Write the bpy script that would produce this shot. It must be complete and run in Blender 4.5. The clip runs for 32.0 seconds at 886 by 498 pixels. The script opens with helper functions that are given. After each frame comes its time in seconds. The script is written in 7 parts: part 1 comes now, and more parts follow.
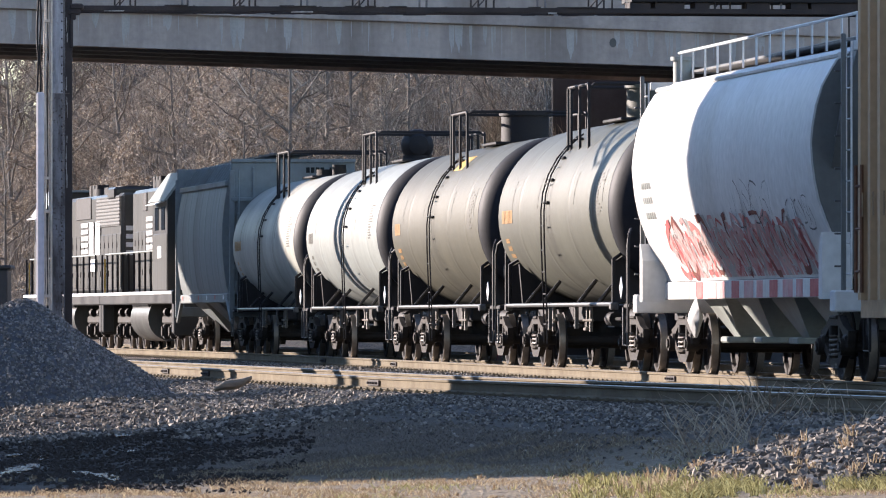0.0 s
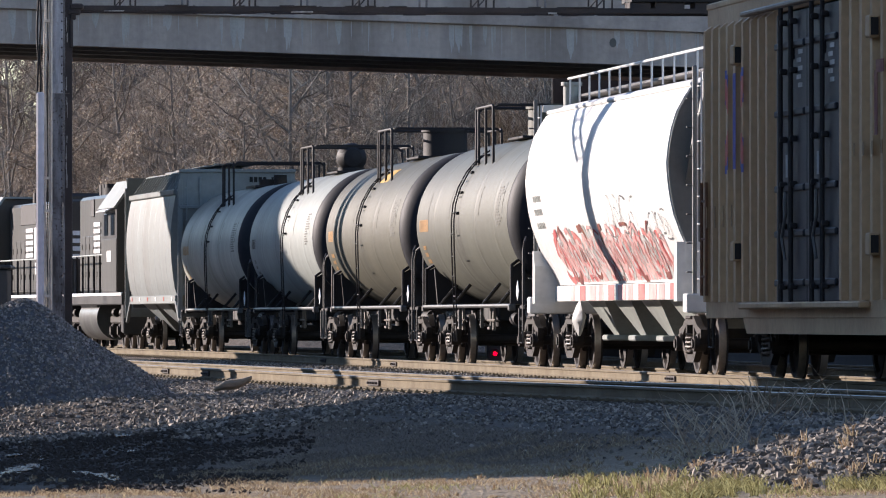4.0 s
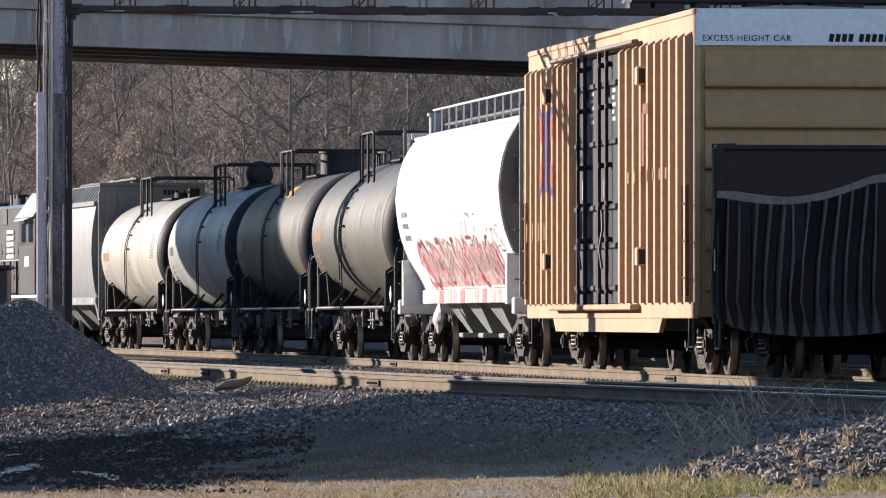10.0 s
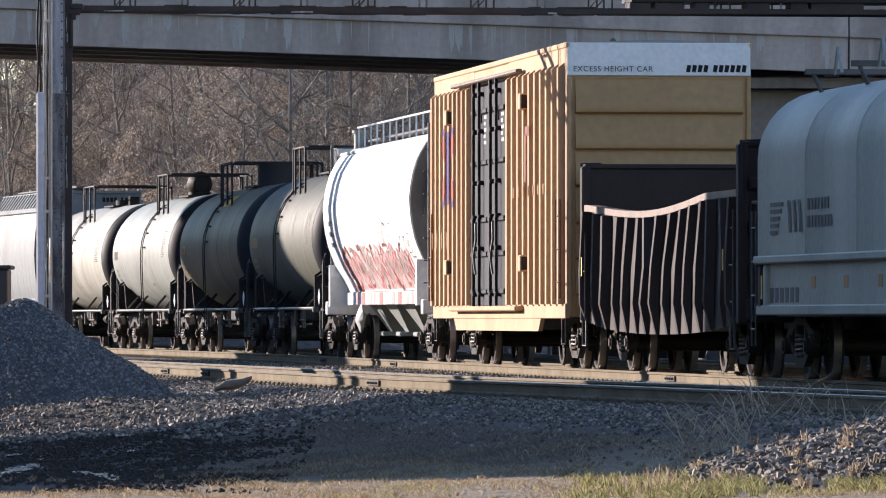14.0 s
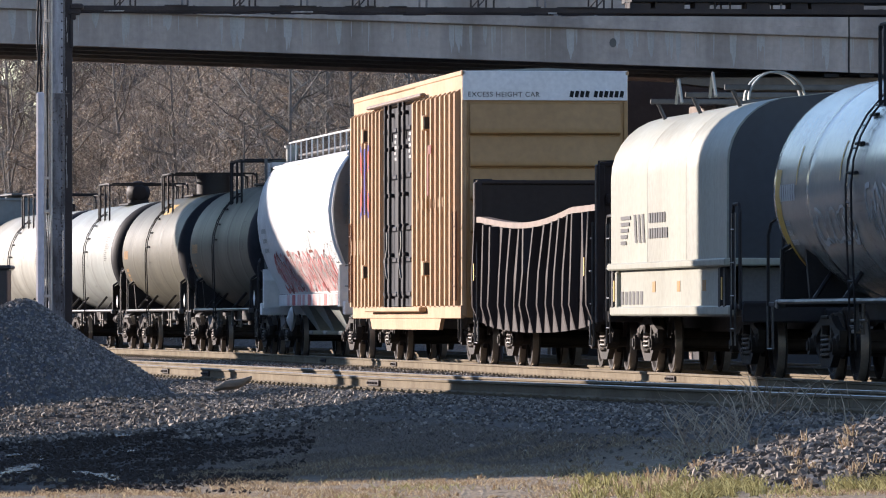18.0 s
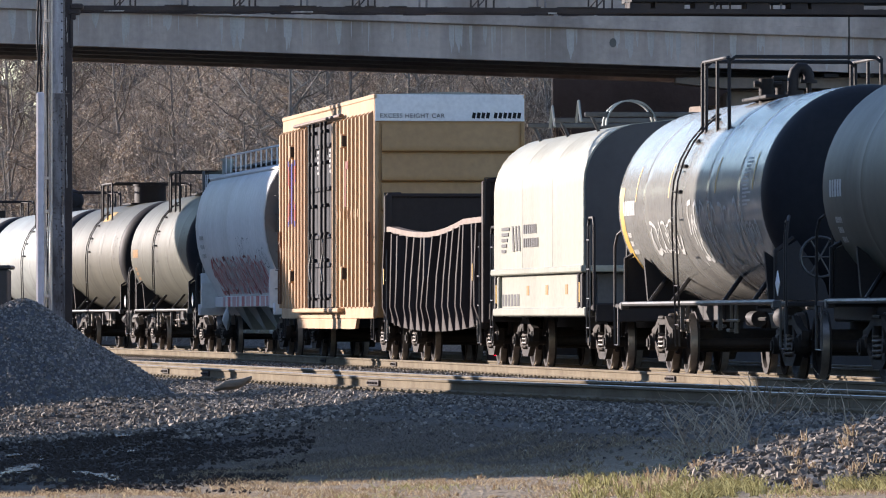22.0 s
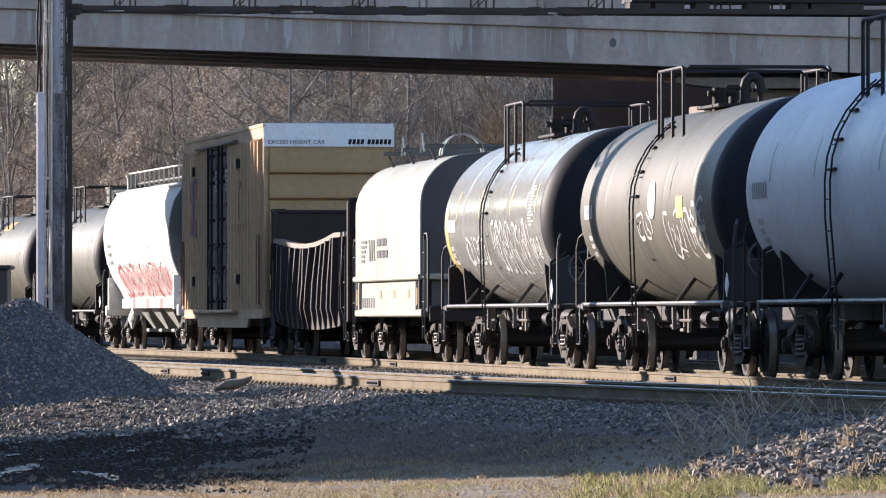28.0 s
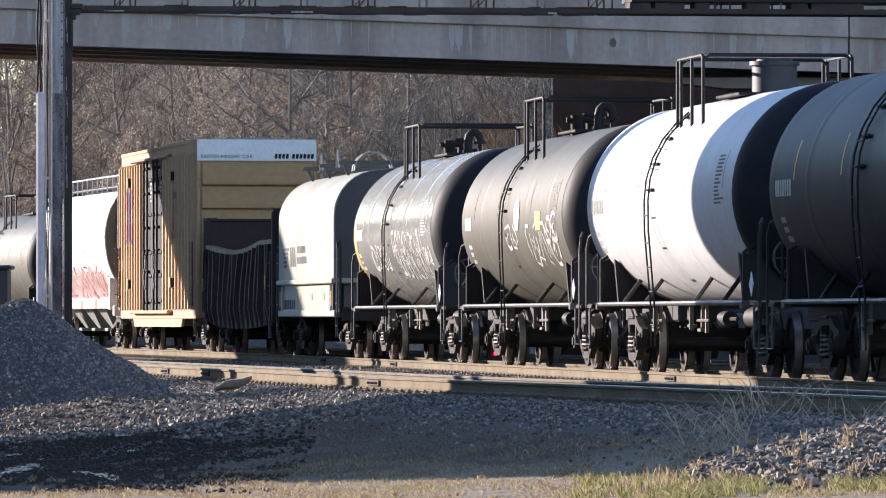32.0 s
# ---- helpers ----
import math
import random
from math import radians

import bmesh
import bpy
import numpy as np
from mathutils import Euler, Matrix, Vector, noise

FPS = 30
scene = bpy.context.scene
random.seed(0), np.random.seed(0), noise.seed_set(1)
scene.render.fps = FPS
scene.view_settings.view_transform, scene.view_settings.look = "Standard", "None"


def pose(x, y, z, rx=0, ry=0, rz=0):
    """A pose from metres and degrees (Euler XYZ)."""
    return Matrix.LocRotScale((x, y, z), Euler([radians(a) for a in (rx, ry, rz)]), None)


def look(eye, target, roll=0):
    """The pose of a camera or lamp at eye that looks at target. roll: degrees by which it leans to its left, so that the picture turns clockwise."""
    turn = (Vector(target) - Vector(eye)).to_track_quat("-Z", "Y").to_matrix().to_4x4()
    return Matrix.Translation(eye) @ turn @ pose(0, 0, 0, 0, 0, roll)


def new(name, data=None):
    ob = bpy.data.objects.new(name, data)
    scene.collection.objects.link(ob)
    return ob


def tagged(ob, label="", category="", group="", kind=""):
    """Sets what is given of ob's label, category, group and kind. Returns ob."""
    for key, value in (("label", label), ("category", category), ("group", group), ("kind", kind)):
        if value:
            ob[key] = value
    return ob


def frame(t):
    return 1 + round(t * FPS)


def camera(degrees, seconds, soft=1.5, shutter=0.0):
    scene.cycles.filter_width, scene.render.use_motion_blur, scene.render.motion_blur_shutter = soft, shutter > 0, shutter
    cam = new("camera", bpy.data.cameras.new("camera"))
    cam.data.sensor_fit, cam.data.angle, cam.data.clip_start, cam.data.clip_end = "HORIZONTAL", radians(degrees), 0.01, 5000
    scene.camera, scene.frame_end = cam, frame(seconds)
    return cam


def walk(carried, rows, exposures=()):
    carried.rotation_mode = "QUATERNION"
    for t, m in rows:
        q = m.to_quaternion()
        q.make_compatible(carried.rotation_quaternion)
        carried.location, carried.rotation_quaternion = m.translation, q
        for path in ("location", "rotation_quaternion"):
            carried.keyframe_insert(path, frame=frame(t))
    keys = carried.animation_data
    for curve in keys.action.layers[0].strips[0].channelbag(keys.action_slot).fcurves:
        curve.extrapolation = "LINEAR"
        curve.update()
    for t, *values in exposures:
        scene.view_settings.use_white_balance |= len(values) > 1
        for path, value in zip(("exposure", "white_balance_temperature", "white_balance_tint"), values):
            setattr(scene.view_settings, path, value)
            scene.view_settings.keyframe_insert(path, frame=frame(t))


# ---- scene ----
# The camera stands on a tripod beside the yard and does not move.
EYE_Z = 0.82
cam = camera(6.458, 32.0, soft=1.1)
CAM = look((0, 0, EYE_Z), (0, 100, EYE_Z + 0.892))
walk(cam, [(0, CAM), (32, CAM)], exposures=[(t_, e_, 6200, 22) for t_, e_ in ((0, 1.42), (1, 1.19), (2, 1.07), (4, 1.02), (10, 1.02), (12, 1.09), (14, 1.17), (17, 1.15), (20, 1.14), (22, 1.23), (25, 1.38), (28, 1.38), (32, 1.37))])

# ---- light: a low winter sun from beyond and to the left ----
SUN_EL, SUN_AZ = radians(14.0), math.atan2(-0.80, 0.60)
world = bpy.data.worlds.new("sky")
scene.world = world
world.use_nodes = True
wn = world.node_tree
sky = wn.nodes.new("ShaderNodeTexSky")
sky.sky_type = "NISHITA"
sky.sun_disc = False
sky.sun_elevation, sky.sun_rotation = SUN_EL, SUN_AZ % (2 * math.pi)
sky.air_density, sky.dust_density, sky.ozone_density = 1.0, 0.0, 2.0
wn.nodes["Background"].inputs[1].default_value = 0.116
wn.links.new(sky.outputs[0], wn.nodes["Background"].inputs[0])
sun_data = bpy.data.lights.new("sun", "SUN")
sun_data.energy, sun_data.angle, sun_data.color = 5.0, radians(0.53), (1.0, 0.90, 0.74)
sun = new("sun", sun_data)
to_sun = Vector((math.sin(SUN_AZ) * math.cos(SUN_EL), math.cos(SUN_AZ) * math.cos(SUN_EL), math.sin(SUN_EL)))
sun.rotation_euler = to_sun.to_track_quat("Z", "Y").to_euler()
sun.location = (-60, 140, 40)


# ---- materials ----
def material(name, base, rough=0.7, metal=0.0, second=None, big=0.5, fine=20.0, mix=0.5, bump=0.2, bump_scale=60.0,
             coords="Object", streak=False, spec=0.5, random_value=0.0, third=None, stretch=None):
    """A principled surface with variation at two scales, grain relief and, if asked, vertical run-off streaks."""
    m = bpy.data.materials.new(name)
    m.use_nodes = True
    nt = m.node_tree
    n, l = nt.nodes, nt.links
    p = n["Principled BSDF"]
    p.inputs["Roughness"].default_value, p.inputs["Metallic"].default_value = rough, metal
    p.inputs["Specular IOR Level"].default_value = spec
    second = second or tuple(c * 0.6 for c in base)
    tc = n.new("ShaderNodeTexCoord")
    src = tc.outputs[coords]
    if stretch:
        mp = n.new("ShaderNodeMapping")
        mp.inputs["Scale"].default_value = stretch
        l.new(src, mp.inputs[0])
        src_big = mp.outputs[0]
    else:
        src_big = src
    if streak:
        mp = n.new("ShaderNodeMapping")
        mp.inputs["Scale"].default_value = (1.0, 1.0, 0.06)
        l.new(src, mp.inputs[0])
        src_big = mp.outputs[0]
    a = n.new("ShaderNodeTexNoise")
    a.inputs["Scale"].default_value, a.inputs["Detail"].default_value, a.inputs["Roughness"].default_value = big, 6.0, 0.62
    l.new(src_big, a.inputs["Vector"])
    ramp = n.new("ShaderNodeMapRange")
    ramp.inputs[1].default_value, ramp.inputs[2].default_value = 0.38, 0.66
    l.new(a.outputs["Fac"], ramp.inputs[0])
    amount = n.new("ShaderNodeMath")
    amount.operation = "MULTIPLY"
    amount.inputs[1].default_value = mix
    l.new(ramp.outputs[0], amount.inputs[0])
    mixer = n.new("ShaderNodeMix")
    mixer.data_type = "RGBA"
    mixer.inputs[6].default_value, mixer.inputs[7].default_value = (*base, 1), (*second, 1)
    l.new(amount.outputs[0], mixer.inputs[0])
    out = mixer.outputs[2]
    b = n.new("ShaderNodeTexNoise")
    b.inputs["Scale"].default_value, b.inputs["Detail"].default_value = fine, 4.0
    l.new(src, b.inputs["Vector"])
    if third:
        r3 = n.new("ShaderNodeMapRange")
        r3.inputs[1].default_value, r3.inputs[2].default_value = 0.55, 0.68
        l.new(b.outputs["Fac"], r3.inputs[0])
        m3 = n.new("ShaderNodeMix")
        m3.data_type = "RGBA"
        m3.inputs[7].default_value = (*third, 1)
        l.new(r3.outputs[0], m3.inputs[0])
        l.new(out, m3.inputs[6])
        out = m3.outputs[2]
    hsv = n.new("ShaderNodeHueSaturation")
    l.new(out, hsv.inputs["Color"])
    val = n.new("ShaderNodeMapRange")
    val.inputs[3].default_value, val.inputs[4].default_value = 0.78, 1.22
    l.new(b.outputs["Fac"], val.inputs[0])
    value = val.outputs[0]
    if random_value:
        oi = n.new("ShaderNodeObjectInfo")
        rr = n.new("ShaderNodeMapRange")
        rr.inputs[3].default_value, rr.inputs[4].default_value = 1 - random_value, 1 + random_value
        l.new(oi.outputs["Random"], rr.inputs[0])
        mm = n.new("ShaderNodeMath")
        mm.operation = "MULTIPLY"
        l.new(value, mm.inputs[0])
        l.new(rr.outputs[0], mm.inputs[1])
        value = mm.outputs[0]
    l.new(value, hsv.inputs["Value"])
    l.new(hsv.outputs[0], p.inputs["Base Color"])
    if bump:
        c = n.new("ShaderNodeTexNoise")
        c.inputs["Scale"].default_value, c.inputs["Detail"].default_value = bump_scale, 3.0
        l.new(src, c.inputs["Vector"])
        bp = n.new("ShaderNodeBump")
        bp.inputs["Strength"].default_value, bp.inputs["Distance"].default_value = bump, 0.02
        l.new(c.outputs["Fac"], bp.inputs["Height"])
        l.new(bp.outputs[0], p.inputs["Normal"])
    rv = n.new("ShaderNodeMapRange")
    rv.inputs[3].default_value, rv.inputs[4].default_value = max(0.05, rough - 0.1), min(1.0, rough + 0.12)
    l.new(a.outputs["Fac"], rv.inputs[0])
    l.new(rv.outputs[0], p.inputs["Roughness"])
    return m


def island_material(name, dark, light, rough=0.9, spec=0.3, warm=None, thin=0.0):
    """For heaps of loose pieces: every piece has its own tone."""
    m = bpy.data.materials.new(name)
    m.use_nodes = True
    n, l = m.node_tree.nodes, m.node_tree.links
    p = n["Principled BSDF"]
    p.inputs["Roughness"].default_value = rough
    p.inputs["Specular IOR Level"].default_value = spec
    g = n.new("ShaderNodeNewGeometry")
    r = n.new("ShaderNodeValToRGB")
    r.color_ramp.elements[0].color, r.color_ramp.elements[1].color = (*dark, 1), (*light, 1)
    if warm:
        e = r.color_ramp.elements.new(0.55)
        e.color = (*warm, 1)
    l.new(g.outputs["Random Per Island"], r.inputs[0])
    tc = n.new("ShaderNodeTexCoord")
    b = n.new("ShaderNodeTexNoise")
    b.inputs["Scale"].default_value = 35.0
    l.new(tc.outputs["Object"], b.inputs["Vector"])
    h = n.new("ShaderNodeHueSaturation")
    v = n.new("ShaderNodeMapRange")
    v.inputs[3].default_value, v.inputs[4].default_value = 0.7, 1.3
    l.new(b.outputs["Fac"], v.inputs[0])
    l.new(v.outputs[0], h.inputs["Value"])
    l.new(r.outputs[0], h.inputs["Color"])
    l.new(h.outputs[0], p.inputs["Base Color"])
    if thin:
        t = n.new("ShaderNodeBsdfTranslucent")
        l.new(h.outputs[0], t.inputs[0])
        x = n.new("ShaderNodeMixShader")
        x.inputs[0].default_value = thin
        l.new(p.outputs[0], x.inputs[1])
        l.new(t.outputs[0], x.inputs[2])
        l.new(x.outputs[0], n["Material Output"].inputs[0])
    return m


def glowing(name, colour, strength):
    m = bpy.data.materials.new(name)
    m.use_nodes = True
    p = m.node_tree.nodes["Principled BSDF"]
    p.inputs["Base Color"].default_value = (*colour, 1)
    p.inputs["Emission Color"].default_value = (*colour, 1)
    p.inputs["Emission Strength"].default_value = strength
    return m


GREY_TANK = material("grey_tank_paint", (0.100, 0.101, 0.077), 0.5, 0, (0.064, 0.062, 0.049), 0.5, 9, 0.8, 0.05, streak=True, spec=0.22)
TAN_TANK = material("taupe_tank_paint", (0.102, 0.098, 0.075), 0.5, 0, (0.062, 0.059, 0.046), 0.5, 9, 0.85, 0.05, streak=True, spec=0.2)
TAUPE_TANK = material("dark_taupe_tank_paint", (0.092, 0.087, 0.061), 0.5, 0, (0.056, 0.053, 0.038), 0.5, 9, 0.85, 0.05, streak=True, spec=0.2)
DARK_TANK = material("charcoal_tank_paint", (0.017, 0.018, 0.024), 0.5, 0, (0.026, 0.026, 0.030), 0.5, 9, 0.7, 0.04, streak=True, spec=0.14)
SILVER_TANK = material("pale_grey_tank_paint", (0.30, 0.32, 0.295), 0.48, 0, (0.17, 0.172, 0.16), 0.5, 9, 0.75, 0.04, streak=True, spec=0.2)
MID_TANK = material("gunmetal_tank_paint", (0.330, 0.328, 0.298), 0.18, 0, (0.180, 0.176, 0.160), 0.5, 9, 0.75, 0.04, streak=True, spec=0.7)
WHITE_TANK = material("white_tank_paint", (0.56, 0.57, 0.58), 0.42, 0, (0.44, 0.44, 0.43), 0.5, 9, 0.5, 0.04, streak=True, spec=0.14)
WHITE_HOPPER = material("white_hopper_paint", (0.66, 0.66, 0.645), 0.5, 0, (0.50, 0.485, 0.44), 0.5, 7, 0.6, 0.04, streak=True, spec=0.14)
HEAD_DARK = material("sooty_shaded_tank_end", (0.016, 0.017, 0.022), 0.6, 0, (0.028, 0.027, 0.028), 0.9, 10, 0.6, 0.05, spec=0.12)
SLATE_END = material("dark_slate_paint", (0.030, 0.036, 0.046), 0.5, 0, (0.022, 0.026, 0.032), 0.8, 10, 0.6, 0.05)
HOPPER_END = material("grimy_grey_end_paint", (0.13, 0.135, 0.13), 0.55, 0, (0.07, 0.07, 0.068), 0.8, 10, 0.7, 0.05, streak=True)
CREAM_TANK = material("cream_grey_tank_paint", (0.40, 0.395, 0.34), 0.48, 0, (0.19, 0.175, 0.14), 0.5, 9, 0.8, 0.05, streak=True, spec=0.2)
MAROON_MARK = material("faded_maroon_paint", (0.15, 0.035, 0.045), 0.6, 0, (0.30, 0.14, 0.08), 2.5, 18, 0.7, spec=0.12)
GREY_HOPPER = material("pale_green_grey_paint", (0.20, 0.222, 0.222), 0.55, 0, (0.145, 0.145, 0.138), 0.6, 7, 0.75, 0.05, streak=True, spec=0.2)
BLACK_STEEL = material("black_painted_steel", (0.021, 0.019, 0.021), 0.6, 0, (0.030, 0.025, 0.021), 1.6, 30, 0.6, 0.1, spec=0.2)
DARK_IRON = material("greasy_cast_iron", (0.018, 0.015, 0.014), 0.7, 0.0, (0.055, 0.042, 0.031), 2.5, 26, 0.6, 0.25, 40, spec=0.2)
WHEEL_IRON = material("wheel_steel", (0.026, 0.020, 0.017), 0.7, 0.0, (0.016, 0.013, 0.012), 2.0, 22, 0.7, 0.1, spec=0.2)
SPRING_STEEL = material("dusty_spring_steel", (0.15, 0.125, 0.10), 0.55, 0.2, (0.07, 0.055, 0.04), 4.0, 30, 0.7, 0.1)
TREAD = material("polished_tread", (0.30, 0.26, 0.22), 0.4, 0.7, (0.16, 0.13, 0.11), 3.0, 30, 0.6, 0.0)
PIPE_STEEL = material("worn_grey_handrail", (0.09, 0.09, 0.09), 0.45, 0.3, (0.04, 0.035, 0.03), 3.0, 30, 0.7, 0.1)
BOX_ORANGE = material("faded_yellow_orange_paint", (0.475, 0.316, 0.178), 0.6, 0, (0.33, 0.195, 0.11), 0.6, 8, 0.6, 0.06, streak=True, spec=0.2)
BOX_END = material("mustard_end_paint", (0.37, 0.215, 0.085), 0.5, 0, (0.30, 0.165, 0.06), 0.5, 8, 0.6, 0.06, streak=True)
DOOR_BLUE = material("blue_black_door_paint", (0.020, 0.023, 0.032), 0.42, 0, (0.045, 0.047, 0.055), 0.8, 14, 0.5, 0.08, streak=True, spec=0.2)
WHITE_PAINT = material("white_sign_paint", (0.78, 0.78, 0.78), 0.5, 0, (0.6, 0.6, 0.58), 1.5, 12, 0.4, 0.03)
GON_BLACK = material("black_gondola_paint", (0.030, 0.021, 0.020), 0.55, 0, (0.042, 0.031, 0.027), 1.2, 12, 0.65, 0.15, streak=True, spec=0.15)
GON_RIM = material("worn_rim_steel", (0.17, 0.12, 0.09), 0.5, 0.2, (0.09, 0.06, 0.045), 2.0, 20, 0.7, 0.1)
COIL_WHITE = material("off_white_hood_paint", (0.345, 0.35, 0.295), 0.5, 0, (0.24, 0.235, 0.19), 0.5, 9, 0.65, 0.04, streak=True, spec=0.12)
COIL_GREY = material("grey_marking_paint", (0.12, 0.12, 0.12), 0.6, spec=0.12)
RED_TAG = material("faded_red_spray_paint", (0.42, 0.09, 0.09), 0.6, 0, (0.55, 0.25, 0.22), 2.0, 12, 0.7, 0.0, spec=0.12)
PINK_TAG = material("pink_spray_paint", (0.55, 0.26, 0.25), 0.6, 0, (0.62, 0.50, 0.46), 2.0, 12, 0.7, 0.0, spec=0.12)
WHITE_TAG = material("white_spray_paint", (0.46, 0.46, 0.44), 0.6, 0, (0.22, 0.22, 0.21), 2.0, 12, 0.7, 0.0)
YELLOW_MARK = material("yellow_marking_paint", (0.60, 0.36, 0.05), 0.5, 0, (0.40, 0.24, 0.05), 2.0, 12, 0.5, 0.0)
ORANGE_MARK = material("orange_marking_paint", (0.42, 0.23, 0.09), 0.5, 0, (0.30, 0.19, 0.09), 3.0, 20, 0.7, spec=0.12)
BLUE_MARK = material("blue_marking_paint", (0.03, 0.045, 0.27), 0.5, 0, (0.10, 0.07, 0.20), 2.0, 14, 0.6, spec=0.12)
FADED_TAG = material("thin_white_spray_paint", (0.52, 0.52, 0.49), 0.6, 0, (0.33, 0.325, 0.30), 2.0, 12, 0.8, 0.0)
RED_MARK = material("red_marking_paint", (0.40, 0.05, 0.05), 0.5, 0, (0.45, 0.16, 0.09), 2.0, 14, 0.6, spec=0.12)
FADED_MARK = material("worn_brown_lettering", (0.20, 0.12, 0.06), 0.6, 0, (0.36, 0.22, 0.10), 3.0, 20, 0.8, spec=0.12)
BLACK_MARK = material("black_lettering", (0.02, 0.02, 0.02), 0.6, spec=0.12)
SKY_MARK = material("pale_blue_roundel", (0.45, 0.58, 0.68), 0.5)
LOCO_BLACK = material("black_locomotive_paint", (0.020, 0.020, 0.022), 0.32, 0, (0.05, 0.045, 0.04), 0.8, 12, 0.6, 0.05, streak=True)
# Black paint lightened to grey: dust plus the sun's sheen put into the colour.
LOCO_GREY = material("dusty_sheen_grey", (0.085, 0.086, 0.080), 0.32, 0, (0.030, 0.030, 0.028), 0.9, 12, 0.7, 0.05, streak=True, spec=0.45)
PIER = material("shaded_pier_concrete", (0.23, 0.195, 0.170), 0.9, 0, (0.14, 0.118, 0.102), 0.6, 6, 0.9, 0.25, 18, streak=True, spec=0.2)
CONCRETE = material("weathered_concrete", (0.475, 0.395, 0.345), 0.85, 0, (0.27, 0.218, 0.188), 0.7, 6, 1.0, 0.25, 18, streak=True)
SOFFIT = material("dark_concrete", (0.16, 0.15, 0.135), 0.9, 0, (0.10, 0.09, 0.08), 0.4, 6, 0.8, 0.25, 18)
RAIL_SIDE = material("rusty_dusty_rail", (0.20, 0.165, 0.112), 0.9, 0.0, (0.115, 0.09, 0.06), 1.2, 24, 0.7, 0.2, 60, spec=0.15)
RAIL_TOP = material("polished_rail_head", (0.30, 0.27, 0.24), 0.42, 0.8, (0.17, 0.14, 0.115), 1.5, 20, 0.5, 0.02)
TIE_WOOD = material("creosoted_wood", (0.10, 0.075, 0.055), 0.85, 0, (0.06, 0.045, 0.033), 1.5, 22, 0.8, 0.5, 30, random_value=0.3)
GRAVEL = island_material("gravel_pieces", (0.095, 0.090, 0.087), (0.32, 0.30, 0.28), 0.8, warm=(0.17, 0.16, 0.15))
BALLAST = island_material("ballast_pieces", (0.06, 0.051, 0.043), (0.40, 0.345, 0.285), 0.75, warm=(0.17, 0.146, 0.12))
ROCK = island_material("rock_pieces", (0.055, 0.046, 0.038), (0.38, 0.325, 0.265), 0.8, warm=(0.15, 0.127, 0.105))
DRY_GRASS = island_material("dry_grass_blades", (0.19, 0.125, 0.08), (0.52, 0.43, 0.285), 0.8, warm=(0.31, 0.24, 0.15), thin=0.5)
GREEN_GRASS = island_material("green_grass_blades", (0.13, 0.115, 0.05), (0.44, 0.42, 0.21), 0.8, warm=(0.25, 0.23, 0.10), thin=0.5)
WEED = island_material("russet_weed_stems", (0.22, 0.15, 0.10), (0.60, 0.49, 0.35), 0.8, thin=0.4)
BARK = material("grey_brown_bark", (0.20, 0.175, 0.148), 0.9, 0, (0.10, 0.085, 0.07), 2.0, 14, 0.8, 0.5, 20)
TWIG = island_material("bare_twigs", (0.10, 0.082, 0.068), (0.60, 0.53, 0.44), 0.9, warm=(0.30, 0.255, 0.205))
OAK_LEAF = island_material("russet_dead_leaves", (0.17, 0.125, 0.092), (0.56, 0.49, 0.40), 0.8, warm=(0.30, 0.252, 0.204), thin=0.25)
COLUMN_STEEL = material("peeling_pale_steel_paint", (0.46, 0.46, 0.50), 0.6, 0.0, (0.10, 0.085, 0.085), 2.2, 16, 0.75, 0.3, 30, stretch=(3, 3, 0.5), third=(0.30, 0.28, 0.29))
DARK_RUSTY_STEEL = material("dark_rusty_steel", (0.22, 0.21, 0.22), 0.7, 0.0, (0.035, 0.026, 0.024), 2.6, 22, 0.9, 0.4, 30, stretch=(3, 3, 0.6), third=(0.06, 0.045, 0.04))
CABLE_TAN = material("weathered_tan_cable", (0.74, 0.63, 0.53), 0.7, 0, (0.42, 0.33, 0.26), 3.0, 20, 0.7)
FLAKED = material("flaked_pale_paint", (0.48, 0.45, 0.42), 0.8, 0, (0.06, 0.045, 0.04), 6.0, 30, 0.9, 0.3, 40)
RUST = material("rusty_flange", (0.052, 0.038, 0.034), 0.8, 0.1, (0.026, 0.022, 0.022), 2.0, 16, 0.8, 0.4, 30)
PVC = material("pale_lilac_conduit", (0.60, 0.56, 0.60), 0.55, 0, (0.5, 0.47, 0.5), 1.0, 10, 0.5, 0.03)
CABINET_DARK = material("dark_cabinet_paint", (0.03, 0.032, 0.038), 0.5, 0, (0.05, 0.045, 0.04), 1.0, 12, 0.5, 0.1)
OLD_WOOD = material("weathered_grey_wood", (0.20, 0.165, 0.125), 0.85, 0, (0.12, 0.10, 0.075), 3.0, 20, 0.7, 0.5, 30, stretch=(1, 6, 6))
DUSTY_GRASS = island_material("trodden_dusty_grass", (0.10, 0.083, 0.068), (0.34, 0.285, 0.225), 0.9, warm=(0.19, 0.158, 0.125), thin=0.3)
DIM_STENCIL = material("worn_grey_stencil", (0.17, 0.165, 0.145), 0.6, 0, (0.08, 0.075, 0.065), 3.0, 20, 0.9, spec=0.1)
LADDER_RUST = material("rust_brown_ladder_iron", (0.20, 0.10, 0.06), 0.7, 0, (0.09, 0.05, 0.035), 3.0, 20, 0.7, spec=0.15)
RED_LAMP = glowing("red_signal_lamp", (1.0, 0.0, 0.015), 1.6)


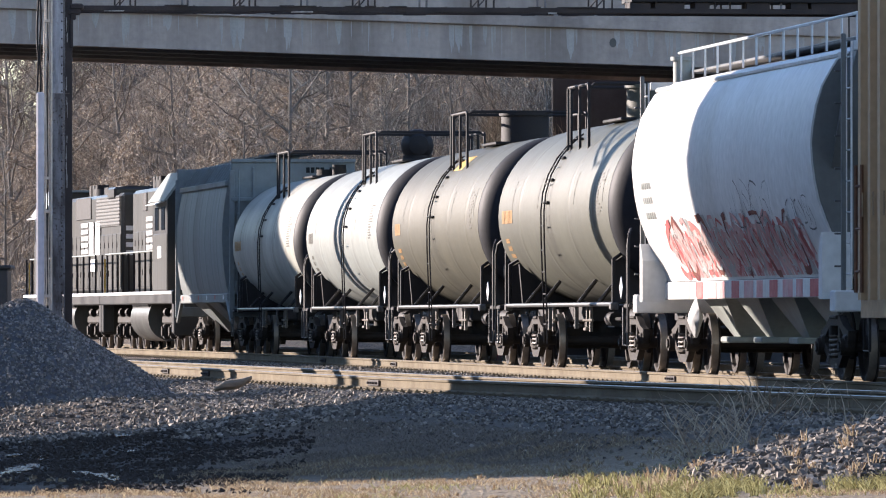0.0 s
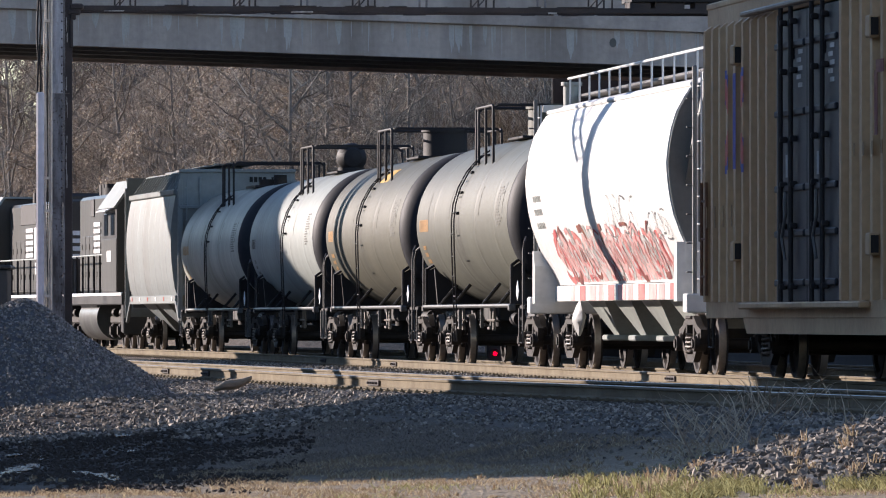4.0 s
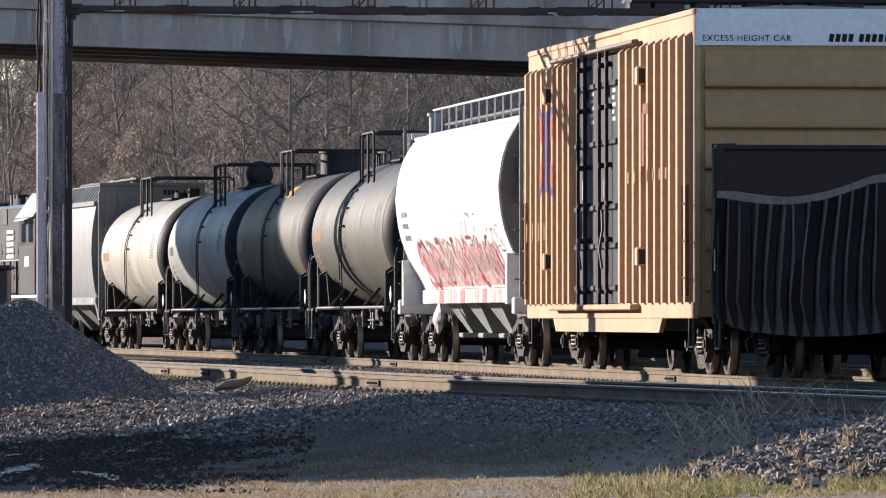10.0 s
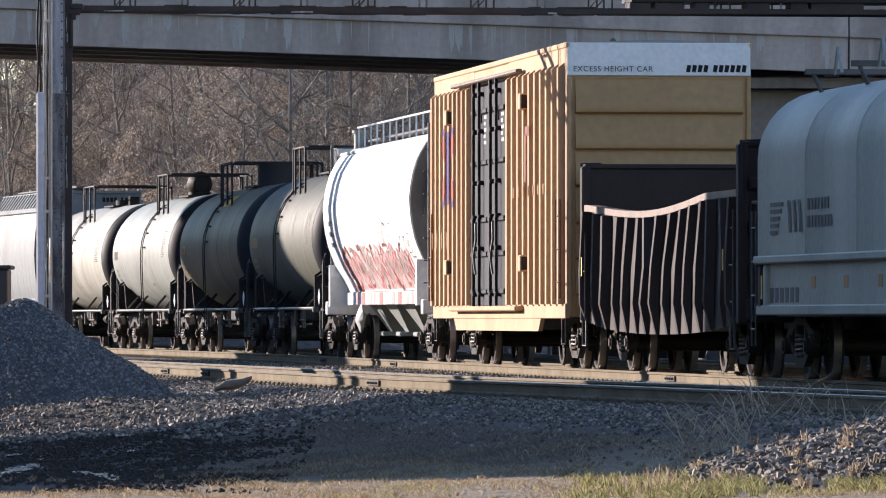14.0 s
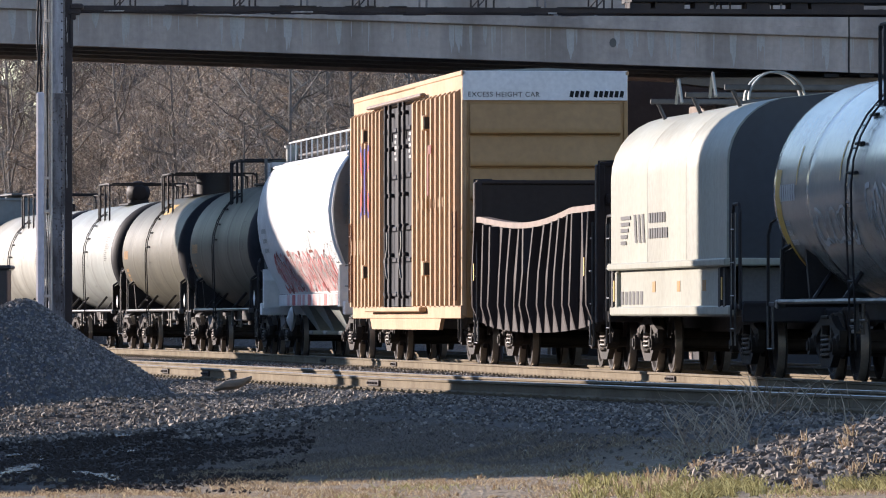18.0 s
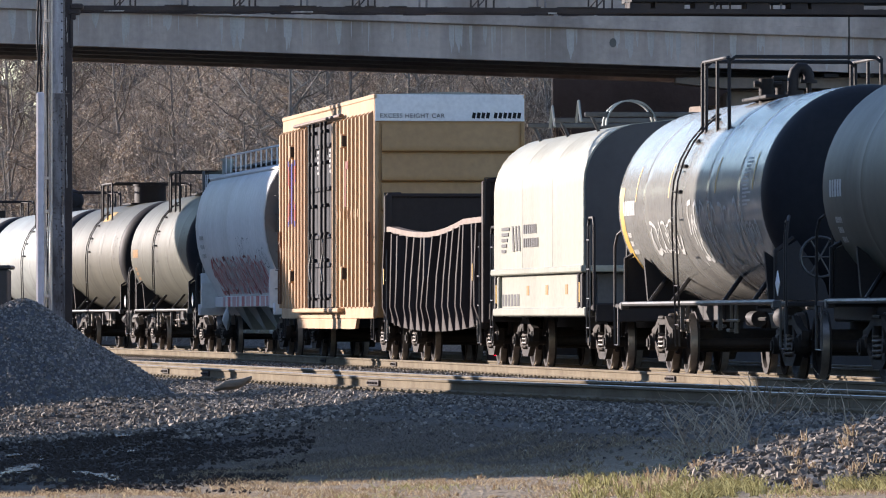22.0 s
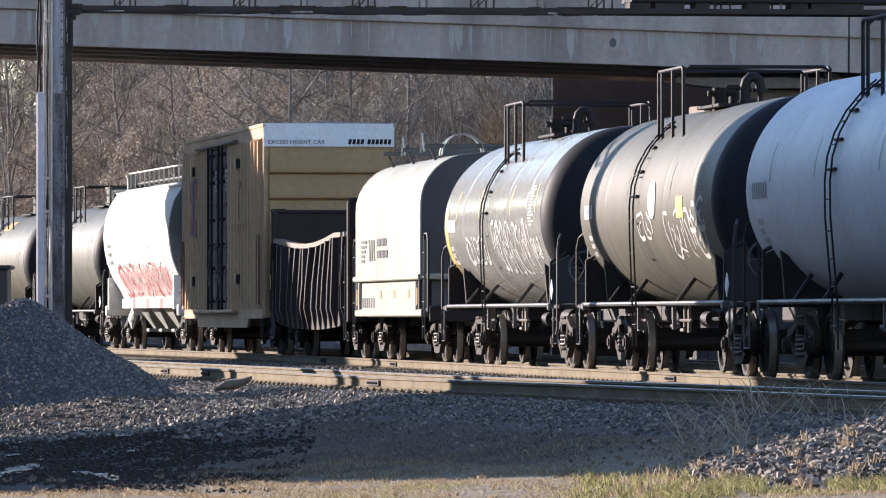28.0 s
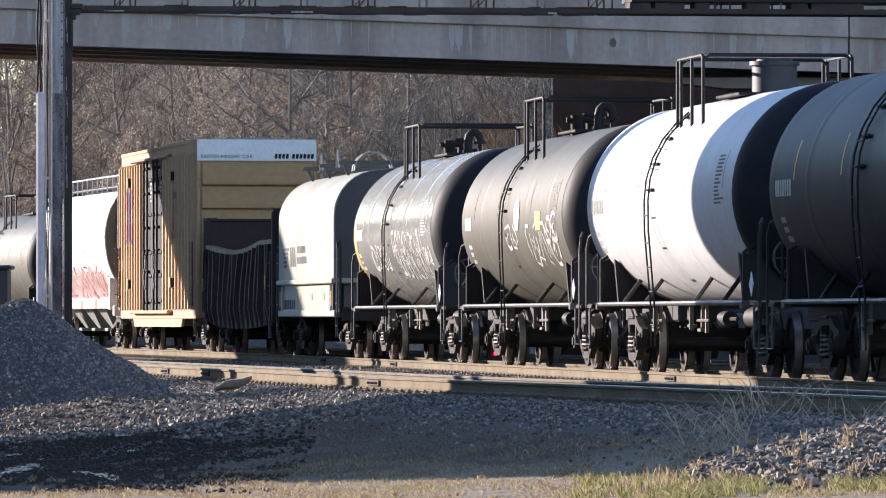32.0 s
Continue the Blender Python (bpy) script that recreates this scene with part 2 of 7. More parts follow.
# ---- mesh building ----
class Geo:
    """Vertices and faces gathered for one mesh."""

    def __init__(self):
        self.v, self.f, self.m = [], [], []

    def add(self, vs, fs, slot=0):
        o = len(self.v)
        self.v.extend([tuple(p) for p in vs])
        self.f.extend([tuple(i + o for i in q) for q in fs])
        self.m.extend([slot] * len(fs))
        return self

    def box(self, c, s, bev=0.0, rot=None, slot=0):
        hx, hy, hz = s[0] / 2, s[1] / 2, s[2] / 2
        if bev <= 0:
            vs = [Vector((x, y, z)) for x in (-hx, hx) for y in (-hy, hy) for z in (-hz, hz)]
            fs = [(0, 1, 3, 2), (4, 6, 7, 5), (0, 4, 5, 1), (2, 3, 7, 6), (0, 2, 6, 4), (1, 5, 7, 3)]
        else:
            b = min(bev, hx * 0.9, hy * 0.9, hz * 0.9)
            vs, fs, key = [], [], {}
            for i, x in enumerate((-1, 1)):
                for j, y in enumerate((-1, 1)):
                    for k, z in enumerate((-1, 1)):
                        for ax in range(3):
                            p = [x * (hx - b), y * (hy - b), z * (hz - b)]
                            p[ax] = (x * hx, y * hy, z * hz)[ax]
                            key[i, j, k, ax] = len(vs)
                            vs.append(Vector(p))
            g = key
            for s_ in (0, 1):
                fs.append(tuple(g[s_, j, k, 0] for j, k in ((0, 0), (0, 1), (1, 1), (1, 0))))
                fs.append(tuple(g[i, s_, k, 1] for i, k in ((0, 0), (1, 0), (1, 1), (0, 1))))
                fs.append(tuple(g[i, j, s_, 2] for i, j in ((0, 0), (0, 1), (1, 1), (1, 0))))
            for i in (0, 1):
                for j in (0, 1):
                    fs.append((g[i, j, 0, 0], g[i, j, 1, 0], g[i, j, 1, 1], g[i, j, 0, 1]))
                    fs.append((g[i, 0, j, 0], g[i, 1, j, 0], g[i, 1, j, 2], g[i, 0, j, 2]))
                    fs.append((g[0, i, j, 1], g[1, i, j, 1], g[1, i, j, 2], g[0, i, j, 2]))
                    for k in (0, 1):
                        fs.append((g[i, j, k, 0], g[i, j, k, 1], g[i, j, k, 2]))
        if rot is not None:
            vs = [rot @ p for p in vs]
        c = Vector(c)
        return self.add([p + c for p in vs], fs, slot)

    def cyl(self, p0, p1, r, n=10, r2=None, slot=0):
        p0, p1 = Vector(p0), Vector(p1)
        r2 = r if r2 is None else r2
        d = (p1 - p0).normalized()
        a = d.orthogonal().normalized()
        b = d.cross(a)
        vs, fs = [], []
        for c, rr in ((p0, r), (p1, r2)):
            for i in range(n):
                w = 2 * math.pi * i / n
                vs.append(c + (a * math.cos(w) + b * math.sin(w)) * rr)
        for i in range(n):
            j = (i + 1) % n
            fs.append((i, j, n + j, n + i))
        fs.append(tuple(range(n))[::-1])
        fs.append(tuple(range(n, 2 * n)))
        return self.add(vs, fs, slot)

    def tube(self, pts, r, n=6, slot=0):
        pts = [Vector(p) for p in pts]
        vs, fs = [], []
        a = (pts[1] - pts[0]).orthogonal().normalized()
        for i, p in enumerate(pts):
            d = (pts[min(i + 1, len(pts) - 1)] - pts[max(i - 1, 0)]).normalized()
            a = (a - d * a.dot(d)).normalized()
            b = d.cross(a)
            for k in range(n):
                w = 2 * math.pi * k / n
                vs.append(p + (a * math.cos(w) + b * math.sin(w)) * r)
        for i in range(len(pts) - 1):
            for k in range(n):
                j = (k + 1) % n
                fs.append((i * n + k, i * n + j, (i + 1) * n + j, (i + 1) * n + k))
        fs.append(tuple(range(n))[::-1])
        fs.append(tuple(range((len(pts) - 1) * n, len(pts) * n)))
        return self.add(vs, fs, slot)

    def loft(self, rings, closed=True, cap=True, slot=0):
        n = len(rings[0])
        vs = [p for ring in rings for p in ring]
        fs = []
        for i in range(len(rings) - 1):
            for k in range(n if closed else n - 1):
                j = (k + 1) % n
                fs.append((i * n + k, i * n + j, (i + 1) * n + j, (i + 1) * n + k))
        if cap and closed:
            fs.append(tuple(range(n))[::-1])
            fs.append(tuple(range((len(rings) - 1) * n, len(rings) * n)))
        return self.add(vs, fs, slot)

    def lathe(self, prof, n=40, centre=(0, 0, 0), slot=0):
        """prof: (y, r) along the y axis through centre."""
        cx, cy, cz = centre
        rings = [[(cx + math.cos(2 * math.pi * k / n) * r, cy + y, cz + math.sin(2 * math.pi * k / n) * r) for k in range(n)] for y, r in prof]
        return self.loft(rings, True, True, slot)

    def prism(self, outline, y0, y1, slot=0):
        """An (x, z) outline pushed from y0 to y1."""
        return self.loft([[(x, y0, z) for x, z in outline], [(x, y1, z) for x, z in outline]], True, True, slot)

    def mesh(self, name, mats, smooth=True, angle=35):
        me = bpy.data.meshes.new(name)
        me.from_pydata(self.v, [], self.f)
        for mt in mats:
            me.materials.append(mt)
        if len(mats) > 1:
            me.polygons.foreach_set("material_index", self.m)
        bm = bmesh.new()
        bm.from_mesh(me)
        bmesh.ops.recalc_face_normals(bm, faces=bm.faces)
        if smooth:
            lim = radians(angle)
            for fc in bm.faces:
                fc.smooth = True
            for e in bm.edges:
                e.smooth = e.calc_face_angle(3.0) < lim
        bm.to_mesh(me)
        bm.free()
        return me


CACHE = {}


def part(name, geo, mat, parent=None, label="", at=None, smooth=True, key=None):
    """Links geo (or a cached mesh) as one mesh object under parent."""
    mats = mat if isinstance(mat, (list, tuple)) else [mat]
    if key is not None and key in CACHE:
        me = CACHE[key]
    else:
        me = (geo() if callable(geo) else geo).mesh(name, mats, smooth)
        if key is not None:
            CACHE[key] = me
    ob = new(name, me)
    if parent is not None:
        ob.parent = parent
    if at is not None:
        ob.matrix_basis = at
    if label:
        ob["label"] = label
    return ob


def thing(name, label, category, group="", kind=""):
    return tagged(new(name), label, category, group, kind)


def stuff_mesh(name, v, f, mat, label, category, parent=None, smooth=False):
    me = bpy.data.meshes.new(name)
    me.from_pydata(v, [], f)
    me.materials.append(mat)
    ob = new(name, me)
    if parent is not None:
        ob.parent = parent
    return tagged(ob, label, category, "", "stuff")


# ---- the main track: a gentle left-hand bend, and how far along it the train has come ----
CURV = (0.1544, -0.5752, -0.9653, 0.0473)
STEP = 0.5
ARC = np.arange(-140.0, 330.0, STEP)
u_ = ARC / 100
kap_ = (CURV[0] + CURV[1] * u_ + CURV[2] * u_ * u_ + CURV[3] * u_ ** 3) / 1000
kap_ = np.where(ARC > 150, kap_[np.searchsorted(ARC, 150)], kap_)
kap_ = np.where(ARC < -40, 0.0, kap_)
HEAD = np.concatenate([[0], np.cumsum((kap_[1:] + kap_[:-1]) / 2 * STEP)])
HEAD = HEAD - np.interp(0, ARC, HEAD) - 0.1159
TX = np.concatenate([[0], np.cumsum(np.sin((HEAD[1:] + HEAD[:-1]) / 2) * STEP)])
TY = np.concatenate([[0], np.cumsum(np.cos((HEAD[1:] + HEAD[:-1]) / 2) * STEP)])
TX += 3.908 - np.interp(0, ARC, TX)
TY += 122.963 - np.interp(0, ARC, TY)


def on_track(s, lateral=0.0):
    x, y, h = (float(np.interp(s, ARC, a)) for a in (TX, TY, HEAD))
    return x + lateral * math.cos(h), y - lateral * math.sin(h), h


def advance(t):
    return 3.5185 * (t - 13) + 0.0150 * (t - 13) ** 2


def car_pose(s, half):
    """Pose of a car whose middle is s along the track and whose bogies are half ahead and behind."""
    xa, ya, _ = on_track(s - half)
    xb, yb, _ = on_track(s + half)
    return Matrix.Translation(((xa + xb) / 2, (ya + yb) / 2, 0)) @ Matrix.Rotation(-math.atan2(xb - xa, yb - ya), 4, "Z")


SIDING_PTS = ((60, 10.9), (83.2, 5.41), (95, 3.32), (111.8, -0.28), (129.5, -2.90), (142, -4.74), (160, -7.5), (200, -14.2), (240, -22.5))
grid_ = np.arange(40.0, 320.0, 0.25)
raw_ = np.interp(np.arange(30.0, 330.0, 0.25), [p[0] for p in SIDING_PTS], [p[1] for p in SIDING_PTS])
SIDING_X = [float(v) for v in np.convolve(raw_, np.ones(49) / 49, "same")[40:40 + len(grid_)]]
MAIN_X = [float(v) for v in np.interp(grid_, TY, TX)]


def near_track(y):
    """The siding in front of the main line: x of its middle line and its slope at depth y."""
    q = (min(max(y, 40.0), 319.0) - 40.0) * 4
    i = int(q)
    a, b = SIDING_X[i], SIDING_X[i + 1]
    return a + (b - a) * (q - i), (SIDING_X[min(i + 4, len(SIDING_X) - 1)] - SIDING_X[max(i - 4, 0)]) / 2.0


def main_x(y):
    q = (min(max(y, 40.0), 319.0) - 40.0) * 4
    i = int(q)
    return MAIN_X[i] + (MAIN_X[i + 1] - MAIN_X[i]) * (q - i)


# ---- ground: one sheet to the horizon ----
def smooth(a, b, x):
    t = min(1.0, max(0.0, (x - a) / (b - a)))
    return t * t * (3 - 2 * t)


def ground_z(x, y):
    """The yard's height; it swells a little under the gravel heap."""
    z = yard_z(x, y)
    if 110 < y < 135 and -16 < x < -2.2:
        k = min(1, max(0, (y - 112.0) / 4.5)) * min(1, max(0, (135 - y) / 10)) * min(1, max(0, (-2.2 - x) / 2.6)) * min(1, (x + 16) / 3)
        z = max(z, min(z + 0.33 * k * k * (3 - 2 * k), -0.36))
    return z


def yard_z(x, y):
    if y < 45 or y > 300 or abs(x) > 90:
        z = -0.92
        if y > 250:
            z = -0.35
    else:
        nx, _ = near_track(y)
        d = nx - 0.72 - x                       # how far outside the siding's near rail
        if d < -0.2:
            z = -0.225
            if x - main_x(y) > 3:
                z -= 0.12
        else:
            z = -0.225 - 0.16 * smooth(0.5, 1.6, d) - 0.36 * smooth(1.4, 4.2, d) - 0.2 * smooth(3.5, 7, d)
        if y < 95:
            z += 0.10 * smooth(92, 82, y) * smooth(2.5, 6.5, d)
        z += 0.05 * (noise.noise(Vector((x * 0.35, y * 0.12, 0))) + 0.5 * noise.noise(Vector((x * 1.1, y * 0.4, 3)))) * smooth(0.3, 2.5, d)
    lat = x - main_x(min(y, 380))
    # Unseen ridge added far left; it hides the low bright sky.
    if x < -80:
        z += min(68.0, 0.36 * (-80 - x))
    hill = min(y - 252, (lat - 7) * 1.6)
    if hill > 0:
        z += 0.46 * hill + 0.8 * noise.noise(Vector((x * 0.05, y * 0.05, 9))) * smooth(0, 20, hill)
        z = min(z, 60)
    return z


xs = [-2600, -1200, -600, -300, -160, -90, -60, -40, -28, -20, -15] + [round(-12 + 0.3 * i, 2) for i in range(84)] + [13.5, 15, 18, 24, 32, 45, 65, 95, 160, 300, 600, 1200, 2600]
ys = [-600, -200, -60, 0, 30, 50, 58] + [round(62 + 0.6 * i, 2) for i in range(130)] + [140.5 + 2.5 * i for i in range(45)] + [255 + 6 * i for i in range(26)] + [430, 520, 700, 1100, 1800, 3200]
gv = [(x, y, ground_z(x, y)) for y in ys for x in xs]
nx_ = len(xs)
gf = [(j * nx_ + i, j * nx_ + i + 1, (j + 1) * nx_ + i + 1, (j + 1) * nx_ + i) for j in range(len(ys) - 1) for i in range(nx_ - 1)]


def ground_material():
    """Stone by the tracks, wet mud to one side, thin grass towards the camera, leaf litter on the hill."""
    m = bpy.data.materials.new("yard_ground")
    m.use_nodes = True
    n, l = m.node_tree.nodes, m.node_tree.links
    p = n["Principled BSDF"]
    geo = n.new("ShaderNodeNewGeometry")
    sep = n.new("ShaderNodeSeparateXYZ")
    l.new(geo.outputs["Position"], sep.inputs[0])

    def tex(scale, detail=5.0, stretch=None):
        t = n.new("ShaderNodeTexNoise")
        t.inputs["Scale"].default_value, t.inputs["Detail"].default_value = scale, detail
        if stretch:
            mp = n.new("ShaderNodeMapping")
            mp.inputs["Scale"].default_value = stretch
            l.new(geo.outputs["Position"], mp.inputs[0])
            l.new(mp.outputs[0], t.inputs["Vector"])
        else:
            l.new(geo.outputs["Position"], t.inputs["Vector"])
        return t.outputs["Fac"]

    def ramp(src, a, b, lo=0.0, hi=1.0):
        r = n.new("ShaderNodeMapRange")
        for i, v in zip((1, 2, 3, 4), (a, b, lo, hi)):
            r.inputs[i].default_value = v
        l.new(src, r.inputs[0])
        return r.outputs[0]

    def blend(fac, ca, cb):
        x = n.new("ShaderNodeMix")
        x.data_type = "RGBA"
        for sock, c in ((6, ca), (7, cb)):
            if isinstance(c, tuple):
                x.inputs[sock].default_value = (*c, 1)
            else:
                l.new(c, x.inputs[sock])
        l.new(fac, x.inputs[0])
        return x.outputs[2]

    def math_node(op, a, b):
        x = n.new("ShaderNodeMath")
        x.operation = op
        for i, v in enumerate((a, b)):
            if isinstance(v, (int, float)):
                x.inputs[i].default_value = v
            else:
                l.new(v, x.inputs[i])
        return x.outputs[0]

    vor = n.new("ShaderNodeTexVoronoi")
    vor.inputs["Scale"].default_value = 16.0
    l.new(geo.outputs["Position"], vor.inputs["Vector"])
    stones = blend(ramp(vor.outputs["Distance"], 0.0, 0.7), (0.24, 0.215, 0.19), (0.05, 0.045, 0.041))
    stones = blend(ramp(tex(7), 0.35, 0.7, 0.0, 0.6), stones, (0.15, 0.135, 0.12))
    grass = blend(ramp(tex(2.2), 0.35, 0.65), (0.122, 0.090, 0.063), (0.066, 0.049, 0.036))
    grass = blend(ramp(tex(30), 0.35, 0.7), grass, (0.165, 0.130, 0.096))
    mud = blend(ramp(tex(1.6), 0.4, 0.62), (0.028, 0.022, 0.018), (0.058, 0.046, 0.037))
    litter = blend(ramp(tex(0.6), 0.35, 0.65), (0.12, 0.098, 0.077), (0.20, 0.165, 0.13))
    litter = blend(ramp(tex(4.0), 0.4, 0.65), litter, (0.075, 0.056, 0.042))
    z = math_node("ADD", sep.outputs["Z"], ramp(tex(0.9), 0.0, 1.0, -0.16, 0.16))
    straw = blend(ramp(tex(3.0), 0.35, 0.65), (0.25, 0.20, 0.14), (0.15, 0.115, 0.082))
    straw = blend(ramp(tex(26), 0.4, 0.68), straw, (0.36, 0.295, 0.20))
    near = math_node("ADD", sep.outputs["Y"], ramp(tex(0.8), 0.0, 1.0, -3.0, 3.0))
    near = math_node("SUBTRACT", near, ramp(sep.outputs["X"], -3.5, 0.5, 0.0, 5.0))
    grass = blend(ramp(near, 80.0, 76.0), grass, straw)
    low = blend(ramp(z, -0.50, -0.36), grass, stones)
    left = math_node("ADD", sep.outputs["X"], ramp(tex(0.45), 0.0, 1.0, -2.4, 2.4))
    wet = math_node("MULTIPLY", ramp(left, -2.2, -3.4), ramp(z, -0.40, -0.60))
    wet = math_node("MULTIPLY", wet, ramp(near, 74.0, 77.0))
    low = blend(wet, low, mud)
    out = blend(ramp(sep.outputs["Y"], 248.0, 256.0), low, litter)
    l.new(out, p.inputs["Base Color"])
    l.new(ramp(wet, 0, 1, 0.95, 0.8), p.inputs["Roughness"])
    p.inputs["Specular IOR Level"].default_value = 0.2
    bp = n.new("ShaderNodeBump")
    bp.inputs["Strength"].default_value, bp.inputs["Distance"].default_value = 0.7, 0.04
    l.new(math_node("ADD", vor.outputs["Distance"], tex(9)), bp.inputs["Height"])
    l.new(bp.outputs[0], p.inputs["Normal"])
    return m


gm = bpy.data.meshes.new("ground")
gm.from_pydata(gv, [], gf)
gm.materials.append(ground_material())
gm.polygons.foreach_set("use_smooth", [True] * len(gf))
tagged(new("ground", gm), "stony yard ground with thin dry grass, mud and leaf litter", "ground", "", "structure")


# ---- tracks ----
RAIL_PROFILE = [(-0.07, -0.172), (0.07, -0.172), (0.07, -0.160), (0.012, -0.138), (0.012, -0.045), (0.036, -0.034), (0.036, -0.006), (0.028, 0.0),
                (-0.028, 0.0), (-0.036, -0.006), (-0.036, -0.034), (-0.012, -0.045), (-0.012, -0.138), (-0.07, -0.160)]


def rail_geo(line):
    """line: (x, y, heading) along the rail."""
    g = Geo()
    rings = []
    for x, y, h in line:
        c, s = math.cos(h), math.sin(h)
        rings.append([(x + px * c, y - px * s, pz) for px, pz in RAIL_PROFILE])
    g.loft(rings)
    n = len(RAIL_PROFILE)
    g.m = [1 if (i % n) in (6, 7, 8) and i < (len(rings) - 1) * n else 0 for i in range(len(g.f))]
    return g


def tie_mesh():
    return Geo().box((0, 0, -0.288), (2.6, 0.22, 0.17), 0.015)


def lay_track(name, label, line, tie_rows, spike_rows):
    """line(s, lateral) gives x, y, heading."""
    track = thing(name, label, "railway track", "", "structure")
    for lat in (-0.752, 0.752):
        part("rail", rail_geo([line(s, lat) for s in spike_rows[3]]), [RAIL_SIDE, RUST if name == "back_track" else RAIL_TOP], track)
    for s in tie_rows:
        x, y, h = line(s, 0)
        part("tie", tie_mesh, TIE_WOOD, track, key="tie", at=Matrix.Translation((x, y, 0)) @ Matrix.Rotation(-h, 4, "Z"))
    a, b, step, _ = spike_rows
    g = Geo()
    s = a
    while s < b:
        for lat in (-0.752, 0.752):
            for side in (-0.105, 0.105):
                x, y, h = line(s, lat + side)
                g.box((x, y, -0.185), (0.09, 0.16, 0.012), rot=Matrix.Rotation(-h, 3, "Z"))
                for q in (-0.055, 0.055):
                    g.box((x, y + q, -0.166), (0.03, 0.022, 0.03), rot=Matrix.Rotation(-h, 3, "Z"))
        s += step
    me = g.mesh("tie_plates", [RAIL_SIDE], False)
    plates = new("tie_plates", me)
    plates.parent = track
    plates["kind"] = "stuff"
    return track


def siding(s, lat):
    x, d = near_track(s)
    h = math.atan(d)
    return x + lat * math.cos(h), s - lat * math.sin(h), h


def back_track(s, lat):
    return on_track(s, 4.6 + lat)


rng_main = np.arange(-120, 300, 4.0)
lay_track("main_track", "main line track with rusty rails on wooden ties", on_track, [-42 + 0.54 * i for i in range(290)], (-45, 130, 0.54, rng_main))
lay_track("siding_track", "siding track with dusty tan rails curving away", siding, [74 + 0.54 * i for i in range(150)], (70, 160, 0.54, np.arange(62, 232, 2.0)))
lay_track("back_track", "second main line track behind the train", back_track, [-30 + 0.54 * i for i in range(40)], (-40, 0, 0.54, rng_main))


def joint_bar(line, s, lat, side):
    """A pair of bolted plates that joins two rail ends."""
    x, y, h = line(s, lat + side * 0.03)
    jb = Geo().box((0, 0, -0.09), (0.03, 0.9, 0.085), 0.008)
    for k in range(4):
        jb.cyl((side * 0.012, -0.33 + 0.22 * k, -0.09), (side * 0.05, -0.33 + 0.22 * k, -0.09), 0.018, 8)
    ob = tagged(new("joint_bar", jb.mesh("joint_bar", [RUST])), "rusty bolted joint bar on the rail", "joint bar", "rail joint bars")
    ob.matrix_basis = Matrix.Translation((x, y, 0)) @ Matrix.Rotation(-h, 4, "Z")


for s in (112.0, 131.5, 137.5):
    joint_bar(siding, s, -0.752, -1)
for s in (-3.0, 50.0, 36.0):
    joint_bar(on_track, s, -0.752, -1)


# ---- concrete road bridge over the tracks ----
BY, BW, GRADE = 200.0, 13.2, -0.0345


def bridge_z(x):
    return 7.46 + GRADE * x


def deck_piece(g, x0, x1, y0, y1, za, zb, slot=0):
    """A slab from x0 to x1 that follows the grade; za and zb are below and above the girder's lower edge."""
    vs = [(x, y, bridge_z(x) + z) for x in (x0, x1) for y in (y0, y1) for z in (za, zb)]
    g.add(vs, [(0, 1, 3, 2), (4, 6, 7, 5), (0, 4, 5, 1), (2, 3, 7, 6), (0, 2, 6, 4), (1, 5, 7, 3)], slot)


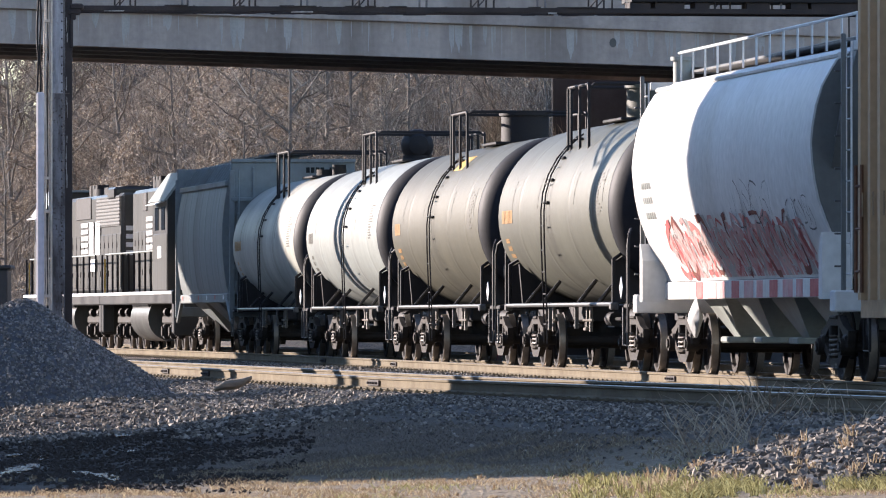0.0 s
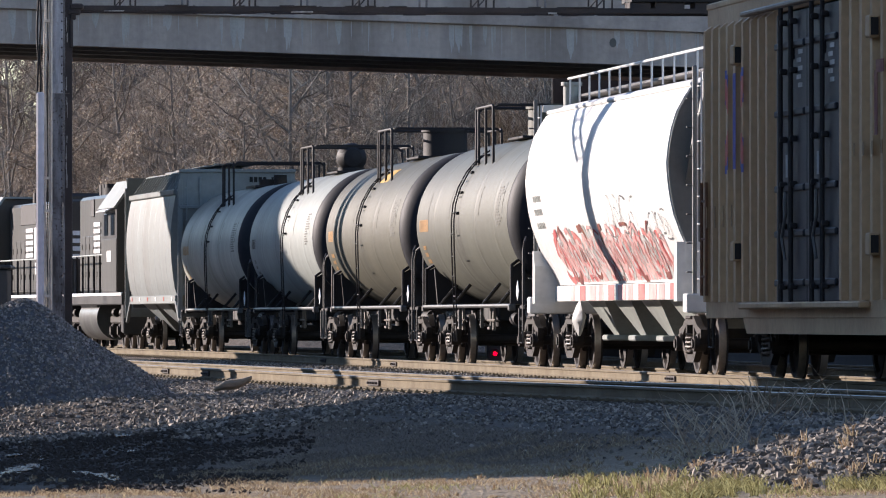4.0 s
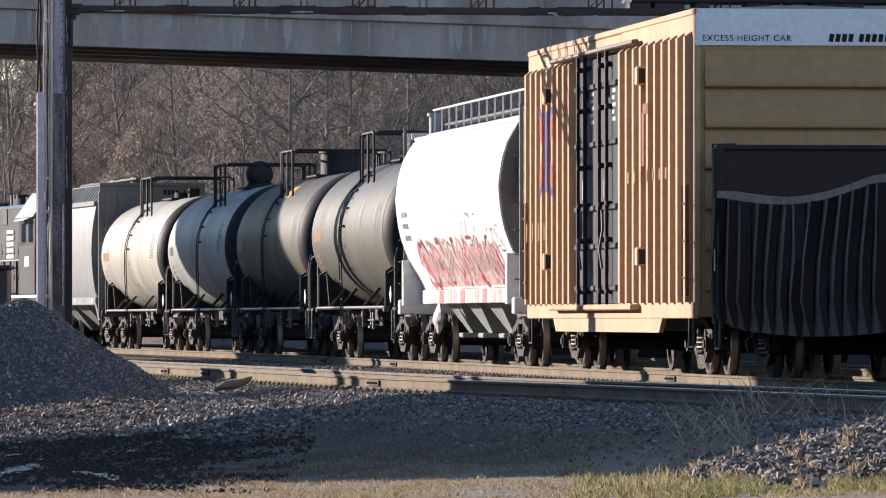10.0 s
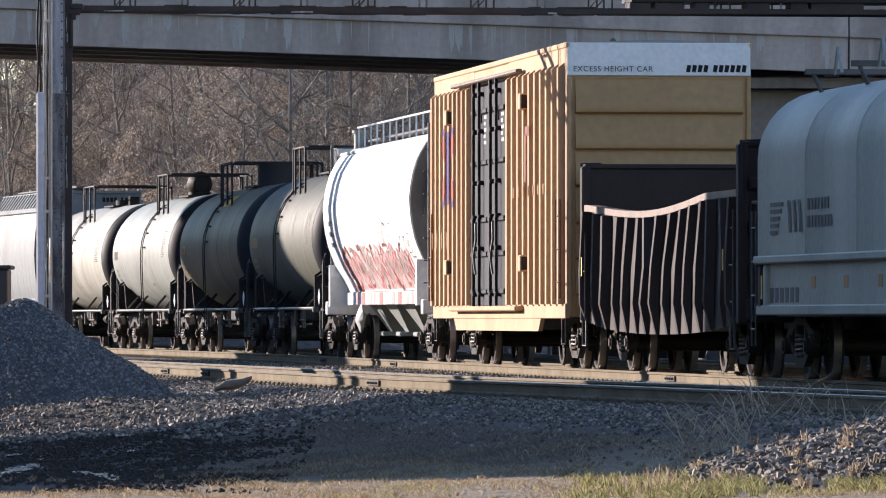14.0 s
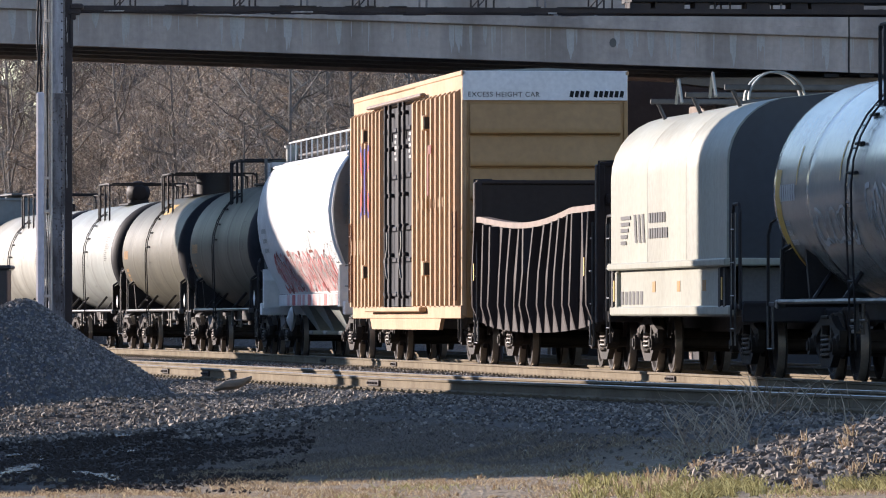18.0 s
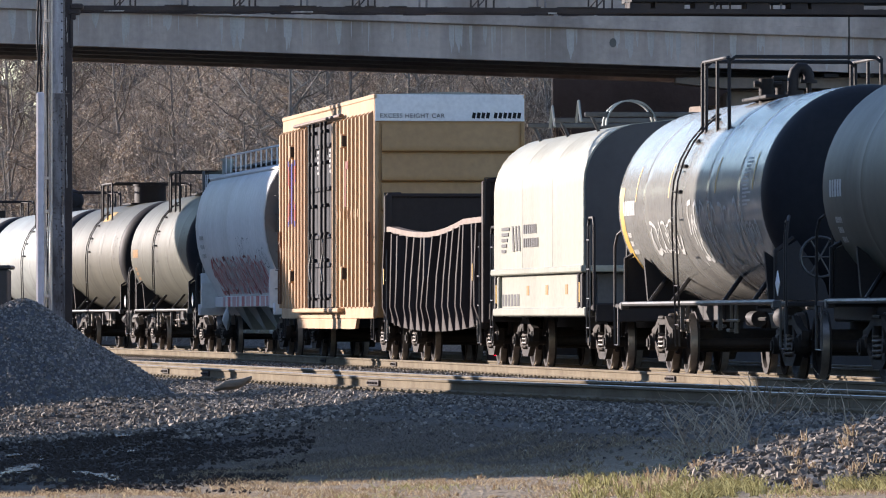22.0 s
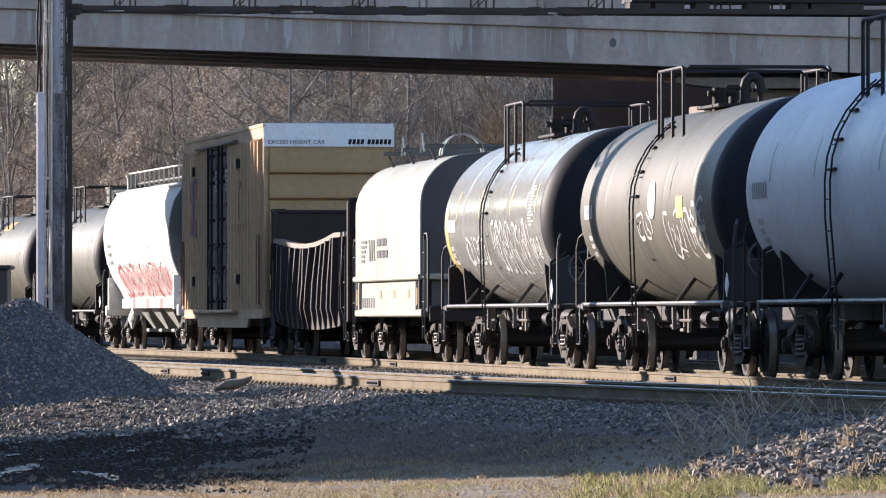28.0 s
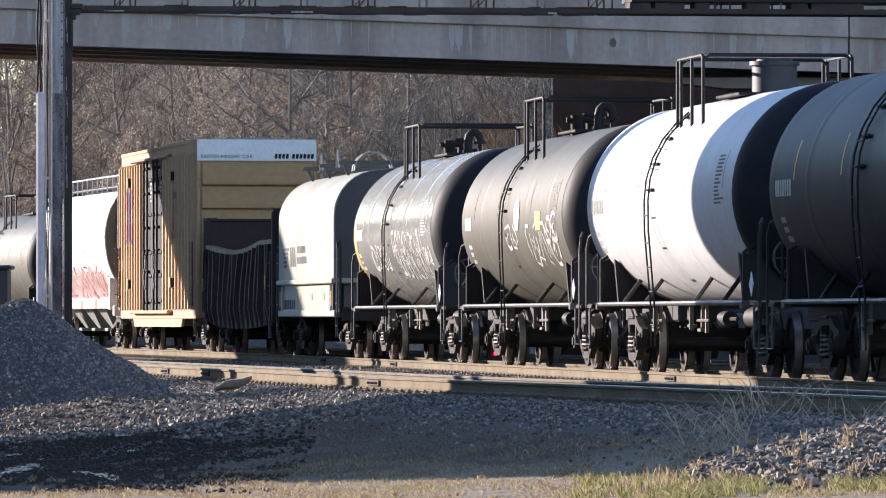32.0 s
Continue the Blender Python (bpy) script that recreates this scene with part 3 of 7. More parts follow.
def build_bridge():
    br = thing("road_bridge", "weathered grey concrete road bridge with streaked girders", "bridge", "", "structure")
    spans = ((-60.0, -22.0), (-22.0 + 0.03, 10.32), (10.36, 40.0))
    for x0, x1 in spans:
        # Inner girders and slab use darker concrete to hold the shade under the deck.
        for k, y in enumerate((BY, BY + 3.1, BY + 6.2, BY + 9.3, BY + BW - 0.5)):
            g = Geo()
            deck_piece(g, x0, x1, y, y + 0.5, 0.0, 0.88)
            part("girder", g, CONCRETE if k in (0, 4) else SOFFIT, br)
        g = Geo()
        deck_piece(g, x0, x1, BY - 0.10, BY + BW + 0.10, 0.884, 1.12)
        part("deck", g, CONCRETE, br)
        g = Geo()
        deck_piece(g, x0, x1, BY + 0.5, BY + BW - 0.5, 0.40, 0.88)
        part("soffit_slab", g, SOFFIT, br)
        for y in (BY - 0.06, BY + BW - 0.24):
            g = Geo()
            deck_piece(g, x0, x1, y, y + 0.30, 1.124, 1.95)
            part("parapet", g, CONCRETE, br)
        # Added screen above the view; it widens the bridge's shadow on the train.
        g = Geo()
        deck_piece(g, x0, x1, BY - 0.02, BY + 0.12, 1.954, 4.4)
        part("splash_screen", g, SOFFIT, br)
        g = Geo()
        deck_piece(g, x0, x1, BY - 0.145, BY - 0.105, 0.90, 0.98)
        part("drip_ledge", g, CONCRETE, br)
    g = Geo()
    deck_piece(g, 10.325, 10.355, BY - 0.03, BY + BW, -0.02, 1.9)
    part("expansion_joint", g, BLACK_STEEL, br)
    # pier: cap and columns; cap and front wall carry shade in their colour
    cap = [(5.95, 6.99), (5.95, 6.86), (7.2, 6.72), (11.0, 6.72), (11.9, 6.86), (11.9, 6.99)]
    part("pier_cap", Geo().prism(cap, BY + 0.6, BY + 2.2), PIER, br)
    for k, y in enumerate((BY + 0.25, BY + 3.35, BY + 6.45, BY + 9.55, BY + BW - 0.6)):
        for x in (9.9, 10.8):
            part("bearing", Geo().box((x, y + 0.05, 7.03), (0.35, 0.4, 0.09), 0.01), BLACK_STEEL, br)
    # Added dark wall; it hides the sunlit pier foot seen under the cars.
    part("crash_wall", Geo().box((9.3, BY + 6.9, 0.75), (5.2, 15.6, 3.3), 0.05), BANK, br, "low dark screen added to hide the pier foot")
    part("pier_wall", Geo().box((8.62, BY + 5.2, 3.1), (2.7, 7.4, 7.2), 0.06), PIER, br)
    g = Geo().box((7.25, BY + 11.4, 2.9), (0.7, 1.5, 7.3), 0.05, Matrix.Rotation(radians(25), 3, "Z"))
    part("pier_column", g, CONCRETE, br)
    g = Geo().box((-30, BY + BW / 2, 3.5), (1.4, BW - 1, 7.6), 0.05)
    part("pier_wall", g, CONCRETE, br)
    # pale run-off stains and a dark patch on the outer girder, flat on its face
    rnd = random.Random(4)
    for k in range(84):
        x = -11.5 + k * 0.28 + rnd.uniform(-0.25, 0.25)
        w, h = 0.02 + 0.22 * rnd.random() ** 2.5, rnd.uniform(0.35, 0.86)
        zt = bridge_z(x) + 0.86
        f_ = BY - 0.003 - 0.002 * (k % 5)
        g = Geo().add([(x, f_, zt), (x + w, f_, zt), (x + w * 0.92, f_, zt - h * rnd.uniform(0.4, 0.8)), (x + w * 0.7, f_, zt - h * rnd.uniform(0.6, 1)), (x + w * 0.55, f_, zt - h), (x + w * 0.35, f_, zt - h * rnd.uniform(0.5, 0.9)), (x + w * 0.1, f_, zt - h * rnd.uniform(0.3, 0.7))], [(0, 1, 2, 3, 4, 5, 6)])
        part("lime_streak", g, LIME, br)
    g = Geo()
    z = bridge_z(4.4) + 0.55
    g.add([(4.33 + 0.09 * math.cos(a), BY - 0.016, z + 0.12 * math.sin(a)) for a in [i * math.pi / 5 for i in range(10)]], [tuple(range(10))])
    part("patch", g, SOFFIT, br)
    return br


BANK = material("shaded_bank_wall", (0.036, 0.036, 0.041), 0.95, 0, (0.020, 0.020, 0.023), 0.8, 8, 0.8, 0.5, 10)
LIME = material("lime_run_off", (0.475, 0.44, 0.41), 0.9, 0, (0.37, 0.34, 0.315), 3.0, 20, 0.9, 0.1, streak=True)
build_bridge()

# wall for the bank carrying the road beyond the bridge; shade in its colour
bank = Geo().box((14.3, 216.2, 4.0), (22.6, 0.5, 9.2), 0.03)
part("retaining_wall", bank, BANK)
tagged(bpy.data.objects["retaining_wall"], "retaining wall under the road bridge, its shade put into a dark colour", "retaining wall", "", "structure")


# ---- signal bridge: riveted column and lattice beam across the tracks ----
def build_signal_bridge():
    sb = thing("signal_bridge", "old peeling riveted steel signal bridge over the tracks", "signal bridge")
    cx, cy = -6.32, 130.0
    for dx in (-0.165, 0.165):
        part("column_plate", Geo().box((cx + dx, cy, 4.2), (0.022, 0.30, 9.6), 0.004), RUST, sb)
    # Face plates: the lower one is darker and more mottled than the upper.
    for z0, z1, mt in ((-0.6, 4.55, DARK_RUSTY_STEEL), (4.554, 9.0, COLUMN_STEEL)):
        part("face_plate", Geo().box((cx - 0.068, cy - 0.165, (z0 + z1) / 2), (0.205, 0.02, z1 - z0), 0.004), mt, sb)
        part("face_angle", Geo().box((cx + 0.112, cy - 0.150, (z0 + z1) / 2), (0.145, 0.03, z1 - z0), 0.004), RUST, sb)
    part("column_angle", Geo().box((cx + 0.055, cy - 0.172, 4.2), (0.03, 0.03, 9.6), 0.004), DARK_RUSTY_STEEL, sb)
    rv = random.Random(12)
    for k in range(26):
        z = 3.0 + 3.6 * rv.random()
        h = rv.uniform(0.03, 0.22)
        x = cx + 0.10 + 0.008 * math.sin(z * 5) + rv.uniform(-0.004, 0.004)
        w = rv.uniform(0.004, 0.012)
        y = cy - 0.166 - 0.0005 * k
        part("paint_flake", Geo().add([(x - w, y, z - h / 2), (x + w * 0.6, y, z - h * 0.6), (x + w, y, z + h * 0.2), (x + w * 0.2, y, z + h / 2), (x - w * 0.5, y, z + h * 0.3)], [(0, 1, 2, 3, 4)]), FLAKED, sb)
    g = Geo()
    for i in range(62):
        for dx in (-0.155, 0.015):
            g.cyl((cx + dx, cy - 0.174, -0.2 + 0.145 * i), (cx + dx, cy - 0.192, -0.2 + 0.145 * i), 0.015, 6)
    part("rivets", g, RUST, sb)["kind"] = "stuff"
    part("base_plate", Geo().box((cx, cy, -0.3), (0.7, 0.7, 0.4), 0.03), CONCRETE, sb)
    # beam, square to the track
    ang = 0.135
    dirx = Vector((math.cos(ang), math.sin(ang), 0))
    perp = Vector((-math.sin(ang), math.cos(ang), 0))
    o = Vector((cx + 0.1, cy, 0))
    L = 19.0
    for side in (0.0, 0.9):
        for z, th in ((5.97, 0.09), (7.62, 0.09)):
            a = o + perp * side + Vector((0, 0, z))
            g = Geo().box(a + dirx * L / 2, (L, 0.10, th), 0.008, Matrix.Rotation(ang, 3, "Z"))
            part("chord", g, RUST, sb)
        n = 19
        for i in range(1, n):
            a = o + perp * side + dirx * (L * i / n)
            if i % 2:
                for q in (-0.13, 0.13):
                    part("lattice_post", Geo().box(a + dirx * q + Vector((0, 0, 6.8)), (0.032, 0.032, 1.6), 0.005), RUST, sb)
                for k in range(5):
                    z0 = 6.03 + 0.3 * k
                    e = 0.13 if k % 2 else -0.13
                    part("lacing_bar", Geo().cyl(a + dirx * e + Vector((0, 0, z0)), a - dirx * e + Vector((0, 0, z0 + 0.3)), 0.012, 5), FLAKED if k == 1 else RUST, sb)
            else:
                part("lattice_post", Geo().box(a + Vector((0, 0, 6.8)), (0.036, 0.036, 1.6), 0.005), DARK_RUSTY_STEEL, sb)
        rq = random.Random(int(side * 10) + 3)
        for i in range(30):
            a = o + perp * (side - 0.055) + dirx * rq.uniform(0.4, 9.0) + Vector((0, 0, rq.choice((5.925, 6.02))))
            part("rust_scale", Geo().box(a, (rq.uniform(0.05, 0.4), 0.03, rq.uniform(0.012, 0.03)), 0.003), RUST if i % 6 else FLAKED, sb)
    for i in range(19):
        a = o + dirx * (L * i / 18)
        part("cross_bar", Geo().cyl(a + Vector((0, 0, 6.0)), a + perp * 0.9 + Vector((0, 0, 6.0)), 0.03, 6), RUST, sb)
    wc = o + dirx * 14.1 + perp * 0.45
    part("walkway", Geo().box(wc + Vector((0, 0, 6.19)), (9.3, 1.1, 0.14), 0.01, Matrix.Rotation(ang, 3, "Z")), BLACK_STEEL, sb)
    for k, (u, w) in enumerate(((9.55, 0.35), (10.05, 0.5), (10.6, 0.25), (11.55, 0.4), (12.25, 0.3), (12.9, 0.9), (14.2, 0.4), (15.5, 0.5))):
        part("walkway_support", Geo().box(o + dirx * (u + 0.05) + perp * 0.2 + Vector((0, 0, 6.06)), (w, 0.5, 0.12), 0.01, Matrix.Rotation(ang, 3, "Z")), RUST, sb)
    for k, (dx, dz, w) in enumerate(((0.26, 5.99, 0.22), (0.22, 5.90, 0.20), (0.20, 5.82, 0.10), (0.17, 5.55, 0.06))):
        part("knee_bracket", Geo().box((cx + dx, cy - 0.12, dz), (w, 0.14, 0.10 if k < 3 else 0.5), 0.02), RUST, sb)
    return sb


build_signal_bridge()
cd = thing("cable_conduit", "pale lilac plastic conduit pipe up the steel column", "conduit")
part("pipe", Geo().box((-6.66, 129.86, 2.0), (0.13, 0.13, 5.15), 0.03), PVC, cd)
for dx, r, mt in ((-0.045, 0.018, BLACK_STEEL), (0.0, 0.018, BLACK_STEEL), (0.065, 0.012, CABLE_TAN), (0.092, 0.014, CABLE_TAN), (0.12, 0.010, BLACK_STEEL), (0.145, 0.014, CABLE_TAN)):
    low = 4.5 if mt is BLACK_STEEL and dx < 0.05 else 0.2
    wob = [(-6.66 + dx + 0.012 * math.sin(k * 1.9 + dx * 40), 129.84 + 0.01 * math.cos(k * 2.3 + dx * 30), low + (8.9 - low) * k / 14) for k in range(15)]
    part("cable", Geo().tube(wob, r), mt, cd)
part("conduit_pipe", Geo().cyl((-6.475, 129.80, -0.4), (-6.475, 129.80, 8.9), 0.018, 8), CABLE_TAN, cd)
for z in (1.2, 2.6, 3.15, 5.75):
    part("clamp", Geo().box((-6.53, 129.82, z), (0.13, 0.05, 0.05), 0.006), CABLE_TAN, cd)

# ---- dark equipment cabinet behind the gravel heap ----
cab = thing("equipment_cabinet", "dark steel railway equipment cabinet with a lid", "cabinet")
part("body", Geo().box((-8.55, 134, 0.66), (2.3, 1.2, 2.0), 0.02), CABINET_DARK, cab)
part("lid", Geo().box((-8.55, 134, 1.70), (2.42, 1.32, 0.07), 0.02), CABINET_DARK, cab)


# ---- loose stone ----
def stone_shapes(seed, count=6):
    rnd = random.Random(seed)
    shapes = []
    for _ in range(count):
        pts = [(-1, -1, -1), (1, -1, -1), (1, 1, -1), (-1, 1, -1), (-1, -1, 1), (1, -1, 1), (1, 1, 1), (-1, 1, 1)]
        sx, sy, sz = rnd.uniform(0.7, 1.2), rnd.uniform(0.6, 1.0), rnd.uniform(0.45, 0.8)
        shapes.append([(x * sx * rnd.uniform(0.45, 1), y * sy * rnd.uniform(0.45, 1), z * sz * rnd.uniform(0.45, 1)) for x, y, z in pts])
    return shapes


STONE_FACES = [(0, 3, 2, 1), (4, 5, 6, 7), (0, 1, 5, 4), (1, 2, 6, 5), (2, 3, 7, 6), (3, 0, 4, 7)]


def scatter(spots, lo, hi, seed):
    """spots: (x, y, z). Angular stones of half-size lo to hi, turned at random."""
    rnd = random.Random(seed)
    shapes = stone_shapes(seed, 8)
    v, f = [], []
    for x, y, z in spots:
        r = lo + (hi - lo) * rnd.random() ** 2
        q = Euler((rnd.uniform(0, 6.3), rnd.uniform(0, 6.3), rnd.uniform(0, 6.3))).to_matrix()
        o = len(v)
        for p in rnd.choice(shapes):
            w = q @ Vector(p)
            v.append((x + w.x * r, y + w.y * r, z + w.z * r))
        f.extend([tuple(i + o for i in q_) for q_ in STONE_FACES])
    return v, f


def pile_z(x, y):
    """The heap of gravel beside the siding."""
    d = math.hypot((x + 6.42) / 1.0, (y - 119.5) / 1.25, 0.25)
    d2 = math.hypot((x + 8.4) / 1.1, (y - 120) / 1.3, 0.25)
    n_ = 0.12 * noise.noise(Vector((x * 0.9, y * 0.5, 1)))
    return max(1.28 - 0.66 * d, 1.2 - 0.62 * d2, -2) - 0.05 + n_


pg_x = [-12 + 0.12 * i for i in range(75)]
pg_y = [115.2 + 0.2 * i for i in range(48)]
pv = [(x, y, max(pile_z(x, y), ground_z(x, y) - 0.25)) for y in pg_y for x in pg_x]
pf = [(j * 75 + i, j * 75 + i + 1, (j + 1) * 75 + i + 1, (j + 1) * 75 + i) for j in range(47) for i in range(74)]
heap = thing("gravel_heap", "heap of dark grey crushed stone beside the siding", "gravel heap")
hm = bpy.data.meshes.new("heap_body")
hm.from_pydata(pv, [], pf)
hm.materials.append(material("fine_grey_stone", (0.10, 0.10, 0.105), 0.9, 0, (0.06, 0.06, 0.065), 3, 30, 0.8, 1.0, 22))
hb = new("heap_body", hm)
hb.parent = heap
rnd = random.Random(11)
spots = []
while len(spots) < 16000:
    x, y = rnd.uniform(-9.5, -2.9), rnd.uniform(115.4, 121.5)
    z = pile_z(x, y)
    if z > ground_z(x, y) - 0.05:
        spots.append((x, y, z + 0.005))
v, f = scatter(spots, 0.014, 0.036, 5)
stuff_mesh("crushed_stone", v, f, GRAVEL, "", "", heap)


# ---- running gear ----
WHEEL_R = 0.457
AXLES = []          # (axle object, x, y) keyed at the end
CARS = []           # (car, place along the train, half the bogie distance)


def wheel_geo(r=WHEEL_R):
    g = Geo()
    prof = [(-0.068, 0.08), (-0.068, 0.12), (-0.03, 0.16), (-0.02, r * 0.80), (-0.062, r * 0.86), (-0.066, r - 0.008), (0.04, r), (0.05, r + 0.026), (0.068, r + 0.022),
            (0.066, r * 0.86), (0.015, r * 0.80), (0.005, 0.16), (0.05, 0.12), (0.05, 0.08)]
    n = 28
    rings = [[(x, math.cos(2 * math.pi * k / n) * rr, math.sin(2 * math.pi * k / n) * rr) for k in range(n)] for x, rr in prof]
    g.loft(rings)
    g.m = [1 if 5 * n <= i < 6 * n else 0 for i in range(len(g.f))]
    return g


def axle_set(car, y, r=WHEEL_R):
    ax = part("axle", lambda: Geo().cyl((-1.02, 0, 0), (1.02, 0, 0), 0.08, 12), WHEEL_IRON, car, key="axle")
    ax.matrix_basis = Matrix.Translation((0, y, r))
    for sx in (-1, 1):
        part("wheel", wheel_geo, [WHEEL_IRON, TREAD], ax, key="wheel", at=Matrix.Translation((sx * 0.745, 0, 0)) @ Matrix.Rotation(math.pi if sx > 0 else 0, 4, "Z"))
    AXLES.append((ax, y, r))
    return ax


def side_frame_geo():
    """Cast side frame in the (y, z) plane with its two windows, and bearing caps."""
    g = Geo()
    w = 0.10

    def bar(pts, h):
        rings = []
        for y, z in pts:
            rings.append([(-w / 2, y, z - h / 2), (w / 2, y, z - h / 2), (w / 2, y, z + h / 2), (-w / 2, y, z + h / 2)])
        g.loft(rings)
    bar([(-1.08, 0.60), (-0.72, 0.66), (-0.35, 0.80), (0.35, 0.80), (0.72, 0.66), (1.08, 0.60)], 0.13)
    bar([(-0.95, 0.52), (-0.62, 0.40), (-0.34, 0.24), (0.34, 0.24), (0.62, 0.40), (0.95, 0.52)], 0.12)
    for y in (-0.36, 0.36):
        g.box((0, y, 0.50), (w, 0.12, 0.55), 0.015)
    for y in (-0.89, 0.89):
        g.box((0, y, 0.52), (0.16, 0.28, 0.20), 0.03)
        g.cyl((-0.13, y, 0.457), (0.05, y, 0.457), 0.115, 14)
        g.cyl((-0.155, y, 0.457), (-0.13, y, 0.457), 0.07, 10)
    g.box((-0.02, 0, 0.845), (0.12, 0.52, 0.05), 0.015)
    return g


def spring_geo():
    g = Geo()
    pts = [(math.cos(a) * 0.062, math.sin(a) * 0.062, 0.31 + 0.29 * a / (2 * math.pi * 4.5)) for a in [2 * math.pi * 4.5 * i / 46 for i in range(47)]]
    g.tube(pts, 0.017, 5)
    return g


def brake_beam_geo():
    g = Geo()
    for y in (-0.42, 0.42):
        g.cyl((-0.78, y, 0.36), (0.78, y, 0.36), 0.04, 6)
    g.box((0, 0, 0.55), (1.9, 0.34, 0.26), 0.03)
    g.cyl((0, 0, 0.6), (0, 0, 0.86), 0.2, 14)
    return g


def bogie(car, y):
    b = part("bogie", brake_beam_geo, DARK_IRON, car, key="bolster", at=Matrix.Translation((0, y, 0)))
    for sx in (-1, 1):
        turn = Matrix.Rotation(0 if sx < 0 else math.pi, 4, "Z")
        part("side_frame", side_frame_geo, DARK_IRON, b, key="sideframe", at=Matrix.Translation((sx * 1.0, 0, 0)) @ turn)
        for yy in (-0.17, 0.0, 0.17):
            part("spring", spring_geo, SPRING_STEEL, b, key="spring", at=Matrix.Translation((sx * 1.02, yy, 0)))
        for yy in (-0.89, 0.89):
            part("brake_shoe", lambda: Geo().box((0, 0, 0), (0.09, 0.07, 0.34), 0.02), RUST, b, key="shoe", at=Matrix.Translation((sx * 0.745, yy * 0.42, 0.46)))
    for yy in (-0.89, 0.89):
        axle_set(car, y + yy)
    return b


def coupler(car, y, sgn):
    g = Geo().box((0, y + sgn * 0.25, 0.86), (0.16, 0.7, 0.16), 0.03).box((0.04, y + sgn * 0.66, 0.86), (0.28, 0.26, 0.28), 0.06)
    part("coupler", g, DARK_IRON, car)
    part("brake_hose", Geo().tube([(-0.3, y + sgn * 0.2, 0.8), (-0.32, y + sgn * 0.5, 0.45), (-0.25, y + sgn * 0.75, 0.38), (-0.2, y + sgn * 0.95, 0.5)], 0.025), BLACK_STEEL, car)


def running_gear(car, half, end):
    for y in (-half, half):
        bogie(car, y)
    for s in (-1, 1):
        coupler(car, s * (end - 0.25), s)


def ladder_geo(points, width=0.42, rung=0.32, r=0.014):
    """Two stringers side by side along y, bent through (x, z) points, with rungs."""
    g = Geo()
    pts = [Vector((x, 0, z)) for x, z in points]
    for dy in (-width / 2, width / 2):
        g.tube([p + Vector((0, dy, 0)) for p in pts], r, 5)
    for a, b in zip(pts, pts[1:]):
        n = max(1, int((b - a).length / rung))
        for i in range(n):
            p = a + (b - a) * ((i + 0.5) / n)
            g.cyl(p + Vector((0, -width / 2, 0)), p + Vector((0, width / 2, 0)), r * 0.8, 5)
    return g


def grab_irons(car, x, y, zs, width=0.45, out=0.09):
    for z in zs:
        part("grab_iron", Geo().tube([(x, y - width / 2, z), (x - out, y - width / 2, z), (x - out, y + width / 2, z), (x, y + width / 2, z)], 0.013, 5), PIPE_STEEL, car)


def on_tank(y, ang, r, zc, lift=0.006):
    """A point on the near side of a tank; ang is measured up from the waist."""
    return (-(r + lift) * math.cos(ang), y, zc + (r + lift) * math.sin(ang))


def tank_patch(y0, y1, a0, a1, r, zc, nx=2, na=5, lift=0.006):
    g = Geo()
    rings = [[on_tank(y0 + (y1 - y0) * i / nx, a0 + (a1 - a0) * k / na, r, zc, lift) for k in range(na + 1)] for i in range(nx + 1)]
    return g.loft(rings, False, False)


def lettering(car, mat, y, ang, r, zc, rows, height, seed, label):
    """Unreadable lines of stencilled lettering, as bars."""
    rnd = random.Random(seed)
    for k in range(rows):
        yy = y
        n = rnd.randint(5, 8)
        a1 = ang - k * (height * 1.7) / r
        a0 = a1 - height / r
        g = Geo()
        for i in range(n):
            w = height * rnd.uniform(0.55, 0.7)
            seg = tank_patch(yy, yy - w, a0, a1, r, zc, 1, 2)
            g.add(seg.v, seg.f)
            yy -= w * 1.35
        part("lettering", g, mat, car, label)["kind"] = "stuff"


def ribbon(g, path, surf, half):
    """A flat sprayed line of half-width half along (u, v) points laid on surf(u, v); v is in metres too."""
    rings = []
    for i, (u, v) in enumerate(path):
        a, b = path[max(i - 1, 0)], path[min(i + 1, len(path) - 1)]
        du, dv = b[0] - a[0], b[1] - a[1]
        n = math.hypot(du, dv) or 1.0
        rings.append([surf(u - dv / n * half, v + du / n * half), surf(u + dv / n * half, v - du / n * half)])
    g.loft(rings, False, False)


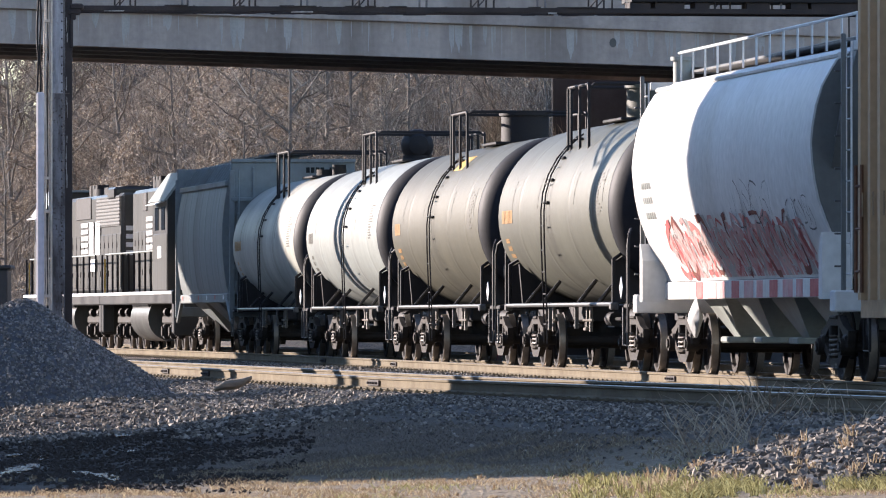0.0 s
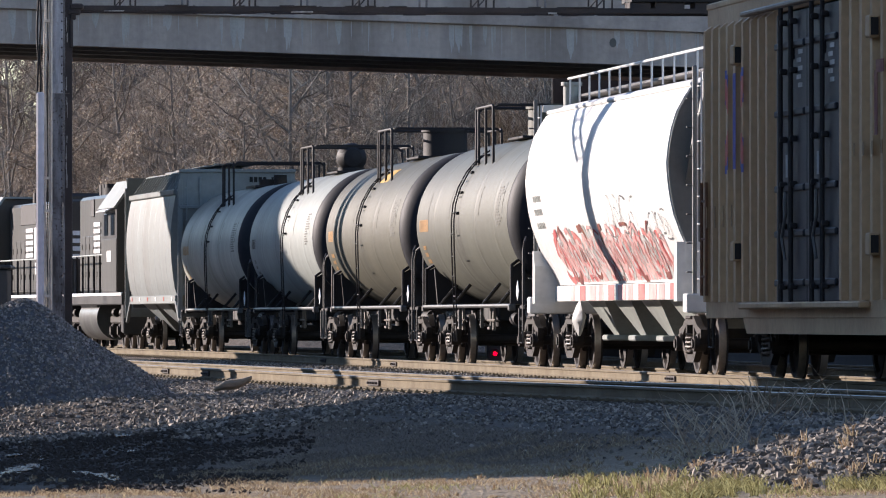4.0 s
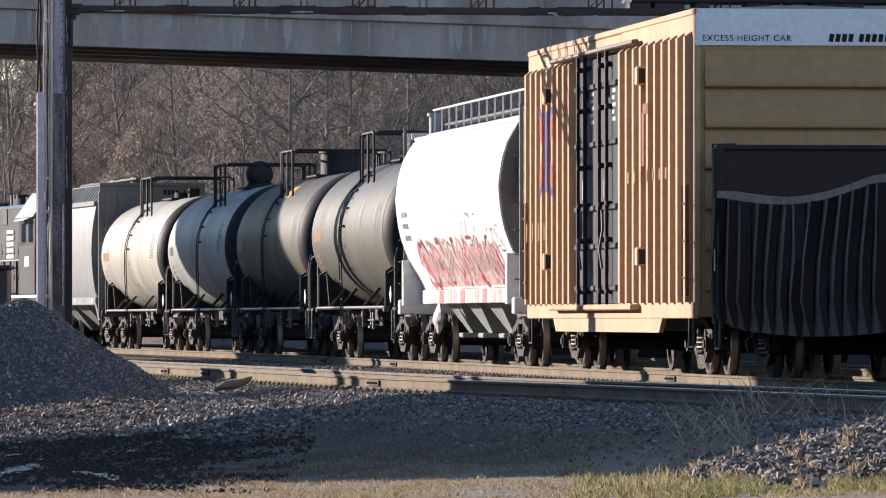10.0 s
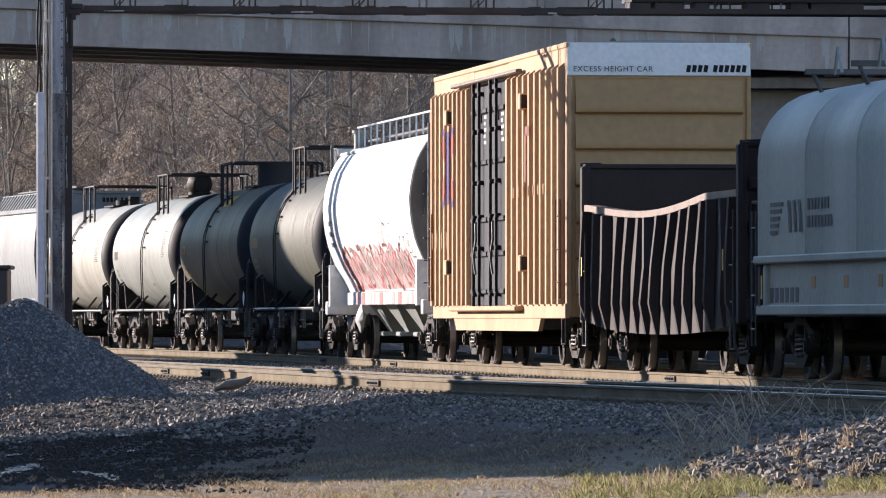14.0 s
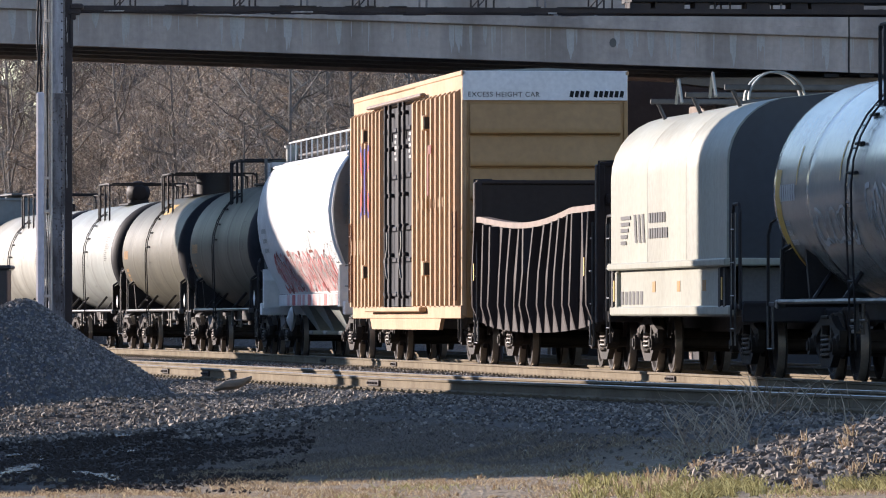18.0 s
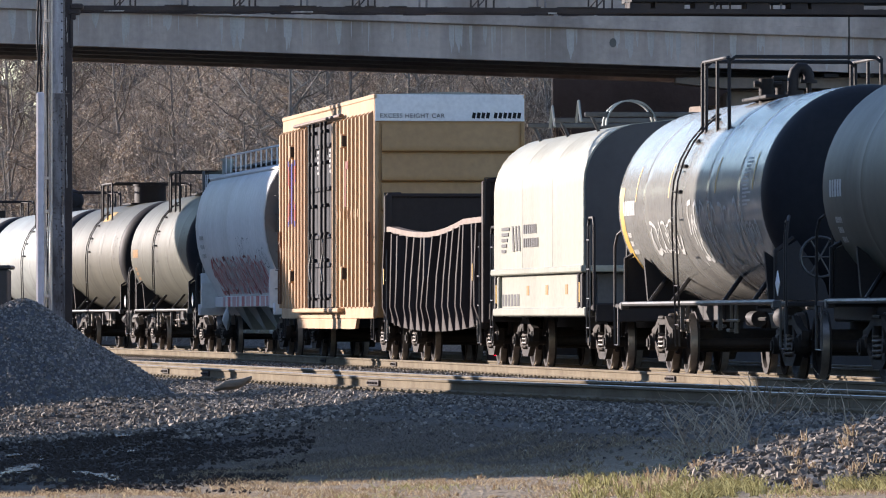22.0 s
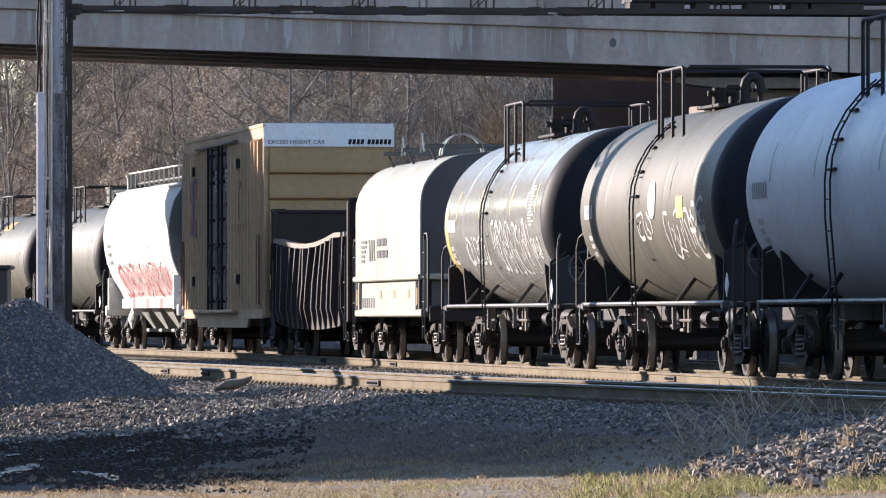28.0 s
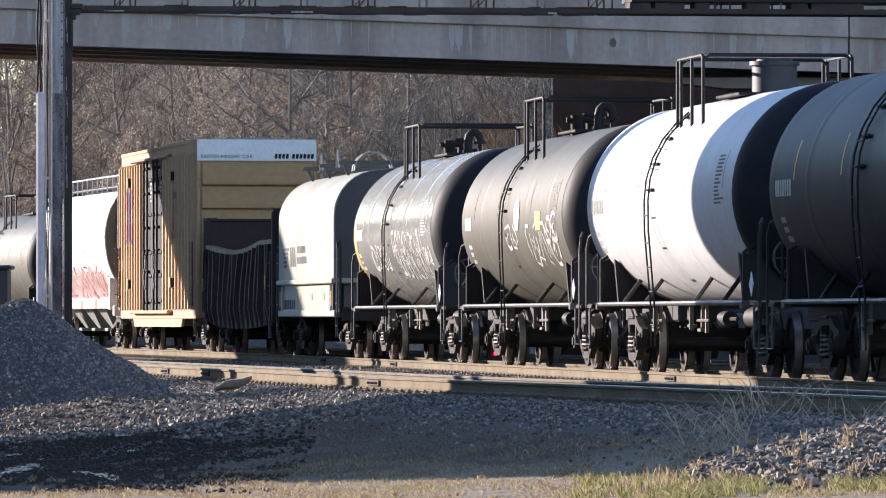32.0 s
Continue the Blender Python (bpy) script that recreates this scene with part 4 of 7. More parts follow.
def bubble_letters(car, mats, u0, u1, v0, v1, count, surf, seed, label, half=0.03, fill=None):
    """A row of fat rounded letters from u0 down to u1: an outline each, a stroke or two inside, and runs of paint below."""
    rnd = random.Random(seed)
    lines = {i: Geo() for i in range(len(mats))}
    body = Geo()
    step = (u1 - u0) / count
    for k in range(count):
        cu, cv = u0 + step * (k + 0.5), (v0 + v1) / 2 + rnd.uniform(-0.05, 0.05) * (v1 - v0)
        ru, rv = abs(step) * rnd.uniform(0.46, 0.62), (v1 - v0) / 2 * rnd.uniform(0.8, 1.05)
        ph, kick, lean = rnd.uniform(0, 6.28), rnd.uniform(0.1, 0.28), rnd.uniform(-0.25, 0.25)
        ring = []
        for i in range(25):
            a = 2 * math.pi * i / 24
            q = 1 + kick * math.sin(2 * a + ph) * 0.6 + 0.12 * math.sin(3 * a + ph * 2)
            v = math.sin(a) * abs(math.sin(a)) ** -0.35 if abs(math.sin(a)) > 1e-3 else 0.0
            ring.append((cu + math.cos(a) * ru * q + lean * v * rv, min(max(cv + v * rv * q, v0), v1)))
        cut = rnd.randrange(24)
        ring = [(u + rnd.uniform(-0.10, 0.10) * ru, v + rnd.uniform(-0.08, 0.08) * rv) for u, v in ring[cut:24] + ring[:cut]]
        ring = [(u, min(max(v, v0), v1)) for u, v in ring]
        for a, b in ((0, rnd.randint(9, 12)), (rnd.randint(13, 14), 23)):
            ribbon(lines[k % len(mats)], ring[a:b:2], surf, half * rnd.uniform(0.6, 1.7))
        for _ in range(rnd.randint(1, 2)):
            c0 = (cu + rnd.uniform(-0.5, 0.5) * ru, cv + rv * rnd.uniform(0.2, 0.7))
            c1 = (cu + rnd.uniform(-0.6, 0.6) * ru, cv - rv * rnd.uniform(0.2, 0.8))
            md = ((c0[0] + c1[0]) / 2 + rnd.uniform(-0.4, 0.4) * ru, (c0[1] + c1[1]) / 2)
            ribbon(lines[(k + 1) % len(mats)], [c0, ((c0[0] + md[0]) / 2, (c0[1] + md[1]) / 2 + 0.03), md, c1], surf, half * rnd.uniform(0.6, 1.3))
        for _ in range(rnd.randint(0, 2)):
            u = cu + rnd.uniform(-0.7, 0.7) * ru
            ribbon(lines[k % len(mats)], [(u, cv - rv * 0.9), (u, max(v0, cv - rv * rnd.uniform(1.0, 1.25)))], surf, half * 0.5)
        if fill:
            rows_ = [(cu - ru * 0.9 + 1.8 * ru * j / 5, 0.75 - 0.2 * abs(j - 2.5)) for j in range(6)]
            body.loft([[surf(u + lean * w * rv, min(max(cv - rv * w, v0), v1), -0.003), surf(u + lean * w * rv, min(max(cv + rv * w, v0), v1), -0.003)] for u, w in rows_], False, False)
    for i, g in lines.items():
        part("graffiti", g, mats[i], car, label, smooth=False)["kind"] = "stuff"
    if fill:
        part("graffiti", body, fill, car, "sprayed letter bodies", smooth=False)["kind"] = "stuff"


# ---- tank cars ----
def tank_car(label, paint, s, half_len, r=1.5, zc=2.55, ladder=0.6, bars=6.6, dome="bonnet", marks=(), cap=None, rail_len=2.2, cap_r=0.44, cap_h=0.5):
    car = thing("tank_car", label, "tank car", "tank cars")
    n = 56
    head = []
    for i in range(9):
        w = math.pi / 2 * i / 8
        head.append((0.62 * math.cos(w), r * math.sin(w)))
    prof = [(half_len + a - 0.02, max(rr, 0.02)) for a, rr in head] + [(half_len - 0.3, r)]
    seams = [half_len * f_ for f_ in (0.62, 0.22, -0.22, -0.60)]
    for q in seams:
        prof += [(q + 0.30, r), (q + 0.04, r), (q + 0.012, r + 0.005), (q - 0.012, r + 0.005), (q - 0.04, r), (q - 0.30, r)]
    back = half_len - 1.15               # the shell stops short of the rear platform
    prof += [(-back + 0.3, r), (-back + 0.02, r)]
    part("tank_shell", Geo().lathe(prof, n, (0, 0, zc)), paint, car)
    # Rear head: soot and the shade between cars share one near-black colour.
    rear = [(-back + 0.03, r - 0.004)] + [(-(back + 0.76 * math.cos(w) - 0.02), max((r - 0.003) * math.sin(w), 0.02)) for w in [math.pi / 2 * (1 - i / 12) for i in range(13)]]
    part("tank_head", Geo().lathe(rear, n, (0, 0, zc)), HEAD_DARK, car, "rounded tank end coloured dark for soot and shade")
    end = half_len + 0.95
    # underframe: stub sills, end platforms, bolster webs, long side bars
    for sg in (-1, 1):
        part("stub_sill", Geo().box((0, sg * (half_len - 0.9), 0.95), (0.5, 3.4, 0.34), 0.03), BLACK_STEEL, car)
        part("end_platform", Geo().box((0, sg * (end - 0.42), 1.02), (2.9, 0.62, 0.07), 0.015), BLACK_STEEL, car)
        yb = sg * (half_len - 1.75)
        part("saddle", Geo().loft([[(x, yb - 0.06, z) for x, z in ((-1.30, 1.08), (1.30, 1.08), (1.36, 1.75), (0.6, 1.2), (-0.6, 1.2), (-1.36, 1.75))],
                                   [(x, yb + 0.06, z) for x, z in ((-1.30, 1.08), (1.30, 1.08), (1.36, 1.75), (0.6, 1.2), (-0.6, 1.2), (-1.36, 1.75))]]), BLACK_STEEL, car)
        for sx in (-1, 1):
            yp = sg * (bars - 0.1)
            part("end_post", Geo().box((sx * 1.43, yp, 1.40), (0.05, 0.09, 0.72), 0.01).cyl((sx * 1.43, yp, 1.74), (sx * 1.16, yp - sg * 0.25, 1.92), 0.03, 6), BLACK_STEEL, car)
            part("web_plate", Geo().loft([[(sx * 1.40, yp, 1.08), (sx * 1.40, yp - sg * 0.03, 1.72), (sx * 1.10, yp - sg * 0.22, 1.88), (sx * 0.72, yp - sg * 0.22, 1.30), (sx * 0.70, yp, 1.08)],
                                          [(sx * 1.40, yp - sg * 0.03, 1.08), (sx * 1.40, yp - sg * 0.06, 1.72), (sx * 1.10, yp - sg * 0.25, 1.88), (sx * 0.72, yp - sg * 0.25, 1.30), (sx * 0.70, yp - sg * 0.03, 1.08)]]), BLACK_STEEL, car)
            part("step_bracket", Geo().box((sx * 1.44, yp + sg * 0.10, 1.02), (0.12, 0.22, 0.12), 0.02), PIPE_STEEL, car)
            yq = sg * (half_len + 0.18)
            part("end_handrail", Geo().tube([(sx * 1.45, yq + sg * 0.55, 0.62), (sx * 1.45, yq + sg * 0.55, 1.95), (sx * 1.42, yq + sg * 0.48, 2.12), (sx * 1.36, yq + sg * 0.2, 2.2), (sx * 1.35, yq - sg * 0.1, 2.12), (sx * 1.36, yq - sg * 0.16, 1.9), (sx * 1.36, yq - sg * 0.16, 1.06)], 0.022, 6), BLACK_STEEL, car)
            part("sill_step", Geo().tube([(sx * 1.46, yq + sg * 0.1, 1.0), (sx * 1.46, yq + sg * 0.1, 0.42), (sx * 1.46, yq + sg * 0.52, 0.42), (sx * 1.46, yq + sg * 0.52, 1.0)], 0.018, 5), PIPE_STEEL, car)
    for sx in (-1, 1):
        part("side_bar", Geo().tube([(sx * 1.46, -bars, 1.05), (sx * 1.46, bars, 1.05)], 0.035, 8), PIPE_STEEL, car, "worn grey pipe rail")
        for q in (-0.74, -0.37, 0.31, 0.63):
            y = q * bars
            part("brace", Geo().cyl((sx * 1.44, y, 1.07), (sx * 1.0, y + 1.15, 1.44), 0.034, 6), BLACK_STEEL, car)
    # ladder up the side to the manway
    for sx in (-1, 1):
        pts = [(sx * 1.52, 0.42), (sx * 1.53, 1.05), (sx * (r + 0.07), zc - 0.45)]
        pts += [(sx * (r + 0.075) * math.cos(a), zc + (r + 0.075) * math.sin(a)) for a in [0.0, 0.2, 0.4, 0.6, 0.8, 0.95]]
        lad = part("ladder", ladder_geo(pts, 0.40, 0.36), BLACK_STEEL, car)
        lad.matrix_basis = Matrix.Translation((0, ladder, 0))
    for a in (0.1, 0.35, 0.62, 0.9):
        x, y, z = on_tank(ladder - 0.35, a, r, zc, 0.03)
        part("ladder_bracket", Geo().box((x, y + 0.3, z), (0.05, 0.5, 0.04), 0.01), BLACK_STEEL, car)
    # manway platform and its railing
    top = zc + r
    part("manway_platform", Geo().box((0, ladder - rail_len / 2, top - 0.02), (1.15, rail_len, 0.05), 0.01), BLACK_STEEL, car)
    half, rx = rail_len / 2, 1.10
    zf = zc + math.sqrt(r * r - rx * rx) - 0.06
    for sx in (-1, 1):
        for y in (ladder + 0.34, ladder - 0.02, ladder - half, ladder - rail_len):
            part("railing_post", Geo().cyl((sx * rx, y, zf), (sx * rx, y, top + 0.53), 0.026, 6), BLACK_STEEL, car)
        part("top_rail", Geo().tube([(sx * rx, ladder + 0.34, top + 0.3), (sx * rx, ladder + 0.34, top + 0.47), (sx * rx, ladder + 0.26, top + 0.54), (sx * rx, ladder - rail_len + 0.08, top + 0.54), (sx * rx, ladder - rail_len, top + 0.47), (sx * rx, ladder - rail_len, top + 0.3)], 0.026, 6), BLACK_STEEL, car)
    for y in (ladder - 0.02, ladder - rail_len):
        part("top_rail", Geo().tube([(-rx, y, top + 0.3), (-rx, y, top + 0.47), (-rx + 0.09, y, top + 0.545), (rx - 0.09, y, top + 0.545), (rx, y, top + 0.47), (rx, y, top + 0.3)], 0.028, 6), BLACK_STEEL, car)
    if dome == "bonnet":
        part("valve_bonnet", Geo().cyl((0, ladder - 1.9, top - 0.05), (0, ladder - 1.9, top + cap_h), cap_r, 28).cyl((0, ladder - 1.9, top + cap_h - 0.02), (0, ladder - 1.9, top + cap_h + 0.04), cap_r + 0.04, 28).cyl((0, ladder - 1.9, top + cap_h + 0.04), (0, ladder - 1.9, top + cap_h + 0.07), cap_r * 0.8, 24), cap or paint, car, "round steel valve bonnet")
    elif dome == "hatch":
        part("manway_cover", Geo().cyl((0, ladder - 0.9, top), (0, ladder - 0.9, top + 0.16), 0.34, 20), DARK_IRON, car)
        part("valve", Geo().cyl((0.1, ladder - 1.6, top), (0.1, ladder - 1.6, top + 0.26), 0.16, 12), DARK_IRON, car)
    elif dome == "ball":
        part("manway_dome", Geo().lathe([(-0.34, 0.02), (-0.3, 0.2), (-0.15, 0.32), (0, 0.34), (0.15, 0.32), (0.3, 0.2), (0.34, 0.02)], 18, (0, -0.4, top + 0.33)), BLACK_STEEL, car)
        part("dome_neck", Geo().cyl((0, -0.4, top - 0.05), (0, -0.4, top + 0.12), 0.3, 16), BLACK_STEEL, car)
    else:
        pipe = [(-0.13, -0.7, top - 0.05), (-0.13, -0.7, top + 0.26), (-0.11, -0.7, top + 0.34), (-0.05, -0.7, top + 0.40), (0.03, -0.7, top + 0.40), (0.08, -0.7, top + 0.35), (0.10, -0.7, top + 0.28), (0.10, -0.7, top + 0.22)]
        part("vent_pipe", Geo().tube(pipe, 0.078, 14).cyl((-0.13, -0.7, top - 0.05), (-0.13, -0.7, top + 0.06), 0.12, 16).cyl((0.10, -0.7, top + 0.18), (0.10, -0.7, top + 0.23), 0.12, 14).cyl((0.10, -0.7, top - 0.05), (0.10, -0.7, top + 0.18), 0.04, 10), BLACK_STEEL, car)
        part("valve", Geo().cyl((-0.42, -0.1, top - 0.1), (-0.42, -0.1, top + 0.26), 0.11, 12).cyl((-0.60, -0.1, top + 0.18), (-0.2, -0.1, top + 0.18), 0.05, 8), DARK_IRON, car)
        part("valve", Geo().cyl((-0.1, 0.45, top), (-0.1, 0.45, top + 0.24), 0.1, 12).box((-0.1, 0.45, top + 0.28), (0.3, 0.12, 0.08), 0.02), DARK_IRON, car)
        part("manway_cover", Geo().cyl((0, 1.0, top), (0, 1.0, top + 0.12), 0.3, 20), DARK_IRON, car)
    # bottom outlet, air tank, piping
    part("bottom_outlet", Geo().cyl((0, 0, zc - r - 0.35), (0, 0, zc - r + 0.1), 0.16, 12), DARK_IRON, car)
    part("air_reservoir", Geo().cyl((-0.30, -1.9, 0.84), (-0.30, -0.9, 0.84), 0.16, 14), BLACK_STEEL, car)
    part("brake_cylinder", Geo().cyl((-0.35, 1.0, 0.82), (-0.35, 1.6, 0.82), 0.12, 12).cyl((-0.35, 0.3, 0.82), (-0.35, 1.0, 0.82), 0.03, 6), BLACK_STEEL, car)
    part("brake_wheel", brake_wheel_geo, PIPE_STEEL, car, key="brake_wheel", at=Matrix.Translation((-1.0, -(half_len + 0.75), 1.65)))
    for y in (-2.6, 2.0):
        part("valve_lever", Geo().cyl((-1.30, y - 0.55, 0.80), (-1.30, y + 0.55, 0.80), 0.022, 6).cyl((-1.28, y - 0.2, 0.62), (-1.28, y - 0.2, 1.02), 0.028, 6).cyl((-1.28, y + 0.25, 0.70), (-1.28, y + 0.25, 1.02), 0.022, 6).box((-1.27, y + 0.25, 0.66), (0.12, 0.30, 0.05), 0.01), SPRING_STEEL, car, "dusty brake rigging")
    for q in (-0.25, 0.25):
        part("hanger", Geo().box((-1.36, q * bars, 0.86), (0.06, 0.08, 0.40), 0.01).box((-1.30, q * bars + 0.3, 0.72), (0.05, 0.7, 0.05), 0.01), PIPE_STEEL, car)
    part("placard", Geo().box((-1.47, -(half_len + 0.1), 1.30), (0.012, 0.24, 0.24), 0.0, Matrix.Rotation(0.785, 3, "X")), WHITE_PAINT, car, "white diamond placard")
    running_gear(car, half_len - 1.55, end)
    CARS.append((car, s, half_len - 1.55))
    return car


def brake_wheel_geo():
    g = Geo()
    g.tube([(math.cos(a) * 0.27, 0, math.sin(a) * 0.27) for a in [2 * math.pi * i / 16 for i in range(17)]], 0.02, 5)
    for i in range(3):
        a = math.pi * i / 3
        g.cyl((math.cos(a) * -0.27, 0, math.sin(a) * -0.27), (math.cos(a) * 0.27, 0, math.sin(a) * 0.27), 0.013, 5)
    return g


def placards(car, r, zc, half, seed, mat, edge, block):
    """Stencils that most of the tanks carry: number at the far end, data block at the near end, reflector strips."""
    lettering(car, mat, half - 0.55, 0.06, r, zc, 1, 0.22, seed, "stencilled car number, illegible")
    lettering(car, mat, half - 0.7, -0.26, r, zc, 3, 0.08, seed + 1, "small stencilled data lines")
    g = Geo()
    rnd = random.Random(seed)
    for k in range(13):
        a = 0.36 - 0.036 * k
        sgm = tank_patch(-half + 2.75, -half + 2.75 - rnd.uniform(0.35, 0.85), a - 0.018, a, r, zc, 3, 1)
        g.add(sgm.v, sgm.f)
    part("data_block", g, block, car, "white stencilled data block")["kind"] = "stuff"
    for q in (-0.75, -0.3, 0.3, 0.75):
        part("reflector", tank_patch(q * half + 0.04, q * half - 0.04, 0.05, 0.40, r, zc, 1, 3), edge, car, "vertical reflector strip")


# ---- the train, from the locomotives back ----
tc1 = tank_car("cream-grey tank car with faded stencils behind the hopper", CREAM_TANK, 99.1, 7.55, 1.5, 2.55, 0.6, 6.4, "hatch")
tc2 = tank_car("pale grey tank car with a round manway dome", SILVER_TANK, 82.3, 7.6, 1.5, 2.56, -0.6, 6.6, "ball")
tc3 = tank_car("taupe tank car with orange stencilled letters", TAUPE_TANK, 65.4, 7.6, 1.5, 2.56, 0.7, 6.6, "bonnet", cap=BLACK_STEEL)
tc4 = tank_car("dusty grey tank car with orange stencilled letters", GREY_TANK, 48.4, 7.55, 1.5, 2.58, 1.0, 6.6, "bonnet", cap=GREY_TANK)
tca = tank_car("gunmetal tank car with white graffiti and yellow strips", MID_TANK, -42.75, 7.5, 1.5, 2.52, 1.2, 7.3, "pipes")
tcb = tank_car("taupe grey tank car with graffiti and a yellow label", TAN_TANK, -61.6, 7.5, 1.5, 2.52, 1.2, 7.3, "pipes")
tcc = tank_car("clean white tank car with a black ladder", WHITE_TANK, -79.4, 8.0, 1.55, 2.58, 0.95, 7.3, "bonnet", cap=SLATE_END, cap_r=0.33, cap_h=0.42)
tcd = tank_car("charcoal tank car with yellow reflector strips", DARK_TANK, -97.6, 8.1, 1.55, 2.58, 1.0, 7.3, "bonnet", cap=DARK_TANK, cap_r=0.36, cap_h=0.42)

for car_, r_, zc_, h_, seed_, mt_, ed_ in ((tc1, 1.5, 2.55, 7.55, 41, ORANGE_MARK, TAN_TANK), (tc2, 1.5, 2.56, 7.6, 42, DIM_STENCIL, CREAM_TANK), (tc3, 1.5, 2.56, 7.6, 43, ORANGE_MARK, GREY_TANK), (tc4, 1.5, 2.58, 7.55, 44, ORANGE_MARK, TAN_TANK),
                                           (tca, 1.5, 2.52, 7.5, 45, FADED_TAG, YELLOW_MARK), (tcb, 1.5, 2.52, 7.5, 46, FADED_TAG, GREY_TANK), (tcc, 1.55, 2.58, 8.0, 47, SILVER_TANK, SILVER_TANK), (tcd, 1.55, 2.58, 8.1, 48, WHITE_TAG, YELLOW_MARK)):
    placards(car_, r_, zc_, h_, seed_, mt_, ed_, FADED_TAG if seed_ in (45, 48) else DIM_STENCIL)
def tank_skin(u, v, lift=0.0):
    return on_tank(u, v / 1.5, 1.5, 2.52, 0.009 + lift)


for car_, sd, y0_, y1_, v0_, v1_, n_, mt_ in ((tca, 61, 4.4, 1.6, -0.75, -0.25, 5, FADED_TAG), (tca, 62, 0.4, -4.6, -1.0, -0.02, 9, FADED_TAG), (tca, 65, -4.7, -5.7, -0.7, -0.35, 3, FADED_TAG),
                                              (tcb, 63, 1.2, -0.2, -0.5, -0.1, 2, FADED_TAG), (tcb, 64, -1.6, -5.2, -0.85, -0.1, 4, FADED_TAG), (tcb, 66, -4.0, -5.6, -0.45, 0.05, 2, WHITE_TAG)):
    bubble_letters(car_, [mt_], y0_, y1_, v0_, v1_, n_, tank_skin, sd, "worn white sprayed graffiti", 0.027)
part("label_plate", tank_patch(-2.9, -3.6, -0.15, 0.06, 1.5, 2.52, 1, 3, 0.009), YELLOW_MARK, tcb, "yellow label")
cols = [(-0.45 + 0.38 * math.cos(a), 0.19 * math.sin(a)) for a in [math.pi * (i + 0.25) / 16.5 for i in range(17)]]
part("roundel", Geo().loft([[on_tank(y, 0.05 + h * (k / 4 - 1), 1.5, 2.52, 0.012) for k in range(9)] for y, h in cols], False, False), SKY_MARK, tcb, "pale blue round emblem")
part("belly_band", tank_patch(7.3, 6.9, -1.2, 0.2, 1.5, 2.52, 1, 10, 0.007), YELLOW_MARK, tca, "yellow end stripe")
part("stain", tank_patch(0.5, -0.9, 0.72, 0.98, 1.5, 2.56, 1, 4, 0.007), YELLOW_MARK, tc3, "spilled yellow stain")


def hopper_side(z_, k):
    """Half width of the teardrop hopper at height z_."""
    pts = ((1.38, 1.08), (1.6, 1.17), (1.9, 1.33), (2.3, 1.49), (2.7, 1.58), (3.1, 1.61), (3.5, 1.57), (3.9, 1.45), (4.2, 1.26), (4.38, 0.95))
    return float(np.interp(z_, [p[0] for p in pts], [p[1] for p in pts])) + k


